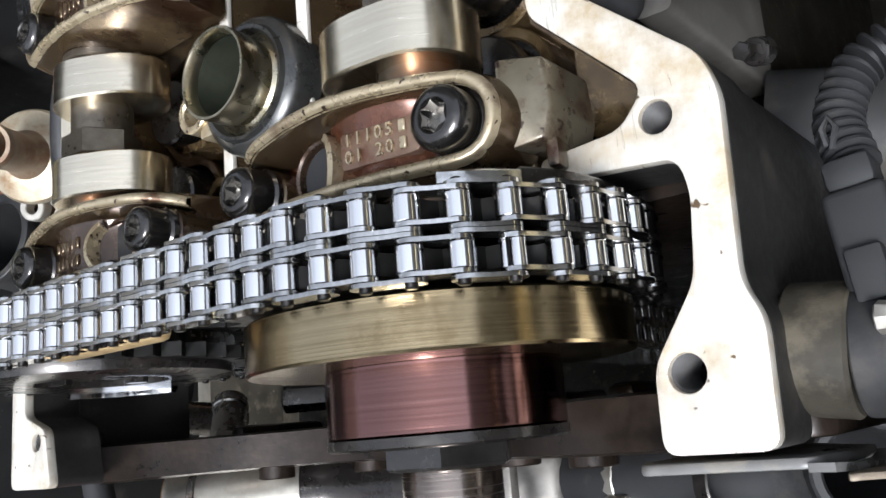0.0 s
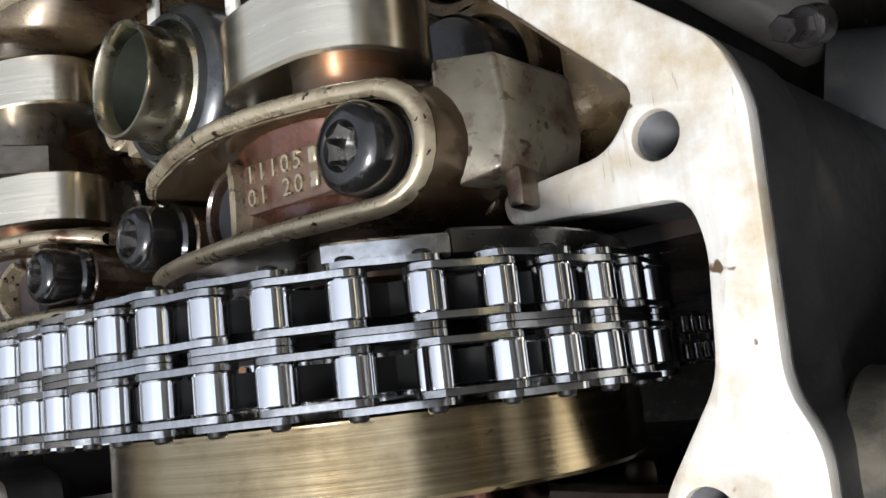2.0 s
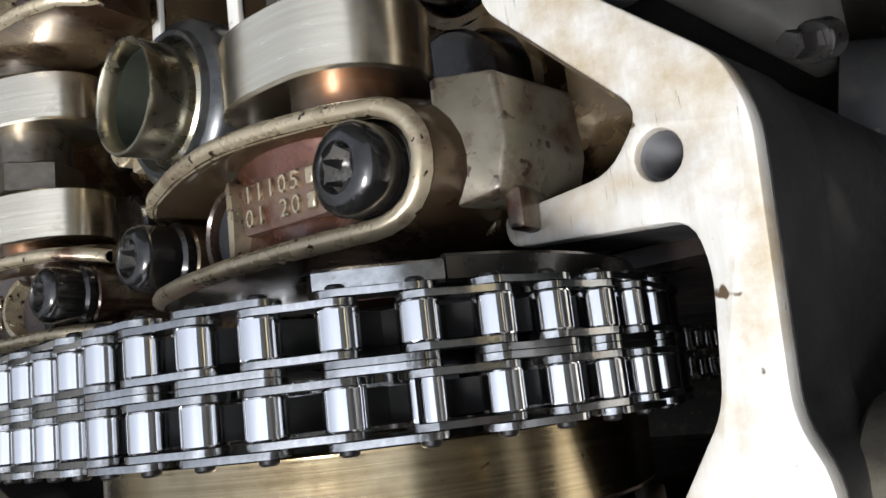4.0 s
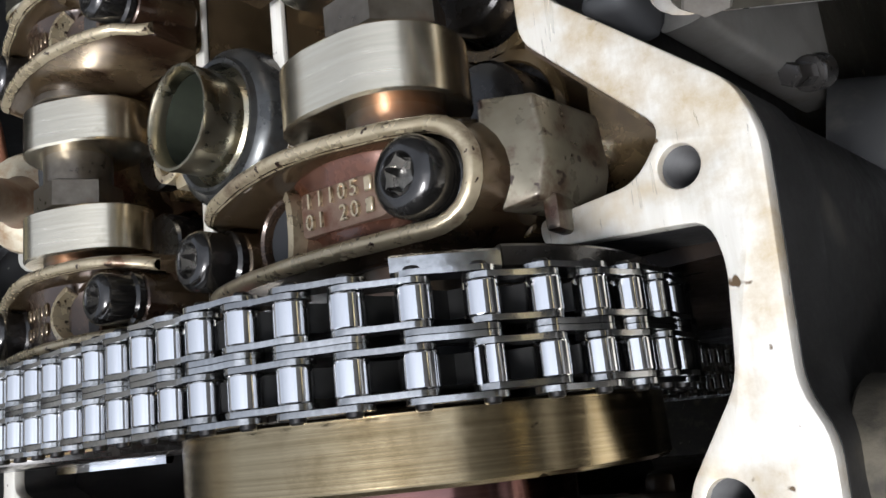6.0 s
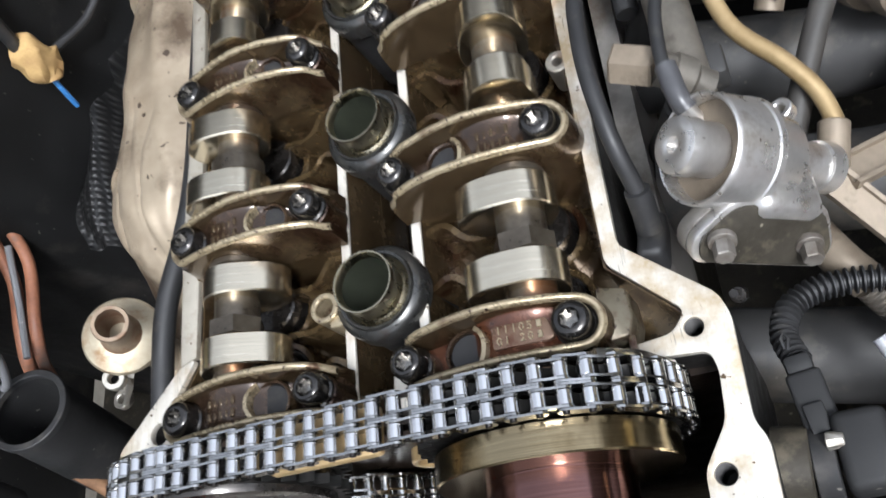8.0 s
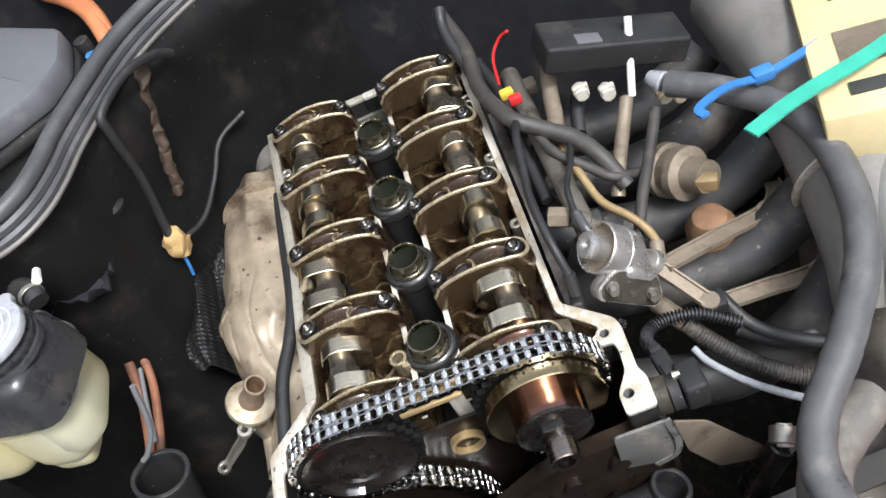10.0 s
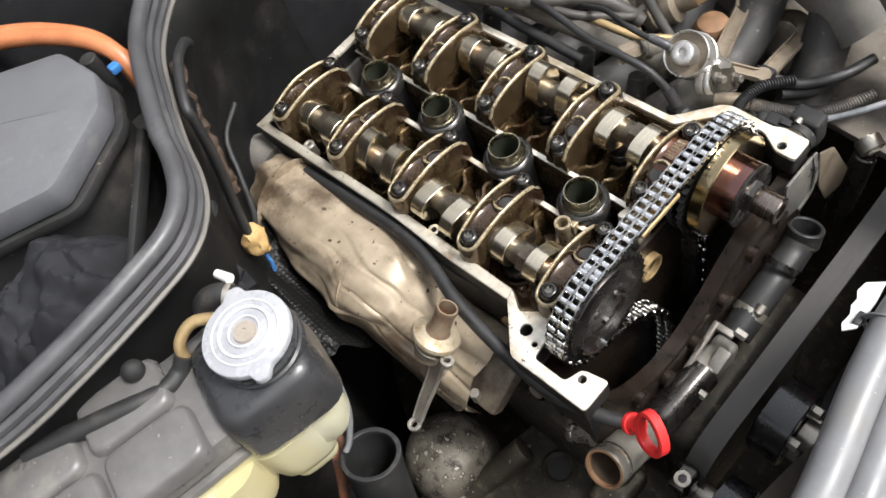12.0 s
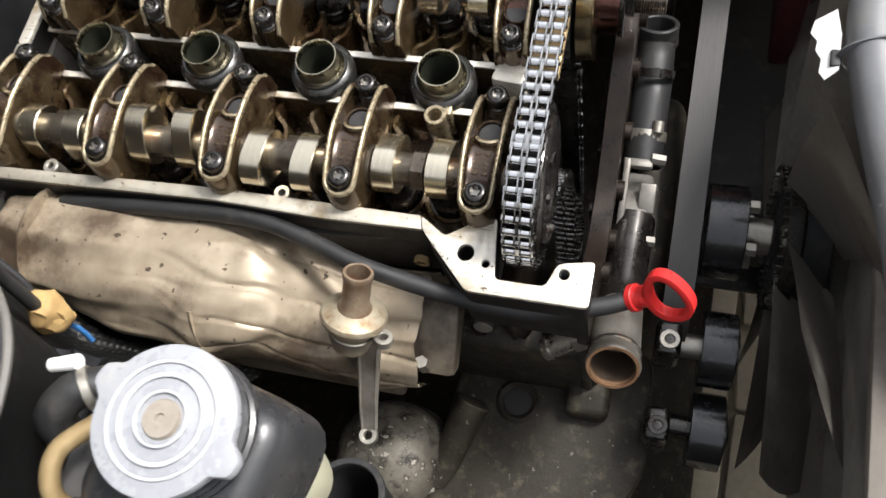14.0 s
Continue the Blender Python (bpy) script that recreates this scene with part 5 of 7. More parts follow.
lip_bm, lip_rows = bmesh.new(), []
for i in range(33):
    x = -0.34 + 0.37 * i / 32
    row = []
    for j in range(13):
        k = j / 12
        p = Vector((x, -0.326 - 0.060 * k ** 0.8, -0.24 + 0.170 * k + 0.012 * math.sin(x * 26)))
        row.append(lip_bm.verts.new(p + noise.noise_vector(p * 18) * 0.008))
    lip_rows.append(row)
for a, b in zip(lip_rows, lip_rows[1:]):
    for j in range(12):
        lip_bm.faces.new((a[j], a[j + 1], b[j + 1], b[j]))
bmesh.ops.solidify(lip_bm, geom=lip_bm.faces[:], thickness=0.004)
part("inner_lip", lip_bm, FANMAT, shroud, "dusty sloping inner lip of the shroud", 60)
# white slab stands in for sunlit, overexposed ground in front of the bay
bonnet = thing("front_body_panel", "white slab standing in for the overexposed ground ahead of the bay", "car body panel")
fp = [(-0.55, -0.66), (-0.30, -0.545), (-0.20, -0.440), (-0.106, -0.346), (-0.016, -0.322), (0.05, -0.316), (0.125, -0.332), (0.20, -0.365), (0.27, -0.36), (0.62, -0.36), (0.62, -1.05), (-0.70, -1.05)]
part("panel", slab(fp, -0.030, -0.008, bevel=0.004), WHITE, bonnet)
part("rolled_edge", tube([(x, y, -0.012) for x, y in fp[:10]], 0.0065, 12), WHITE, bonnet)

coil = thing("hose_coil", "thick grey rubber hoses bundled with cable ties", "hose")
base_line = [(-0.46, -0.395, 0.010), (-0.30, -0.345, 0.022), (-0.19, -0.322, 0.030), (-0.106, -0.308, 0.034), (-0.016, -0.289, 0.038), (0.05, -0.283, 0.040), (0.125, -0.300, 0.038), (0.20, -0.345, 0.034), (0.27, -0.42, 0.030), (0.31, -0.52, 0.022)]
for k, (dy, dz, r) in enumerate(((0.0, 0.0, 0.0148), (-0.025, -0.013, 0.0140))):
    pts = [(x * (1 - 0.02 * k), y + dy * (1 if abs(x) < 0.2 else 1.12), z + dz) for x, y, z in base_line]
    part("hose", tube(pts, r, 20, 10), HOSEGREY, coil)
for x, y, z in ((0.020, -0.299, 0.030), (0.088, -0.305, 0.031)):
    loop = []
    turn = Euler((0, 0, radians(10 if x < 0.05 else -25)))
    for i in range(30):
        a = 2 * math.pi * i / 30
        v = Vector((0, 0.0345 * math.cos(a), 0.0235 * math.sin(a) + 0.006 * math.cos(a)))
        v.rotate(turn)
        loop.append(Vector((x, y, z)) + v)
    part("cable_tie", sweep(loop + loop[:1], [(-0.0022, -0.0007), (0.0022, -0.0007), (0.0022, 0.0007), (-0.0022, 0.0007)], up=(1, 0, 0), cap=False), HOSEGREY, coil)
part("tie_head", box((0.012, 0.006, 0.006), Matrix.Translation((0.012, -0.2630, 0.036)), 0.001), RUBBER, coil)
foil = [(-0.004, 0.0), (0.004, 0.005), (0.018, 0.003), (0.030, 0.008), (0.040, 0.005), (0.052, 0.010), (0.064, 0.006), (0.068, -0.012), (0.040, -0.016), (0.004, -0.012)]
part("torn_label", wobble(slab([(x * 0.7, y * 0.7) for x, y in foil], -0.0006, 0.0006, m=Matrix.Translation((0.0, -0.258, 0.034)) @ Euler((radians(-28), 0, radians(4))).to_matrix().to_4x4()), 0.002, 60), WHITE, coil, "torn white wrapping under the ties")


writing("EPDM/EPDM  CAR COOLING", 0.0090, 0.0003, PRINT, Matrix.Translation((-0.165, -0.3235, 0.0455)) @ Matrix.Rotation(radians(9.5), 4, 'Z') @ Matrix.Rotation(radians(22), 4, 'X'), "print", coil)

# ---- intake side ----
reg = thing("pressure_regulator", "silver cast fuel pressure regulator on a bolted flange", "regulator")
REGMETAL = material("dusty_bright_cast_metal", (0.70, 0.685, 0.66), (0.50, 0.48, 0.45), 0.33, 0.82, 46, 0.20, stain=(0.34, 0.29, 0.24), stain_at=0.62, stain_scale=34, specks=((0.16, 0.13, 0.10), 0.72, 240))
ra, rb = Vector((0.1613, 0.0011, 0.0356)), Vector((0.2185, 0.0055, -0.0360))
rm, rn = frame_to(ra, rb)
part("dome", lathe(bmesh.new(), rm, [(0, 0.003), (0.0032, 0.003), (0.0034, 0.0004), (0.0040, 0.0), (0.0092, 0.0), (0.0112, 0.0012), (0.0118, 0.0032), (0.0118, 0.0090), (0.0112, 0.0098), (0.0112, 0.024), (0, 0.024)], 44), REGMETAL, reg, "bright domed cap with a small centre hole")
part("cup", lathe(bmesh.new(), rm, [(0.0206, 0.0225), (0.0206, 0.0145), (0.0212, 0.0128), (0.0220, 0.0124), (0.0227, 0.0132), (0.0229, 0.0150), (0.0229, 0.0330), (0.0236, 0.0336), (0.0236, 0.0366), (0.0226, 0.0374), (0.0192, 0.0392), (0.0186, 0.0410), (0.0186, 0.0535), (0.0170, 0.0556), (0.0105, 0.0566), (0.0100, 0.0580), (0.0100, 0.0780), (0.0112, 0.0784), (0.0112, 0.0860), (0, 0.0860)], 52), REGMETAL, reg, "thin-rimmed round silver cup and barrel")
part("cup_floor", lathe(bmesh.new(), rm, [(0.0108, 0.0200), (0.0207, 0.0200), (0.0207, 0.0230), (0.0108, 0.0230)], 40, close=True), BROWNISH, reg, "dusty floor of the cup")
part("hose_nipple", rod((0.1735, 0.0165, 0.0175), (0.1690, 0.0215, 0.0265), 0.0032, seg=16), REGMETAL, reg)
fl_m = Matrix.Translation((0.1845, -0.0268, -0.0085)) @ Matrix.Rotation(radians(42), 4, 'Y') @ Matrix.Rotation(radians(58), 4, 'X')
part("flange", slab(rounded([(-0.030, -0.014), (0.030, -0.014), (0.034, -0.004), (0.022, 0.016), (-0.022, 0.016), (-0.034, -0.004)], 0.008), -0.004, 0.0015, bevel=0.001, m=fl_m), REGMETAL, reg)
part("flange_face", slab(rounded([(x * 0.92, y * 0.88) for x, y in ((-0.030, -0.014), (0.030, -0.014), (0.034, -0.004), (0.022, 0.016), (-0.022, 0.016), (-0.034, -0.004))], 0.007), 0.0016, 0.0036, bevel=0.0006, m=fl_m), IRON, reg, "dark grimy face of the flange")
part("gasket_plate", slab(rounded([(-0.030, -0.014), (0.030, -0.014), (0.034, -0.004), (0.022, 0.016), (-0.022, 0.016), (-0.034, -0.004)], 0.008), -0.0125, -0.0045, bevel=0.001, m=fl_m), GREYCAST, reg)
part("neck", box((0.034, 0.030, 0.030), Matrix.Translation((0.1880, -0.0100, -0.0085)) @ Matrix.Rotation(radians(48), 4, 'Y'), 0.006, 3), REGMETAL, reg)
for x, y, z in ((0.1684, -0.0402, 0.0143), (0.1990, -0.0385, -0.0165)):
    d = Vector((-0.03, -1.0, 0.35)).normalized()
    p = Vector((x, y, z))
    part("flange_bolt", rod(p - d * 0.006, p + d * 0.0015, 0.0042, seg=6), GREYCAST, reg)
    part("bolt_washer", rod(p - d * 0.009, p - d * 0.006, 0.0056, seg=20), GREYCAST, reg)
part("low_bolt", rod((0.1665, -0.0405, -0.032), (0.1654, -0.0423, -0.0245), 0.0024, seg=6), DARKSTEEL, reg)
part("low_washer", rod((0.1674, -0.0390, -0.0370), (0.1665, -0.0405, -0.0320), 0.0036, seg=20), DARKSTEEL, reg)
part("side_eye", ring((0.2055, 0.0285, -0.018), (0.2035, 0.0295, -0.012), 0.0055, 0.0026, 24), REGMETAL, reg)

rail = thing("fuel_rail", "dusty grey fuel rail with connectors beside the head", "fuel rail")
DUSTRAIL = material("dust_caked_rail", (0.16, 0.145, 0.12), (0.085, 0.077, 0.065), 0.6, 0.3, 50, 0.5, stain=(0.045, 0.038, 0.03), stain_at=0.56, stain_scale=26)
part("rail_tube", rod((0.166, 0.300, -0.012), (0.172, 0.022, -0.010), 0.0105, seg=24), DUSTRAIL, rail)
for k in range(4):
    y = 0.060 + 0.07 * k
    part("injector", rod((0.166, y, -0.035), (0.150, y, -0.075), 0.010, 0.012, 18), RUNNER, rail)
    part("connector", box((0.022, 0.018, 0.016), Matrix.Translation((0.178, y + 0.004, -0.018)), 0.003), BROWNISH if k % 2 else RUNNER, rail)
part("union_nut", rod((0.1435, 0.0615, 0.0150), (0.1610, 0.0530, 0.0135), 0.0098, seg=6), BROWNISH, rail, "brown hexagonal union")
part("union_body", solid([(0, 0), (0.0078, 0), (0.0078, 0.006), (0.0092, 0.007), (0.0092, 0.016), (0.0070, 0.018), (0.0070, 0.026), (0, 0.026)], (0.1610, 0.0530, 0.0135), (0.1840, 0.0430, -0.0060), 24), DUSTRAIL, rail)
tanpipe = thing("fuel_pipe", "tan coated metal fuel pipe", "pipe")
part("pipe", tube([(0.183, 0.170, -0.012), (0.186, 0.135, -0.008), (0.194, 0.085, -0.016), (0.212, 0.058, -0.022), (0.222, 0.040, -0.028), (0.224, 0.020, -0.033), (0.216, 0.004, -0.036)], 0.0042, 12), TAN, tanpipe)
part("ferrule", rod((0.224, 0.026, -0.031), (0.218, 0.006, -0.036), 0.0068, seg=16), BROWNISH, tanpipe)

for a, b, w, lab in (((0.222, 0.003, -0.038), (0.336, 0.048, -0.079), 0.008, "one"), ((0.245, -0.030, -0.076), (0.352, -0.018, -0.104), 0.0085, "two"), ((0.216, 0.002, -0.036), (0.245, -0.034, -0.062), 0.007, "three")):
    a, b = Vector(a), Vector(b)
    br = thing("support_bracket", "dusty beige pressed metal support bracket", "bracket", "intake brackets")
    ext = [a, a.lerp(b, 0.5), b, b + Vector((0.018, 0.020, -0.004)), b + Vector((0.026, 0.045, -0.020))] if lab != "three" else [a, a.lerp(b, 0.5), b]
    part("strap", sweep(spline(ext, 5), [(-w, -0.002), (w, -0.002), (w, 0.0035), (w - 0.002, 0.0035), (w - 0.002, 0.0005), (-w + 0.002, 0.0005), (-w + 0.002, 0.0035), (-w, 0.0035)]), BROWNISH, br)
    part("bolt_pad", rod(b + Vector((0, 0, -0.004)), b + Vector((0, 0, 0.005)), 0.009, seg=18), BROWNISH, br)
clampb = thing("cable_clip", "black plastic cable clip on a bracket", "clip")
part("body", box((0.022, 0.018, 0.014), Matrix.Translation((0.248, -0.034, -0.066)), 0.003), PLASTIC, clampb)

manifold = thing("intake_manifold", "dark dusty intake manifold with curved runners", "intake manifold")
for k in range(5):
    y = -0.050 + 0.080 * k
    dz = -0.055 if k == 0 else 0.0
    part("runner", tube([(0.135, y + 0.02, -0.090 + dz), (0.190, y + 0.01, -0.105 + dz), (0.255, y, -0.112 + dz), (0.320, y, -0.100 + dz * 0.6), (0.375, y + 0.01, -0.070)], 0.026, 20), RUNNER, manifold)
PLENUM = material("dusty_grey_plenum", (0.22, 0.21, 0.195), (0.14, 0.132, 0.12), 0.5, 0.0, 24, 0.2, stain=(0.22, 0.20, 0.17), stain_at=0.62, stain_scale=12)
part("plenum", wobble(tube([(0.425, 0.30, -0.035), (0.420, 0.16, -0.028), (0.408, 0.04, -0.034), (0.395, -0.04, -0.055), (0.385, -0.085, -0.085)], 0.050, 28), 0.002, 12), PLENUM, manifold)
part("plenum_band", sweep([Vector((0.406 - 0.0515 * math.sin(a), 0.020 - 0.008 * math.cos(a), -0.035 + 0.0515 * math.cos(a))) for a in [radians(-20 + 5 * i) for i in range(27)]], [(-0.007, -0.001), (0.007, -0.001), (0.007, 0.001), (-0.007, 0.001)], up=(0, 1, 0)), MACHINED, manifold, "pale metal strap")
part("flange_wall", slab(rounded([(0.128, -0.01), (0.140, -0.01), (0.140, 0.34), (0.128, 0.34)], 0.003), -0.15, -0.055), GREYCAST, manifold)
throttle = thing("throttle_actuator", "brown dusty actuator with a round connector", "actuator")
tm, tn = frame_to((0.268, 0.130, -0.062), (0.297, 0.080, -0.040))
part("barrel", lathe(bmesh.new(), tm, [(0, 0), (0.026, 0), (0.028, 0.003), (0.028, 0.012), (0.024, 0.014), (0.024, 0.024), (0.027, 0.026), (0.027, 0.036), (0.018, 0.040), (0.016, tn), (0, tn)], 36), BROWNISH, throttle)
part("connector", box((0.022, 0.014, 0.016), Matrix.Translation((0.293, 0.076, -0.040)) @ Matrix.Rotation(radians(-25), 4, 'Z'), 0.003), TAN, throttle)
part("rust_patch", lathe(bmesh.new(), Matrix.Translation((0.283, 0.052, -0.070)), [(0, 0.016), (0.016, 0.010), (0.024, -0.004), (0.024, -0.02), (0, -0.02)], 24), RUST, throttle)

cam_sensor = thing("cam_sensor", "black oily round sensor with a pale screw beside the rail", "sensor")
part("boss", rod((0.162, -0.112, -0.038), (0.177, -0.114, -0.038), 0.0155, seg=32), IRON, cam_sensor)
part("collar", rod((0.177, -0.114, -0.038), (0.186, -0.1145, -0.038), 0.0150, seg=32), PLASTIC, cam_sensor)
part("body", box((0.020, 0.030, 0.034), Matrix.Translation((0.197, -0.113, -0.038)), 0.004, 3), PLASTIC, cam_sensor)
part("screw", rod((0.184, -0.1085, -0.0235), (0.1905, -0.1090, -0.0225), 0.0036, 0.0030, 8), ZINC, cam_sensor, "pale screw head")
plugc = thing("cable_plug", "dark plastic plug on a corrugated conduit", "connector")
pm = Matrix.Translation((0.1835, -0.0905, -0.036)) @ Matrix.Rotation(radians(6), 4, 'Z')
part("shell", box((0.014, 0.024, 0.014), pm, 0.002, 3), PLASTIC, plugc)
part("latch", box((0.008, 0.012, 0.004), pm @ Matrix.Translation((-0.001, -0.008, 0.008)), 0.001), PLASTIC, plugc)
part("collar", box((0.011, 0.008, 0.011), pm @ Matrix.Translation((0, 0.0155, 0)), 0.002), PLASTIC, plugc)
part("conduit", ribbed([(0.1820, -0.0720, -0.040), (0.1795, -0.058, -0.046), (0.1865, -0.044, -0.052), (0.205, -0.038, -0.056), (0.232, -0.042, -0.060), (0.262, -0.060, -0.070)], 0.0049), RUBBER, plugc)
part("tie", sweep([Vector((0.1785, -0.0680, -0.0325)), Vector((0.1780, -0.0640, -0.0320)), Vector((0.1795, -0.0610, -0.0335)), Vector((0.1810, -0.0640, -0.0320)), Vector((0.1795, -0.0690, -0.0320))], disc_section(0.0008, 6)), RUBBER, plugc)

guard = thing("guard_plate", "smoky grey guard plate with a beige flange by the timing case", "engine cover")
SMOKY = material("smoky_grey_plastic", (0.17, 0.165, 0.155), (0.095, 0.093, 0.088), 0.36, 0.0, 30, 0.2, stain=(0.27, 0.24, 0.19), stain_at=0.62, stain_scale=24)
upright = Matrix.Rotation(radians(90), 4, 'X')
part("plate", wobble(slab(rounded([(0.122, -0.030), (0.1655, -0.030), (0.1700, -0.062), (0.1660, -0.088), (0.1480, -0.098), (0.122, -0.086)], 0.005), 0.1365, 0.1392, bevel=0.0008, m=upright), 0.0022, 40), SMOKY, guard)
part("bent_edge", sweep(spline([(0.1662, -0.1385, -0.030), (0.1705, -0.1405, -0.062), (0.1662, -0.1400, -0.089), (0.1480, -0.1395, -0.099)], 6), [(-0.0030, -0.0010), (0.0030, -0.0010), (0.0030, 0.0010), (-0.0030, 0.0010)], up=(0, 1, 0)), SMOKY, guard)
part("metal_flange", wobble(slab(rounded([(0.170, -0.030), (0.196, -0.050), (0.244, -0.148), (0.238, -0.158), (0.198, -0.142), (0.176, -0.090)], 0.004), 0.1405, 0.1422, bevel=0.0005, m=upright), 0.0015, 40), BROWNISH, guard, "beige dusty metal flange")
strut = thing("tensioner_strut", "dark strut with a bright bolt eye", "strut")
part("tube", rod((0.222, -0.146, -0.205), (0.252, -0.151, -0.120), 0.014, 0.012, 20), DARKSTEEL, strut)
part("eye", ring((0.250, -0.158, -0.106), (0.256, -0.146, -0.101), 0.013, 0.006, 28), ZINC, strut)
part("eye_bolt", rod((0.249, -0.160, -0.107), (0.256, -0.144, -0.099), 0.0065, seg=14), MACHINED, strut)

white_tube = thing("washer_pipe", "pale thin plastic pipe", "pipe")
part("pipe", tube([(0.217, -0.058, -0.084), (0.224, -0.074, -0.088), (0.245, -0.105, -0.086), (0.270, -0.134, -0.078), (0.296, -0.158, -0.070)], 0.0034, 10), CAPWHITE, white_tube)
flex = thing("flexible_conduit", "dusty grey corrugated conduit", "conduit")
part("conduit", ribbed([(0.220, -0.034, -0.078), (0.232, -0.048, -0.092), (0.258, -0.072, -0.112), (0.292, -0.096, -0.126), (0.330, -0.115, -0.128)], 0.0080, 0.0005, 0.0032), CABLE, flex)
part("bend", tube([(0.205, -0.006, -0.075), (0.212, -0.022, -0.074), (0.220, -0.034, -0.078)], 0.0092, 14), BROWNISH, flex)


def cable(points, r, label, mat=CABLE, name="cable", n=10):
    ob = thing(name, label, "cable", "engine bay cables")
    part("sheath", tube(points, r, n), mat, ob)
    return ob


cable([(0.120, 0.40, 0.03), (0.132, 0.33, 0.020), (0.130, 0.265, 0.020), (0.138, 0.215, 0.026), (0.150, 0.185, 0.026), (0.172, 0.172, 0.014), (0.196, 0.154, 0.004), (0.212, 0.128, -0.006), (0.225, 0.10, -0.03)], 0.0085, "dusty cloth-wrapped wiring harness beside the head")
cable([(0.212, 0.27, 0.03), (0.196, 0.225, 0.012), (0.188, 0.185, 0.006), (0.180, 0.165, 0.010)], 0.0085, "brown rubber breather hose joining the harness", BROWNISH)
boot_cable = cable([(0.152, 0.186, 0.026), (0.146, 0.160, 0.034), (0.1425, 0.140, 0.035), (0.1370, 0.100, 0.031), (0.1345, 0.080, 0.031), (0.1342, 0.050, 0.031), (0.1368, 0.020, 0.022), (0.1400, 0.002, 0.002), (0.1395, -0.006, -0.010)], 0.0040, "black cable arching over the gasket rail to a rubber boot", RUBBER)
part("boot", wobble(box((0.013, 0.026, 0.016), Matrix.Translation((0.1385, -0.0110, -0.0220)) @ Euler((radians(-20), 0, radians(-8))).to_matrix().to_4x4(), 0.004, 3), 0.001, 90), RUBBER, boot_cable, "dusty black rubber boot")
part("boot_neck", tube([(0.1400, 0.003, 0.004), (0.1398, -0.003, -0.006), (0.1390, -0.008, -0.014)], 0.0058, 14), RUBBER, boot_cable)
vac = cable([(0.190, 0.150, 0.000), (0.182, 0.110, 0.020), (0.1690, 0.075, 0.0300), (0.1655, 0.052, 0.0310), (0.1655, 0.036, 0.0305), (0.1675, 0.026, 0.0285)], 0.0030, "thin black vacuum hose to the pressure regulator", RUBBER, "vacuum_hose")
part("rubber_end", tube([(0.1660, 0.040, 0.0308), (0.1675, 0.026, 0.0285), (0.1695, 0.0205, 0.0250)], 0.0046, 14), SEALRUB, vac, "grey rubber end sleeve")
cable([(0.160, 0.205, 0.012), (0.172, 0.150, 0.004), (0.200, 0.120, -0.010), (0.215, 0.105, -0.016), (0.240, 0.110, -0.030)], 0.0050, "dusty thin wiring loom", CABLE)
cable([(0.140, 0.34, -0.01), (0.150, 0.27, -0.015), (0.148, 0.20, -0.02), (0.150, 0.12, -0.03)], 0.006, "black wiring loom below the rail", RUBBER)
cable([(0.223, 0.225, -0.005), (0.214, 0.205, -0.012), (0.206, 0.180, -0.020)], 0.0075, "black rubber injector lead of the intake", RUBBER)
cable([(0.262, 0.190, -0.010), (0.245, 0.160, -0.020), (0.226, 0.122, -0.024), (0.214, 0.10, -0.040)], 0.0072, "brown rubber injector lead", BROWNISH)
cable([(0.282, 0.165, -0.015), (0.262, 0.130, -0.022), (0.230, 0.075, -0.030), (0.206, 0.028, -0.042)], 0.0058, "grey rubber injector lead", CABLE)
cable([(0.255, -0.020, -0.070), (0.275, -0.055, -0.092), (0.315, -0.085, -0.100), (0.35, -0.10, -0.10)], 0.0060, "black cable below the intake runners", RUBBER)
cable([(0.262, -0.045, -0.100), (0.300, -0.068, -0.115), (0.350, -0.060, -0.118)], 0.0075, "black cable below the intake runners", RUBBER)
cable([(0.122, 0.385, 0.045), (0.118, 0.36, 0.030), (0.128, 0.30, 0.012), (0.134, 0.24, 0.004)], 0.0070, "black cable at the back of the head", RUBBER)
cable([(0.150, 0.235, 0.034), (0.154, 0.245, 0.060), (0.166, 0.250, 0.075), (0.176, 0.243, 0.085)], 0.0016, "thin red wire by the relay rail", RED)
clipy = thing("fuse_clip", "small yellow and red plastic wire clips", "clip")
part("yellow_clip", box((0.014, 0.009, 0.010), Matrix.Translation((0.1535, 0.2235, 0.0290)), 0.002), YELLOW, clipy)
part("red_clip", box((0.013, 0.009, 0.010), Matrix.Translation((0.1590, 0.2120, 0.0275)), 0.002), RED, clipy)
cable([(0.140, 0.215, 0.010), (0.152, 0.205, 0.012)], 0.0016, "thin green and yellow wire", YELLOW)

relay = thing("relay_box", "black plastic relay rail with bright terminals", "relay box")
part("case", box((0.150, 0.050, 0.030), Matrix.Translation((0.268, 0.232, 0.030)) @ Matrix.Rotation(radians(22), 4, 'Y'), 0.004, 3), PLASTIC, relay)
for x, z, yy in ((0.222, 0.010, 0.205), (0.247, -0.002, 0.203), (0.300, -0.030, 0.196), (0.315, -0.035, 0.194)):
    part("terminal", join(rod((x, yy + 0.006, z), (x, yy - 0.010, z + 0.002), 0.0075, seg=8), box((0.016, 0.006, 0.010), Matrix.Translation((x, yy - 0.004, z + 0.006)), 0.001)), MACHINED, relay, "bright metal terminal")
part("grey_pad", box((0.026, 0.016, 0.004), Matrix.Translation((0.245, 0.220, 0.055)) @ Matrix.Rotation(radians(22), 4, 'Y'), 0.001), GREYPLASTIC, relay)
stick = thing("wiper_stick", "white slim plastic stick leaning on the relay rail", "stick")
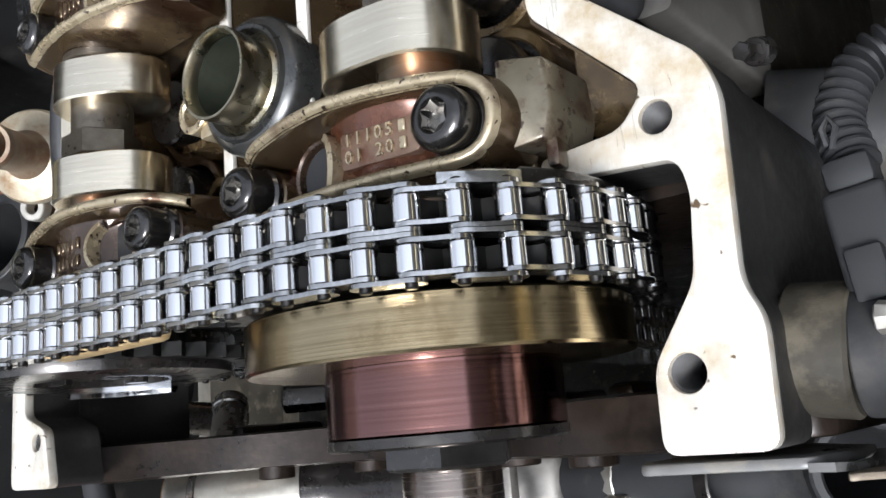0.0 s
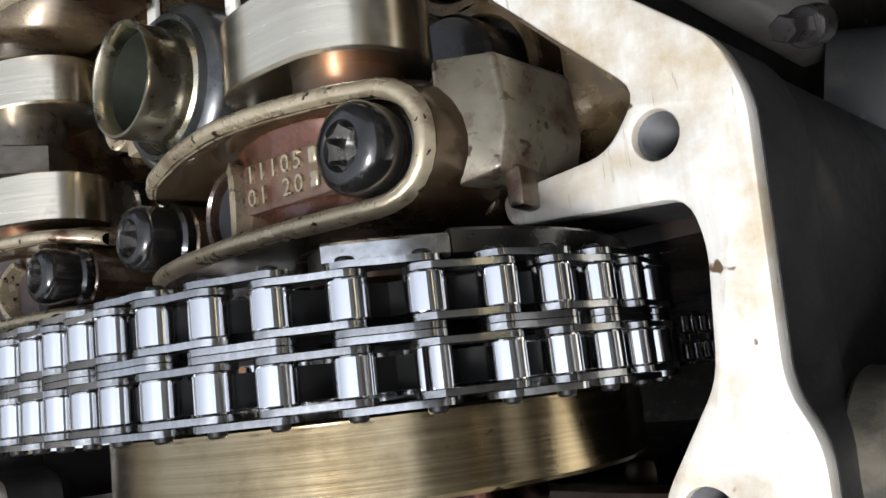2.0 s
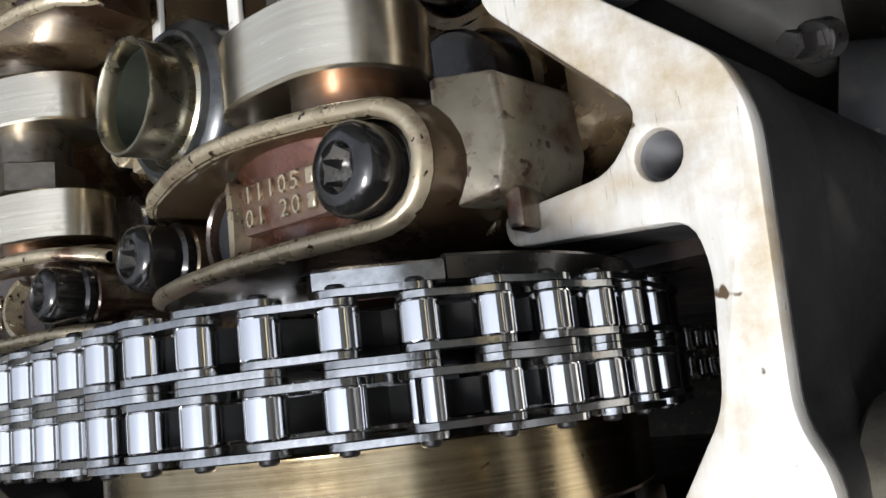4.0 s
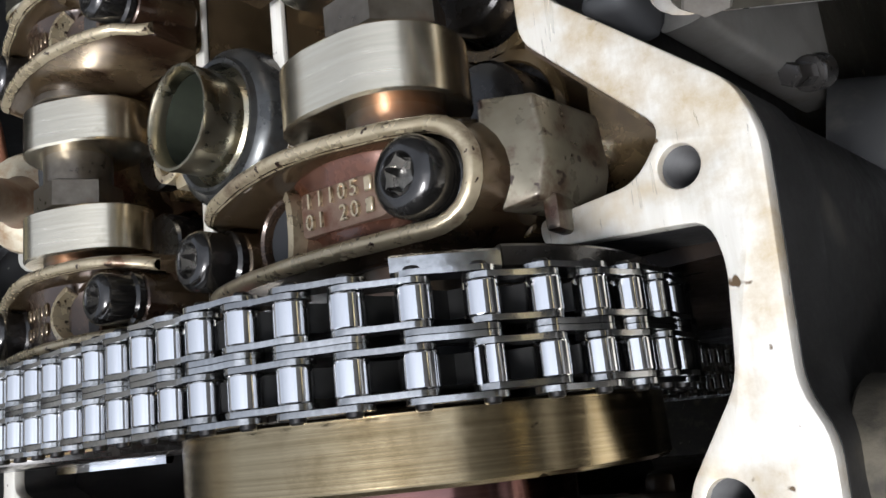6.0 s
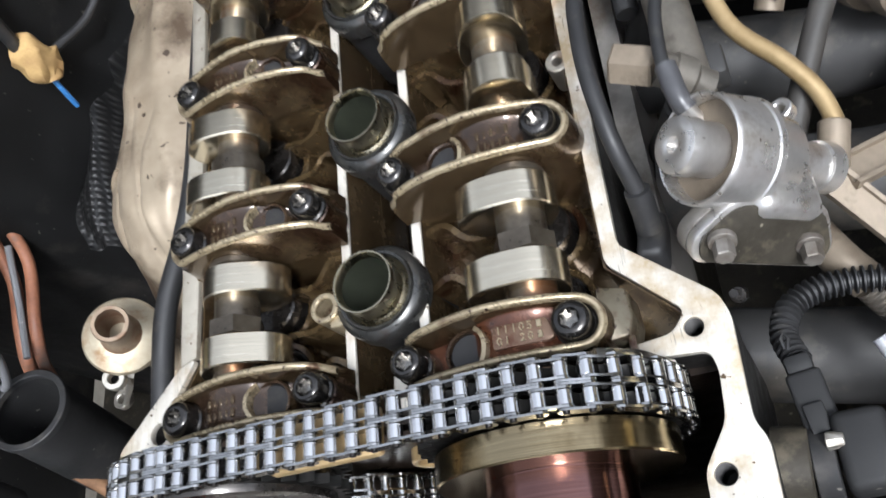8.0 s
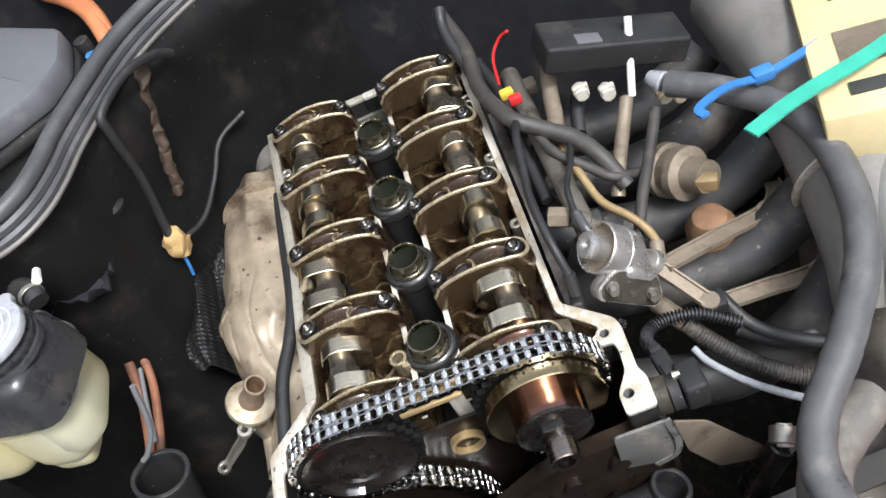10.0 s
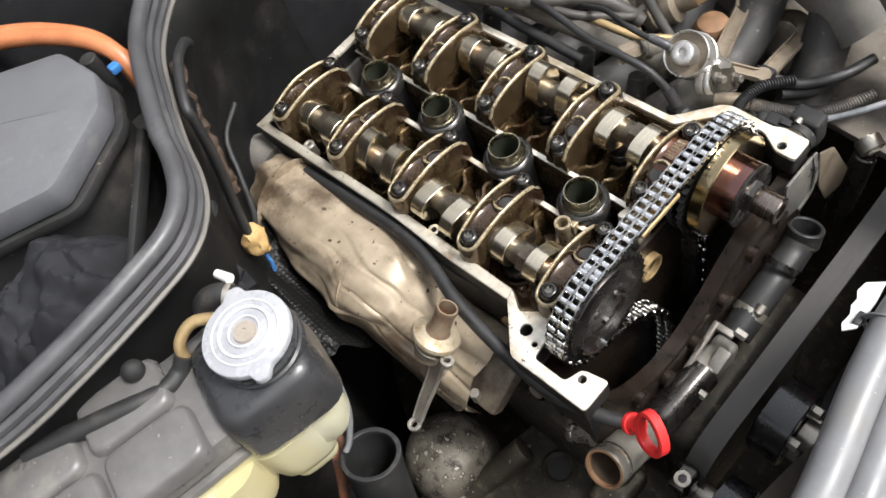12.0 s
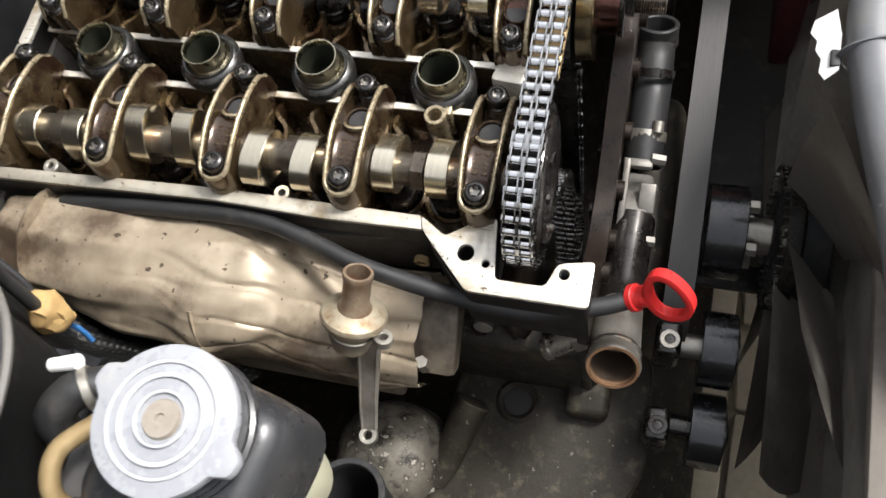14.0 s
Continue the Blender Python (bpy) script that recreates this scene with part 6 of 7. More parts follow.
part("rod", rod((0.290, 0.232, 0.052), (0.268, 0.190, -0.010), 0.0040, seg=10), WHITE, stick)

bighose = thing("breather_hose", "thick black hose wrapped with fabric tape", "hose")
arc = [(0.300, 0.165, 0.010), (0.334, 0.126, 0.016), (0.373, 0.064, 0.018), (0.376, -0.008, 0.016), (0.353, -0.082, 0.012), (0.308, -0.143, 0.006), (0.264, -0.188, 0.002), (0.245, -0.222, 0.0), (0.244, -0.254, -0.002), (0.256, -0.278, -0.005), (0.285, -0.300, -0.010)]
part("hose", tube(arc, 0.0130, 20, 10), TAPE, bighose)
tape_line = spline(arc, 12)
for i in range(34, 92, 4):
    if i + 3 < len(tape_line):
        part("tape_wrap", sweep(tape_line[i:i + 4], disc_section(0.01325 + 0.00012 * (i % 3), 20), cap=False), TAPE, bighose)
part("end_plug", rod((0.296, 0.170, 0.010), (0.286, 0.184, 0.012), 0.011, 0.007, 16), CAPWHITE, bighose)
part("fitting", solid([(0.0155, 0), (0.0185, 0), (0.0195, 0.003), (0.0195, 0.010), (0.0175, 0.012), (0.0175, 0.020), (0.0205, 0.022), (0.0205, 0.040), (0.0155, 0.040)], (0.248, -0.266, -0.003), (0.282, -0.298, -0.009), 36), SILVER, bighose, "pale metal pipe fitting")
duct = thing("air_duct", "thick dusty grey rubber duct in front of the intake", "duct")
part("tube", wobble(tube([(0.315, -0.165, -0.062), (0.275, -0.192, -0.052), (0.250, -0.220, -0.046), (0.241, -0.258, -0.044), (0.240, -0.300, -0.046), (0.247, -0.345, -0.052)], 0.019, 20), 0.0012, 40), material("dusty_duct_rubber", (0.15, 0.14, 0.125), (0.10, 0.093, 0.082), 0.55, 0.0, 40, 0.3, stain=(0.22, 0.20, 0.17), stain_at=0.62, stain_scale=18), duct)
part("band", ring((0.2445, -0.236, -0.0450), (0.2425, -0.246, -0.0445), 0.0205, 0.0185, 32), DARKSTEEL, duct)
strapg = thing("strap", "pale green woven strap tied over the hose", "strap")
part("band", sweep(spline([(0.311, 0.008, 0.078), (0.345, 0.022, 0.076), (0.380, 0.036, 0.070), (0.44, 0.052, 0.066), (0.52, 0.08, 0.066)], 6), [(-0.007, -0.0012), (0.007, -0.0012), (0.007, 0.0012), (-0.007, 0.0012)]), GREEN, strapg)
strapb = thing("strap", "light blue plastic strap tied over the hose", "strap")
part("band", sweep(spline([(0.291, 0.046, 0.075), (0.291, 0.060, 0.072), (0.325, 0.086, 0.056), (0.366, 0.098, 0.040), (0.43, 0.112, 0.040)], 6), [(-0.004, -0.0012), (0.004, -0.0012), (0.004, 0.0012), (-0.004, 0.0012)]), BLUE, strapb)
part("buckle", box((0.020, 0.014, 0.012), Matrix.Translation((0.362, 0.098, 0.042)), 0.003), BLUE, strapb)

# ---- left side of the bay: tank, partition, box ----
tank = thing("expansion_tank", "coolant expansion tank, dusty dark top over a yellowed lower half", "coolant tank")
foot = [(-0.272, 0.070), (-0.270, -0.004), (-0.292, -0.024), (-0.347, -0.002), (-0.430, 0.012), (-0.545, 0.030), (-0.545, 0.135), (-0.430, 0.118), (-0.345, 0.096), (-0.300, 0.092)]
grow = lambda k: [(-0.40 + (x + 0.40) * k, 0.05 + (y - 0.05) * k) for x, y in foot]
part("upper_half", slab(rounded(grow(0.97), 0.016), 0.112, 0.142, bevel=0.010), TANKTOP, tank, "dusty grey-black moulded top")
part("seam", slab(rounded(grow(1.012), 0.018), 0.1035, 0.1115, bevel=0.002), TANKTOP, tank)
part("lower_half", slab(rounded(grow(0.935), 0.018), 0.044, 0.1030, bevel=0.010), TANKLOW, tank, "yellowed translucent plastic")


def pillow(cx, cy, sx, sy, z0, z1, rot=0.0, n=48, square=5.0, steps=((1.0, 0.0), (0.995, 0.35), (0.97, 0.62), (0.92, 0.82), (0.84, 0.94), (0.70, 1.0))):
    """A rounded-square moulding that swells up from z0 to z1."""
    bm, rows = bmesh.new(), []
    for k, h in steps:
        row = []
        for i in range(n):
            a = 2 * math.pi * i / n
            c, q = math.cos(a), math.sin(a)
            r = 1.0 / (abs(c) ** square + abs(q) ** square) ** (1 / square)
            shrink = min(sx, sy) * (1 - k)
            x, y = (sx - shrink) * r * c, (sy - shrink) * r * q
            row.append(bm.verts.new((cx + x * math.cos(rot) - y * math.sin(rot), cy + x * math.sin(rot) + y * math.cos(rot), z0 + (z1 - z0) * h)))
        rows.append(row)
    for a, b in zip(rows, rows[1:]):
        for i in range(n):
            bm.faces.new((a[i], a[(i + 1) % n], b[(i + 1) % n], b[i]))
    bm.faces.new(rows[-1])
    bm.faces.new(rows[0])
    return bm


flat_top = ((1.0, 0.0), (0.98, 0.45), (0.94, 0.78), (0.88, 0.94), (0.80, 1.0))
for bx, by, sx, sy, rot in ((-0.396, 0.084, 0.036, 0.0255, -12), (-0.402, 0.031, 0.037, 0.0255, -12), (-0.472, 0.098, 0.036, 0.0255, -11), (-0.478, 0.045, 0.037, 0.0255, -11), (-0.532, 0.085, 0.016, 0.048, -10)):
    part("raised_panel", pillow(bx, by, sx, sy, 0.136, 0.1515, radians(rot), square=7.0, steps=flat_top), TANKTOP, tank, "pale dusty moulded panel")
part("boss", ring((-0.462, 0.040, 0.1510), (-0.462, 0.040, 0.1535), 0.006, 0.003, 20), TANKTOP, tank)
NECKBLACK = material("glossy_black_tank_neck", (0.036, 0.037, 0.039), (0.022, 0.022, 0.024), 0.30, 0.0, 22, 0.06, stain=(0.085, 0.08, 0.072), stain_at=0.62, stain_scale=20)
part("neck_block", pillow(-0.3095, 0.0238, 0.0442, 0.0455, 0.108, 0.161, radians(-13), square=5.0), NECKBLACK, tank, "glossy dark neck block under the filler cap")
part("neck", lathe(bmesh.new(), Matrix.Translation((-0.297, 0.0225, 0)), [(0.0345, 0.158), (0.0335, 0.1625), (0.0315, 0.1635), (0.0315, 0.166), (0.0330, 0.167), (0.0330, 0.1695), (0.0295, 0.1705), (0.0295, 0.173), (0.0305, 0.1735), (0.0305, 0.1755), (0.0, 0.1755)], 48), NECKBLACK, tank, "stepped round collar")
for bx, by, sx, sy in ((-0.326, 0.034, 0.0335, 0.046), (-0.390, 0.050, 0.0420, 0.0535), (-0.468, 0.066, 0.0430, 0.0535), (-0.524, 0.078, 0.026, 0.052)):
    part("lower_lobe", pillow(bx, by, sx, sy, 0.092, 0.026, radians(-11), square=3.6), TANKLOW, tank, "yellowed lower chamber")
part("foot_lobe", pillow(-0.330, 0.012, 0.022, 0.018, 0.045, 0.014, radians(-11), square=4.0), TANKLOW, tank, "pale lower foot of the tank")
lugs = []
for i in range(96):
    a = 2 * math.pi * i / 96
    bump = lambda d, w: math.exp(-((math.atan2(math.sin(a - radians(d)), math.cos(a - radians(d)))) / w) ** 4)
    k = 1.0 + 0.20 * bump(67, 0.21) + 0.22 * bump(250, 0.19)
    lugs.append((0.0335 * math.cos(a) * k, 0.0335 * math.sin(a) * k))
fill_cap = thing("filler_cap", "pale frosted plastic filler cap with two lugs", "filler cap", at=(-0.297, 0.0225, 0.1755))
part("disc", slab(lugs, 0.0005, 0.0080, bevel=0.0018), CAPWHITE, fill_cap)
# whiter copy of the cap plastic paints the light caught by the ridges
RIDGE = material("lit_cap_ridge", (0.60, 0.605, 0.62), (0.50, 0.505, 0.52), 0.28, 0.0, 40, 0.05)
for r0, r1, h in ((0.0245, 0.0259, 0.0094), (0.0182, 0.0202, 0.0100), (0.0112, 0.0124, 0.0104)):
    part("ridge", ring((0, 0, 0.0080), (0, 0, h), r1, r0, 56, 0.0004), RIDGE, fill_cap, "raised ring painted paler for its lit edges")
part("centre", lathe(bmesh.new(), Matrix(), [(0, 0.0086), (0.0020, 0.0086), (0.0024, 0.0100), (0.0080, 0.0100), (0.0090, 0.0080), (0, 0.0080)], 32), material("stained_cap_centre", (0.34, 0.305, 0.26), (0.25, 0.215, 0.175), 0.4, 0.0, 60, 0.1, stain=(0.16, 0.10, 0.07), stain_at=0.6, stain_scale=90), fill_cap, "stained centre button")
overflow = thing("overflow_hose", "black overflow hose with a steel clamp and tan pipe end", "hose")
part("hose", tube([(-0.282, 0.076, 0.146), (-0.290, 0.090, 0.152), (-0.304, 0.098, 0.146), (-0.312, 0.092, 0.120), (-0.315, 0.08, 0.08)], 0.0095, 16), RUBBER, overflow)
part("clamp", ring((-0.285, 0.081, 0.150), (-0.288, 0.085, 0.151), 0.0112, 0.0096, 28), ZINC, overflow)
part("clamp_screw", rod((-0.276, 0.088, 0.158), (-0.280, 0.104, 0.156), 0.0042, 0.0036, 12), WHITE, overflow, "white-tipped clamp screw")
part("tan_end", tube([(-0.300, 0.062, 0.163), (-0.318, 0.078, 0.165), (-0.336, 0.078, 0.158), (-0.344, 0.070, 0.140)], 0.0048, 12), TAN, overflow)
part("side_hose", tube([(-0.340, 0.074, 0.150), (-0.352, 0.072, 0.142), (-0.372, 0.070, 0.145), (-0.41, 0.085, 0.150), (-0.47, 0.115, 0.15)], 0.0075, 12), RUBBER, overflow)

seal = thing("rubber_seal", "weathered grey rubber seal along the bay partition", "rubber seal")
path = spline([(0.015, 0.450, 0.205), (-0.066, 0.416, 0.205), (-0.128, 0.374, 0.205), (-0.176, 0.322, 0.207), (-0.208, 0.257, 0.210), (-0.230, 0.203, 0.212), (-0.242, 0.166, 0.212), (-0.258, 0.136, 0.212), (-0.284, 0.1155, 0.212), (-0.326, 0.108, 0.212), (-0.391, 0.104, 0.212), (-0.46, 0.108, 0.210), (-0.55, 0.13, 0.208), (-0.62, 0.155, 0.205)], 8)
part("bulb", sweep(path, disc_section(0.0078, 16, 1.0)), SEALRUB, seal)
part("lip", sweep([p + Vector((0, 0, -0.010)) for p in path], [(0.000, 0.004), (-0.0070, 0.0040), (-0.0092, 0.001), (-0.0090, -0.0040), (0.000, -0.0040)]), SEALRUB, seal)
part("outer_lip", sweep([p + Vector((0, 0, -0.0185)) for p in path], [(0.000, 0.003), (-0.0085, 0.0032), (-0.0108, 0.000), (-0.0104, -0.0038), (0.000, -0.0035)]), SEALRUB, seal)
part("clip_edge", sweep([p + Vector((0, 0, -0.0250)) for p in path], [(0.000, 0.0018), (-0.0110, 0.0018), (-0.0128, 0.000), (-0.0125, -0.0020), (0.000, -0.0022)]), material("tan_grey_rubber", (0.15, 0.14, 0.125), (0.10, 0.095, 0.085), 0.5, 0.0, 40, 0.2), seal)
partition = thing("bay_partition", "dusty black plastic partition of the engine bay", "panel", kind="structure")
bm = bmesh.new()
rows = []
for i, p in enumerate(path):
    d = (path[min(i + 1, len(path) - 1)] - path[max(i - 1, 0)]).normalized()
    s = d.cross(Vector((0, 0, 1))).normalized()
    col = []
    w = min(1.0, max(0.0, (p.x + 0.235) / 0.04))
    for off, front, z in ((0.0, 0.001, 0.192), (-0.014, 0.002, 0.168), (-0.018, 0.004, 0.150), (-0.012, 0.008, 0.125), (0.0, 0.014, 0.09), (0.008, 0.022, 0.05), (0.014, 0.026, -0.04), (0.016, 0.028, -0.20), (0.018, 0.030, -0.60)):
        q = p + s * (off * w + front * (1 - w))
        q.z = z
        q += noise.noise_vector(q * 14) * 0.003
        col.append(bm.verts.new(q))
    rows.append(col)
for a, b in zip(rows, rows[1:]):
    for k in range(len(a) - 1):
        bm.faces.new((a[k], a[k + 1], b[k + 1], b[k]))
bmesh.ops.solidify(bm, geom=bm.faces[:], thickness=0.004)
part("panel", bm, PLASTIC, partition)
firewall = tagged(part("wall_rear", wobble(box((1.5, 0.02, 1.4), Matrix.Translation((0.20, 0.455, -0.35)) @ Matrix.Rotation(radians(-6), 4, 'X'), 0.004), 0.004, 6), FELT), "dark padded bulkhead behind the engine", "bulkhead", kind="structure")
part("scuttle_fold", tube([(-0.17, 0.42, 0.225), (-0.08, 0.43, 0.20), (0.05, 0.44, 0.18), (0.20, 0.44, 0.16)], 0.016, 14), RUBBER, firewall)
tagged(part("wall_left", box((0.03, 2.2, 0.85), Matrix.Translation((-0.78, 0.0, -0.125)), 0.004), PLASTIC), "black inner wing of the engine bay", "inner wing", kind="structure")
DUSTWING = material("dust_caked_inner_wing", (0.20, 0.178, 0.15), (0.10, 0.088, 0.072), 0.75, 0.0, 22, 0.6, stain=(0.05, 0.044, 0.036), stain_at=0.56, stain_scale=13, specks=((0.26, 0.24, 0.20), 0.70, 140))
tagged(part("wing_shelf", wobble(slab(rounded([(0.285, -0.215), (0.33, -0.285), (0.64, -0.285), (0.64, 0.20), (0.42, 0.20), (0.36, 0.03), (0.30, -0.06)], 0.02), -0.172, -0.160, bevel=0.004), 0.003, 16), DUSTWING), "dust-caked ledge of the inner wing", "inner wing", kind="structure")
tagged(part("wall_right", box((0.03, 2.2, 0.88), Matrix.Translation((0.66, 0.0, -0.31)), 0.004), DUSTWING), "dusty inner wing of the engine bay", "inner wing", kind="structure")
tagged(part("undertray", wobble(box((1.42, 0.72, 0.02), Matrix.Translation((-0.06, 0.105, -0.58)), 0.004), 0.004, 6), IRON), "grimy undertray below the engine", "undertray", kind="structure")
rust_seam = thing("rusty_seam", "flaking rusty seam on the bay partition", "seam")
part("flake_line", wobble(tube([(-0.168, 0.300, 0.178), (-0.180, 0.288, 0.150), (-0.190, 0.278, 0.110), (-0.199, 0.270, 0.080), (-0.205, 0.262, 0.05)], 0.0062, 14, 36), 0.0048, 95), material("flaking_rust", (0.075, 0.046, 0.028), (0.03, 0.02, 0.014), 0.8, 0.0, 120, 1.0), rust_seam)
cable([(-0.142, 0.324, 0.165), (-0.150, 0.305, 0.182), (-0.172, 0.270, 0.196), (-0.196, 0.228, 0.194), (-0.200, 0.222, 0.176), (-0.208, 0.226, 0.12), (-0.220, 0.226, 0.07), (-0.228, 0.222, 0.035)], 0.0048, "black wrapped cable down to the foam clip", RUBBER)
cable([(-0.225, 0.235, 0.010), (-0.205, 0.268, 0.0), (-0.185, 0.31, 0.01), (-0.165, 0.345, 0.03), (-0.13, 0.37, 0.035)], 0.0030, "thin black cable behind the heat shield", RUBBER)
foam = thing("foam_clip", "yellow-brown crumbling foam lump on a cable", "foam")
fb = bmesh.new()
bmesh.ops.create_icosphere(fb, subdivisions=3, radius=0.016)
bmesh.ops.scale(fb, vec=(0.85, 0.8, 1.15), verts=fb.verts[:])
bmesh.ops.translate(fb, vec=(-0.228, 0.222, 0.020), verts=fb.verts[:])
part("lump", wobble(wobble(fb, 0.006, 60), 0.003, 160), CLIPMAT, foam)
part("blue_tail", tube([(-0.229, 0.217, 0.006), (-0.231, 0.213, -0.010), (-0.234, 0.212, -0.022)], 0.0020, 8), BLUE, foam)
OLDCOPPER = material("faded_orange_cable", (0.30, 0.125, 0.065), (0.17, 0.070, 0.040), 0.55, 0.0, 50, 0.2, stain=(0.08, 0.06, 0.05), stain_at=0.6, stain_scale=30)
copper = thing("copper_cable", "pair of orange-brown cables dropping behind the tank", "cable")
part("sheath", tube([(-0.318, 0.135, -0.03), (-0.320, 0.110, -0.055), (-0.318, 0.070, -0.066), (-0.326, 0.048, -0.085), (-0.350, 0.035, -0.13)], 0.0050, 12), OLDCOPPER, copper)
part("sheath", tube([(-0.305, 0.145, -0.03), (-0.306, 0.120, -0.055), (-0.305, 0.074, -0.066), (-0.315, 0.052, -0.086), (-0.340, 0.042, -0.13)], 0.0046, 12), OLDCOPPER, copper)
part("grey_core", tube([(-0.311, 0.130, -0.040), (-0.312, 0.090, -0.056), (-0.307, 0.050, -0.064)], 0.0026, 8), HOSEGREY, copper)

# woven heat mat between the partition and the exhaust
weave = bpy.data.materials.new("woven_black_mat")
weave.use_nodes = True
wt = weave.node_tree
wb = wt.nodes["Principled BSDF"]
wb.inputs["Roughness"].default_value = 0.45
wc = wt.nodes.new("ShaderNodeTexCoord")
waves = []
for axis in ('X', 'Y'):
    w = wt.nodes.new("ShaderNodeTexWave")
    w.wave_type, w.bands_direction = 'BANDS', axis
    w.inputs["Scale"].default_value, w.inputs["Distortion"].default_value = 62.0, 0.6
    wt.links.new(wc.outputs["Object"], w.inputs["Vector"])
    waves.append(w)
wm = wt.nodes.new("ShaderNodeMath")
wm.operation = 'MULTIPLY'
wt.links.new(waves[0].outputs["Fac"], wm.inputs[0])
wt.links.new(waves[1].outputs["Fac"], wm.inputs[1])
wr = wt.nodes.new("ShaderNodeValToRGB")
wr.color_ramp.elements[0].color, wr.color_ramp.elements[1].color = (0.012, 0.012, 0.012, 1), (0.036, 0.035, 0.034, 1)
wt.links.new(wm.outputs[0], wr.inputs[0])
wt.links.new(wr.outputs[0], wb.inputs["Base Color"])
wbump = wt.nodes.new("ShaderNodeBump")
wbump.inputs["Strength"].default_value, wbump.inputs["Distance"].default_value = 0.8, 0.001
wt.links.new(wm.outputs[0], wbump.inputs["Height"])
wt.links.new(wbump.outputs[0], wb.inputs["Normal"])
mat_thing = thing("heat_mat", "black woven heat mat hanging beside the exhaust", "heat mat")
left_edge = spline([(-0.186, 0.375, -0.040), (-0.198, 0.318, -0.042), (-0.205, 0.282, -0.044), (-0.240, 0.246, -0.046), (-0.254, 0.184, -0.050), (-0.268, 0.150, -0.056), (-0.262, 0.120, -0.066)], 8)
right_edge = spline([(-0.170, 0.375, -0.070), (-0.180, 0.318, -0.080), (-0.188, 0.282, -0.086), (-0.208, 0.246, -0.098), (-0.213, 0.184, -0.104), (-0.216, 0.150, -0.108), (-0.222, 0.120, -0.112)], 8)
bm = bmesh.new()
rows = []
for p, q in zip(left_edge, right_edge):
    row = []
    for j in range(15):
        u = j / 14
        v = p.lerp(q, u) + Vector((0, 0, 0.010 * math.sin(u * math.pi) + 0.006 * math.sin(u * 9 + p.y * 30)))
        row.append(bm.verts.new(v + noise.noise_vector(v * 26) * 0.005))
    rows.append(row)
for a, b in zip(rows, rows[1:]):
    for j in range(14):
        bm.faces.new((a[j], a[j + 1], b[j + 1], b[j]))
bmesh.ops.solidify(bm, geom=bm.faces[:], thickness=0.002)
part("sheet", bm, weave, mat_thing, "", 60)
splash = thing("splash_panel", "pale mud-stained panel below the coolant tank", "panel")
part("sheet", wobble(slab(rounded([(-0.62, 0.05), (-0.41, 0.005), (-0.365, -0.045), (-0.36, -0.12), (-0.62, -0.14)], 0.02), -0.075, -0.062, bevel=0.003), 0.006, 30), material("mud_stained_paint", (0.36, 0.345, 0.32), (0.24, 0.225, 0.20), 0.55, 0.0, 16, 0.3, stain=(0.06, 0.065, 0.075), stain_at=0.56, stain_scale=11), splash)
socket = thing("hose_stub", "black rubber hose stub below the tank", "hose")
part("sleeve", ring((-0.352, -0.045, -0.100), (-0.345, -0.038, -0.052), 0.017, 0.010, 28), RUBBER, socket)
cable([(-0.270, 0.050, 0.030), (-0.285, 0.038, -0.020), (-0.305, 0.030, -0.048), (-0.315, 0.028, -0.055)], 0.0030, "grey thin hose by the open canister", HOSEGREY)
canister = thing("open_canister", "black open plastic canister", "canister")
cm_, cn_ = frame_to((-0.330, 0.000, -0.170), (-0.302, 0.012, -0.065))
part("wall", lathe(bmesh.new(), cm_, [(0.0245, cn_), (0.0275, cn_), (0.0275, 0.0), (0.0, 0.0), (0.0, 0.006), (0.0245, 0.006)], 36), PLASTIC, canister)
part("rim", lathe(bmesh.new(), cm_, ring_profile(0.0292, 0.0245, cn_ - 0.004, cn_ + 0.002), 36, close=True), RUBBER, canister)
cable([(-0.330, -0.005, -0.10), (-0.315, -0.030, -0.16), (-0.300, -0.060, -0.22), (-0.28, -0.08, -0.30)], 0.006, "reddish brown cable below the canister", RUST)
for k, (x, y, z) in enumerate(((-0.37, -0.05, -0.10), (-0.40, -0.02, -0.08), (-0.345, -0.075, -0.13))):
    junk = thing("bracket_pipe", "dark pipes and brackets under the tank", "pipe")
    part("pipe", tube([(x - 0.05, y + 0.02, z - 0.02), (x, y, z), (x + 0.03, y - 0.02, z - 0.03), (x + 0.04, y - 0.03, z - 0.12)], 0.012, 14), DARKSTEEL if k else PLASTIC, junk)

boxl = thing("filter_box", "grey plastic box with a chamfered lid beside the partition", "plastic box")
lp = [(-0.52, 0.540), (-0.337, 0.437), (-0.231, 0.356), (-0.226, 0.300), (-0.245, 0.262), (-0.318, 0.224), (-0.40, 0.262), (-0.54, 0.31)]
part("lid", slab(rounded(lp, 0.008), 0.196, 0.224, bevel=0.006), GREYPLASTIC, boxl)
part("lid_rim", slab(rounded([(-0.38 + (x + 0.38) * 1.025, 0.36 + (y - 0.36) * 1.03) for x, y in lp], 0.010), 0.184, 0.1955, bevel=0.003), PLASTIC, boxl)
part("case", slab(rounded([(-0.38 + (x + 0.38) * 0.97, 0.36 + (y - 0.36) * 0.97) for x, y in lp], 0.010), 0.02, 0.1835), PLASTIC, boxl)
part("side_fin", box((0.008, 0.17, 0.016), Matrix.Translation((-0.285, 0.205, 0.165)) @ Matrix.Rotation(radians(-38), 4, 'Z'), 0.003), PLASTIC, boxl)
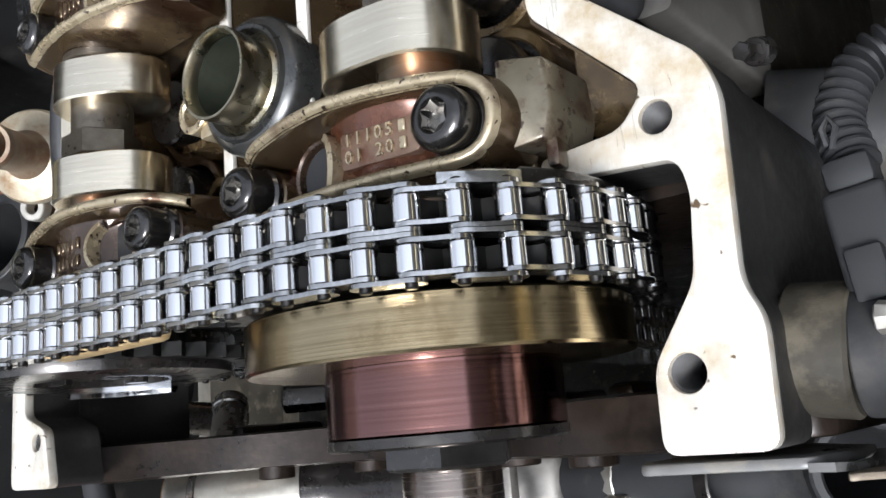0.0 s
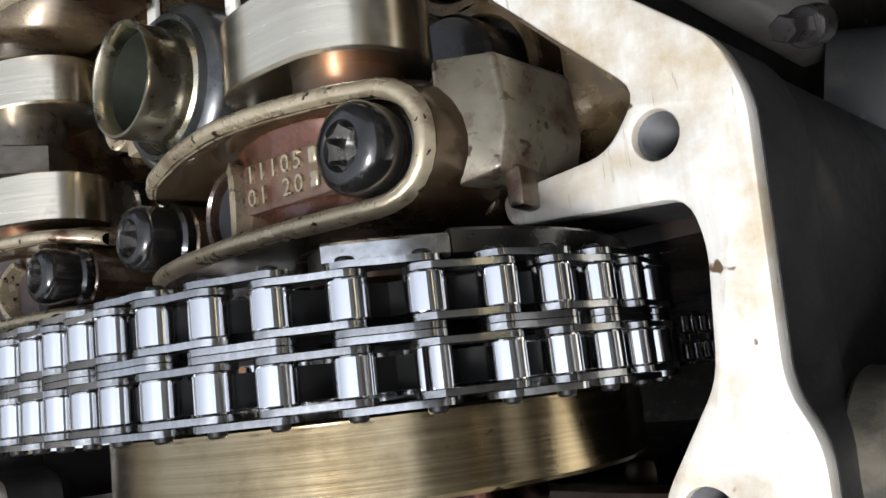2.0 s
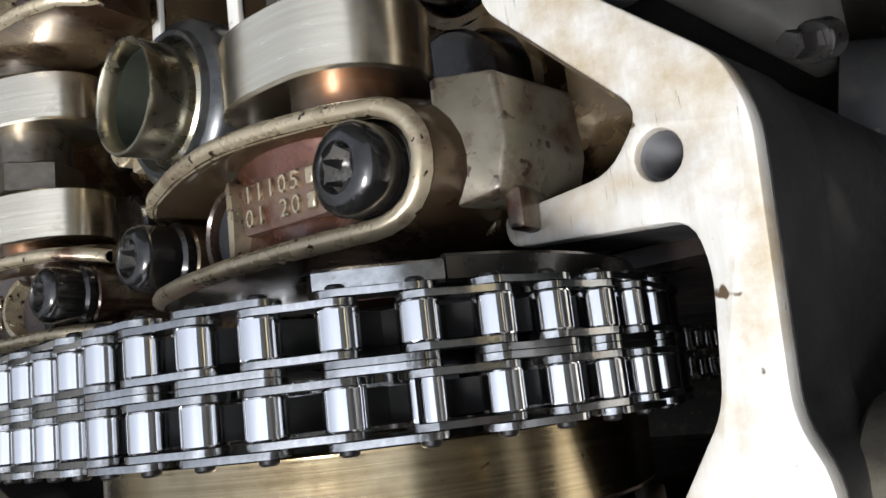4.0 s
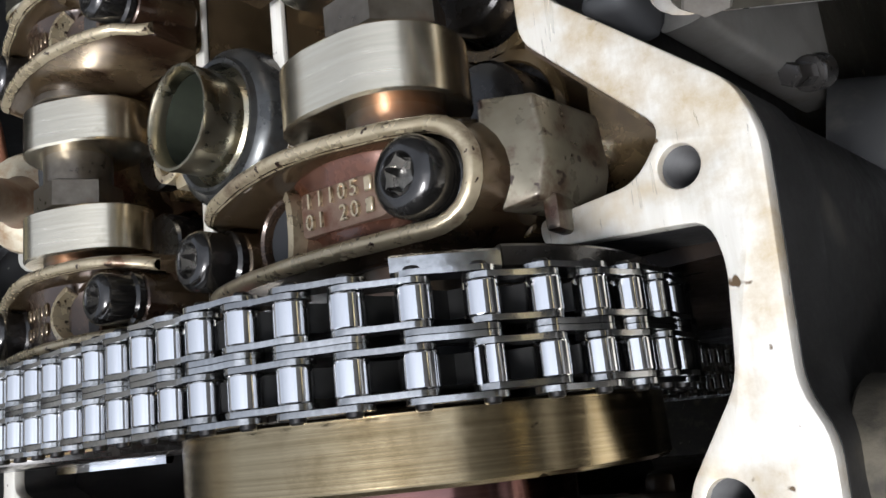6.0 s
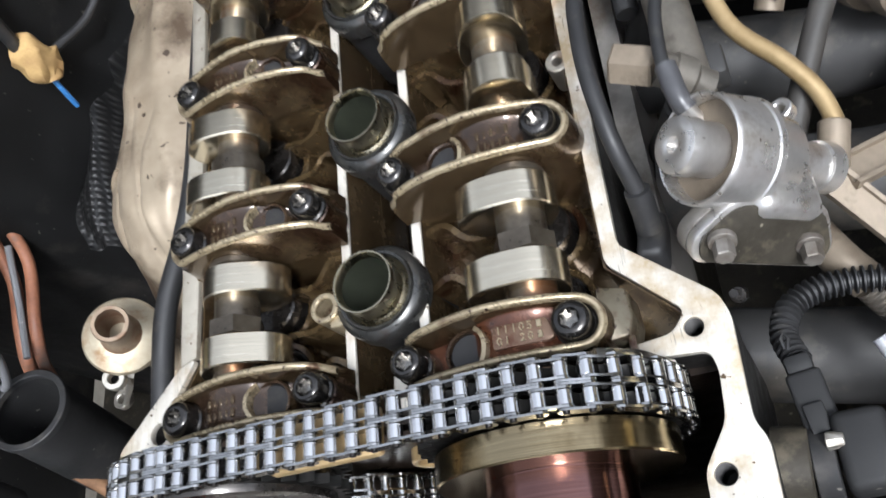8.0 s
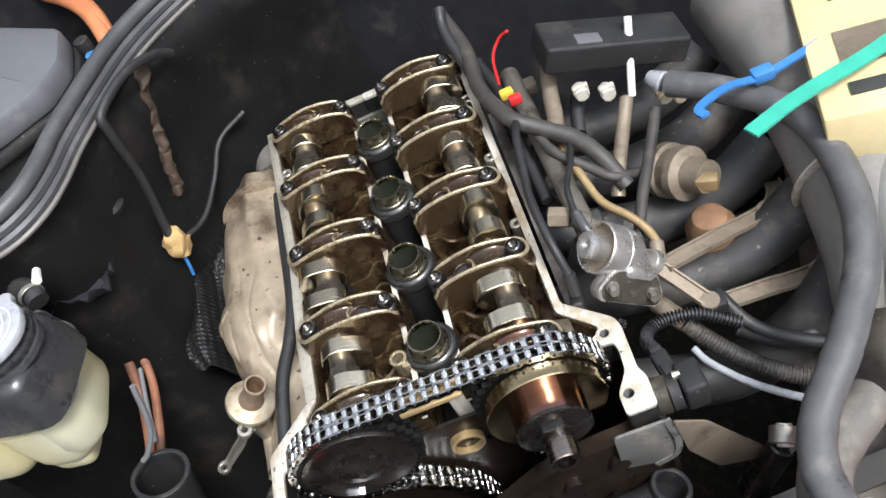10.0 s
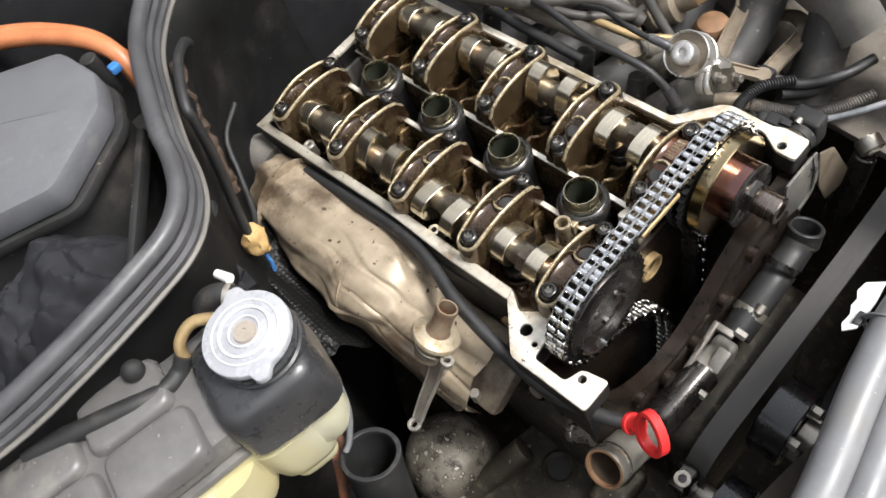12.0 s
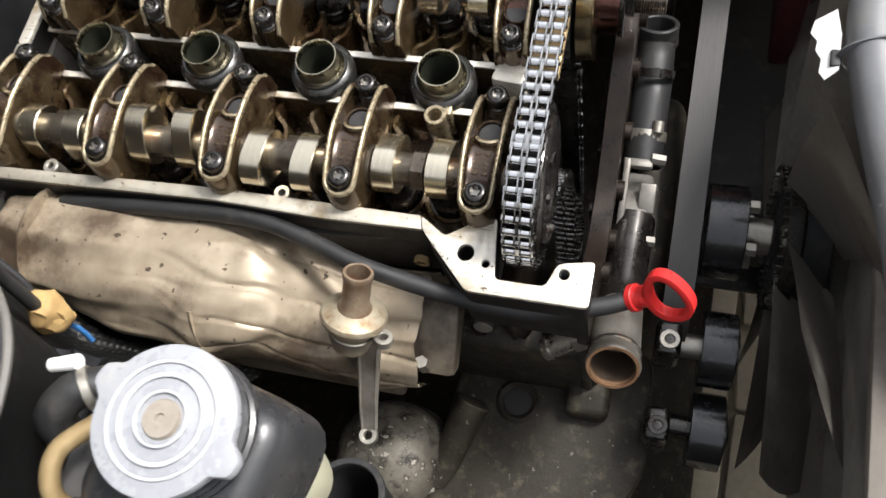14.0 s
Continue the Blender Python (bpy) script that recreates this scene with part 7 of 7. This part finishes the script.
tagged(part("bay_tray", slab([(-0.76, 0.15), (-0.62, 0.19), (-0.43, 0.16), (-0.36, 0.15), (-0.31, 0.16), (-0.28, 0.19), (-0.25, 0.235), (-0.225, 0.28), (-0.185, 0.34), (-0.14, 0.395), (-0.07, 0.44), (-0.06, 0.60), (-0.76, 0.60)], 0.0, 0.02), PLASTIC), "black plastic tray behind the partition", "tray", kind="structure")
cloth = thing("black_cloth", "crumpled black cloth beside the plastic box", "cloth")
bm = bmesh.new()
bmesh.ops.create_grid(bm, x_segments=70, y_segments=70, size=0.095)
for v in bm.verts:
    q = v.co.copy()
    r = (q.x ** 2 + q.y ** 2) ** 0.5 / 0.085
    h = 0.100 * max(0.0, 1 - r ** 2.6)
    f = noise.fractal(q * 22, 0.8, 2.0, 4) * 0.020 + abs(noise.noise(q * 34 + Vector((4, 1, 0)))) * 0.022
    v.co = Vector((q.x + noise.noise(q * 30) * 0.008, q.y + noise.noise(q * 30 + Vector((7, 0, 0))) * 0.008, max(0.0, h + f)))
bmesh.ops.solidify(bm, geom=bm.faces[:], thickness=0.003)
bmesh.ops.scale(bm, vec=(1.25, 0.88, 1.0), verts=bm.verts[:])
ob = part("fabric", bm, CLOTH, cloth)
cloth.location = (-0.378, 0.205, 0.082)
orange = thing("orange_cable", "two thick orange cables side by side", "cable")
for k in (0, 1):
    part("sheath", tube([(-0.48, 0.60 - 0.014 * k, 0.19), (-0.324, 0.545 - 0.016 * k, 0.2), (-0.266, 0.488 - 0.014 * k, 0.203), (-0.222, 0.425 - 0.013 * k, 0.203), (-0.197, 0.360 - 0.012 * k, 0.194), (-0.200, 0.315 - 0.01 * k, 0.150)], 0.0085, 14), COPPER, orange)
part("white_clip", wobble(box((0.03, 0.03, 0.02), Matrix.Translation((-0.335, 0.548, 0.208)), 0.006), 0.003, 60), WHITE, orange)
bluec = thing("blue_connector", "small blue plastic connector with a black knob", "connector")
part("tab", box((0.010, 0.010, 0.008), Matrix.Translation((-0.209, 0.322, 0.198)), 0.002), BLUE, bluec)
part("knob", rod((-0.219, 0.348, 0.16), (-0.219, 0.348, 0.206), 0.008, seg=16), PLASTIC, bluec)
TRAYCAP = material("grey_white_cap_plastic", (0.36, 0.36, 0.33), (0.26, 0.26, 0.24), 0.5, 0.0, 40, 0.15, stain=(0.18, 0.17, 0.15), stain_at=0.62, stain_scale=40)
stay = thing("rod_fitting", "steel rod end hanging behind the partition", "rod")
part("rod", tube([(-0.232, 0.235, 0.19), (-0.240, 0.222, 0.165), (-0.246, 0.214, 0.13)], 0.0035, 10), ZINC, stay)
part("cup", lathe(bmesh.new(), Matrix.Translation((-0.248, 0.212, 0.10)), [(0, 0), (0.012, 0), (0.015, 0.006), (0.013, 0.010), (0.007, 0.012), (0.005, 0.03), (0, 0.03)], 24), PLASTIC, stay)
round_cap = thing("round_cap", "pale grey round cap behind the rubber seal", "cap")
cap_m = Matrix.Translation((-0.279, 0.208, 0.110)) @ Matrix.Rotation(radians(25), 4, 'X')
part("disc", lathe(bmesh.new(), cap_m, [(0, 0), (0.0165, 0), (0.0180, 0.002), (0.0180, 0.005), (0.0165, 0.007), (0, 0.0075)], 36), TRAYCAP, round_cap)
part("knob", lathe(bmesh.new(), cap_m, [(0, 0.007), (0.009, 0.007), (0.0085, 0.012), (0.007, 0.013), (0, 0.013)], 28), TRAYCAP, round_cap)
part("neck", lathe(bmesh.new(), cap_m, [(0, 0.001), (0.010, 0.001), (0.010, -0.085), (0, -0.085)], 24), PLASTIC, round_cap, "dark neck below the cap")
bolt_p = thing("panel_fastener", "round dark fastener in the partition", "fastener")
part("head", lathe(bmesh.new(), Matrix.Translation((-0.373, 0.092, 0.158)) @ Matrix.Rotation(radians(55), 4, 'X'), [(0, 0.006), (0.004, 0.006), (0.008, 0.003), (0.009, 0.0), (0, -0.002)], 20), PLASTIC, bolt_p)

# ---- beyond the car's bay ----
redbox = thing("red_can", "bright red container beside the bay", "container")
part("body", solid([(0, 0), (0.045, 0), (0.05, 0.006), (0.05, 0.055), (0.044, 0.075), (0.02, 0.084), (0, 0.085)], (0.382, -0.226, -0.160), (0.382, -0.226, 0.2), 40), RED, redbox)
part("screw_cap", solid([(0, 0.083), (0.0205, 0.083), (0.0215, 0.085), (0.0215, 0.097), (0.0195, 0.100), (0, 0.100)], (0.382, -0.226, -0.160), (0.382, -0.226, 0.2), 32), RED, redbox)
redpanel = thing("red_board", "dark red panel in front of the fan", "panel")
part("sheet", box((0.13, 0.02, 0.12), Matrix.Translation((0.245, -0.262, -0.16)), 0.004), material("dark_red_paint", (0.065, 0.009, 0.011), (0.040, 0.007, 0.009), 0.5, 0.0, 14, 0.1), redpanel)
card = thing("card_box", "cream card box with printed panels", "box")
km = Matrix.Translation((0.512, 0.075, 0.022)) @ Euler((radians(-6), radians(-6), radians(-18))).to_matrix().to_4x4()
part("carton", box((0.22, 0.21, 0.06), km, 0.003), CARD, card)
for i, (x, y, w, h) in enumerate(((-0.05, -0.075, 0.07, 0.016), (-0.06, -0.02, 0.05, 0.05), (0.02, -0.02, 0.06, 0.05), (-0.02, 0.06, 0.12, 0.012))):
    part("printed_bar", box((w, h, 0.001), km @ Matrix.Translation((x, y, 0.0312)), 0), INK if i in (0, 3) else BROWNISH, card)
tagged(part("wing_edge", wobble(tube([(0.520, 0.03, -0.035), (0.470, 0.005, -0.020), (0.436, -0.015, -0.015), (0.410, -0.045, -0.025), (0.385, -0.14, -0.06), (0.375, -0.19, -0.08)], 0.030, 18), 0.002, 10), material("pale_grey_paint", (0.30, 0.30, 0.29), (0.24, 0.235, 0.225), 0.45, 0.0, 20, 0.08, stain=(0.18, 0.165, 0.145), stain_at=0.6, stain_scale=10)), "pale grey wing edge of the bay", "wing edge", kind="structure")
ground = part("ground", slab([(-40, -40), (40, -40), (40, 40), (-40, 40)], -0.95, -0.75), GROUND)
tagged(ground, "dusty stone ground under the car", "ground", kind="structure")

# ---- unseen raised bonnet, added behind to block sky and shape reflections ----
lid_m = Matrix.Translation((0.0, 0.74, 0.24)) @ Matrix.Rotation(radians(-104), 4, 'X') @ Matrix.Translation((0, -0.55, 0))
tagged(part("bonnet", box((1.40, 1.10, 0.03), lid_m, 0.006), PLASTIC), "unseen dark bonnet panel added behind the bay to block sky light", "bonnet", kind="structure")

# unseen plain walls, added round the car to close off light from the horizon
YARD = material("added_wall_grey", (0.26, 0.25, 0.23), (0.17, 0.16, 0.145), 0.85, 0.0, 3, 0.4, stain=(0.10, 0.095, 0.085), stain_at=0.6, stain_scale=1.2)
for name, size, at in (("added_wall_north", (9.0, 0.2, 4.0), (0, 4.4, 1.25)), ("added_wall_south", (9.0, 0.2, 3.0), (0, -4.9, 0.75)), ("added_wall_west", (0.2, 9.1, 4.0), (-4.4, -0.25, 1.25)), ("added_wall_east", (0.2, 9.1, 3.4), (4.4, -0.25, 0.95))):
    tagged(part(name, box(size, Matrix.Translation(at), 0.02), YARD), "unseen grey wall added to close off the horizon", "wall", kind="structure")

# uneven stone blocks of the ground under the fan
rng = random.Random(5)
block_mesh = None
for i in range(7):
    for j in range(4):
        if block_mesh is None:
            ob = part("paving_stone", wobble(box((0.118, 0.082, 0.03), Matrix(), 0.006, 2), 0.003, 40), GROUND, ground)
            block_mesh = ob.data
        else:
            ob = new("paving_stone", block_mesh)
            ob.parent = ground
        ob.matrix_local = Matrix.Translation((-0.30 + 0.128 * i + 0.06 * (j % 2), -0.44 + 0.09 * j, -0.744 + rng.uniform(-0.005, 0.005))) @ Matrix.Rotation(rng.uniform(-0.05, 0.05), 4, 'Z')
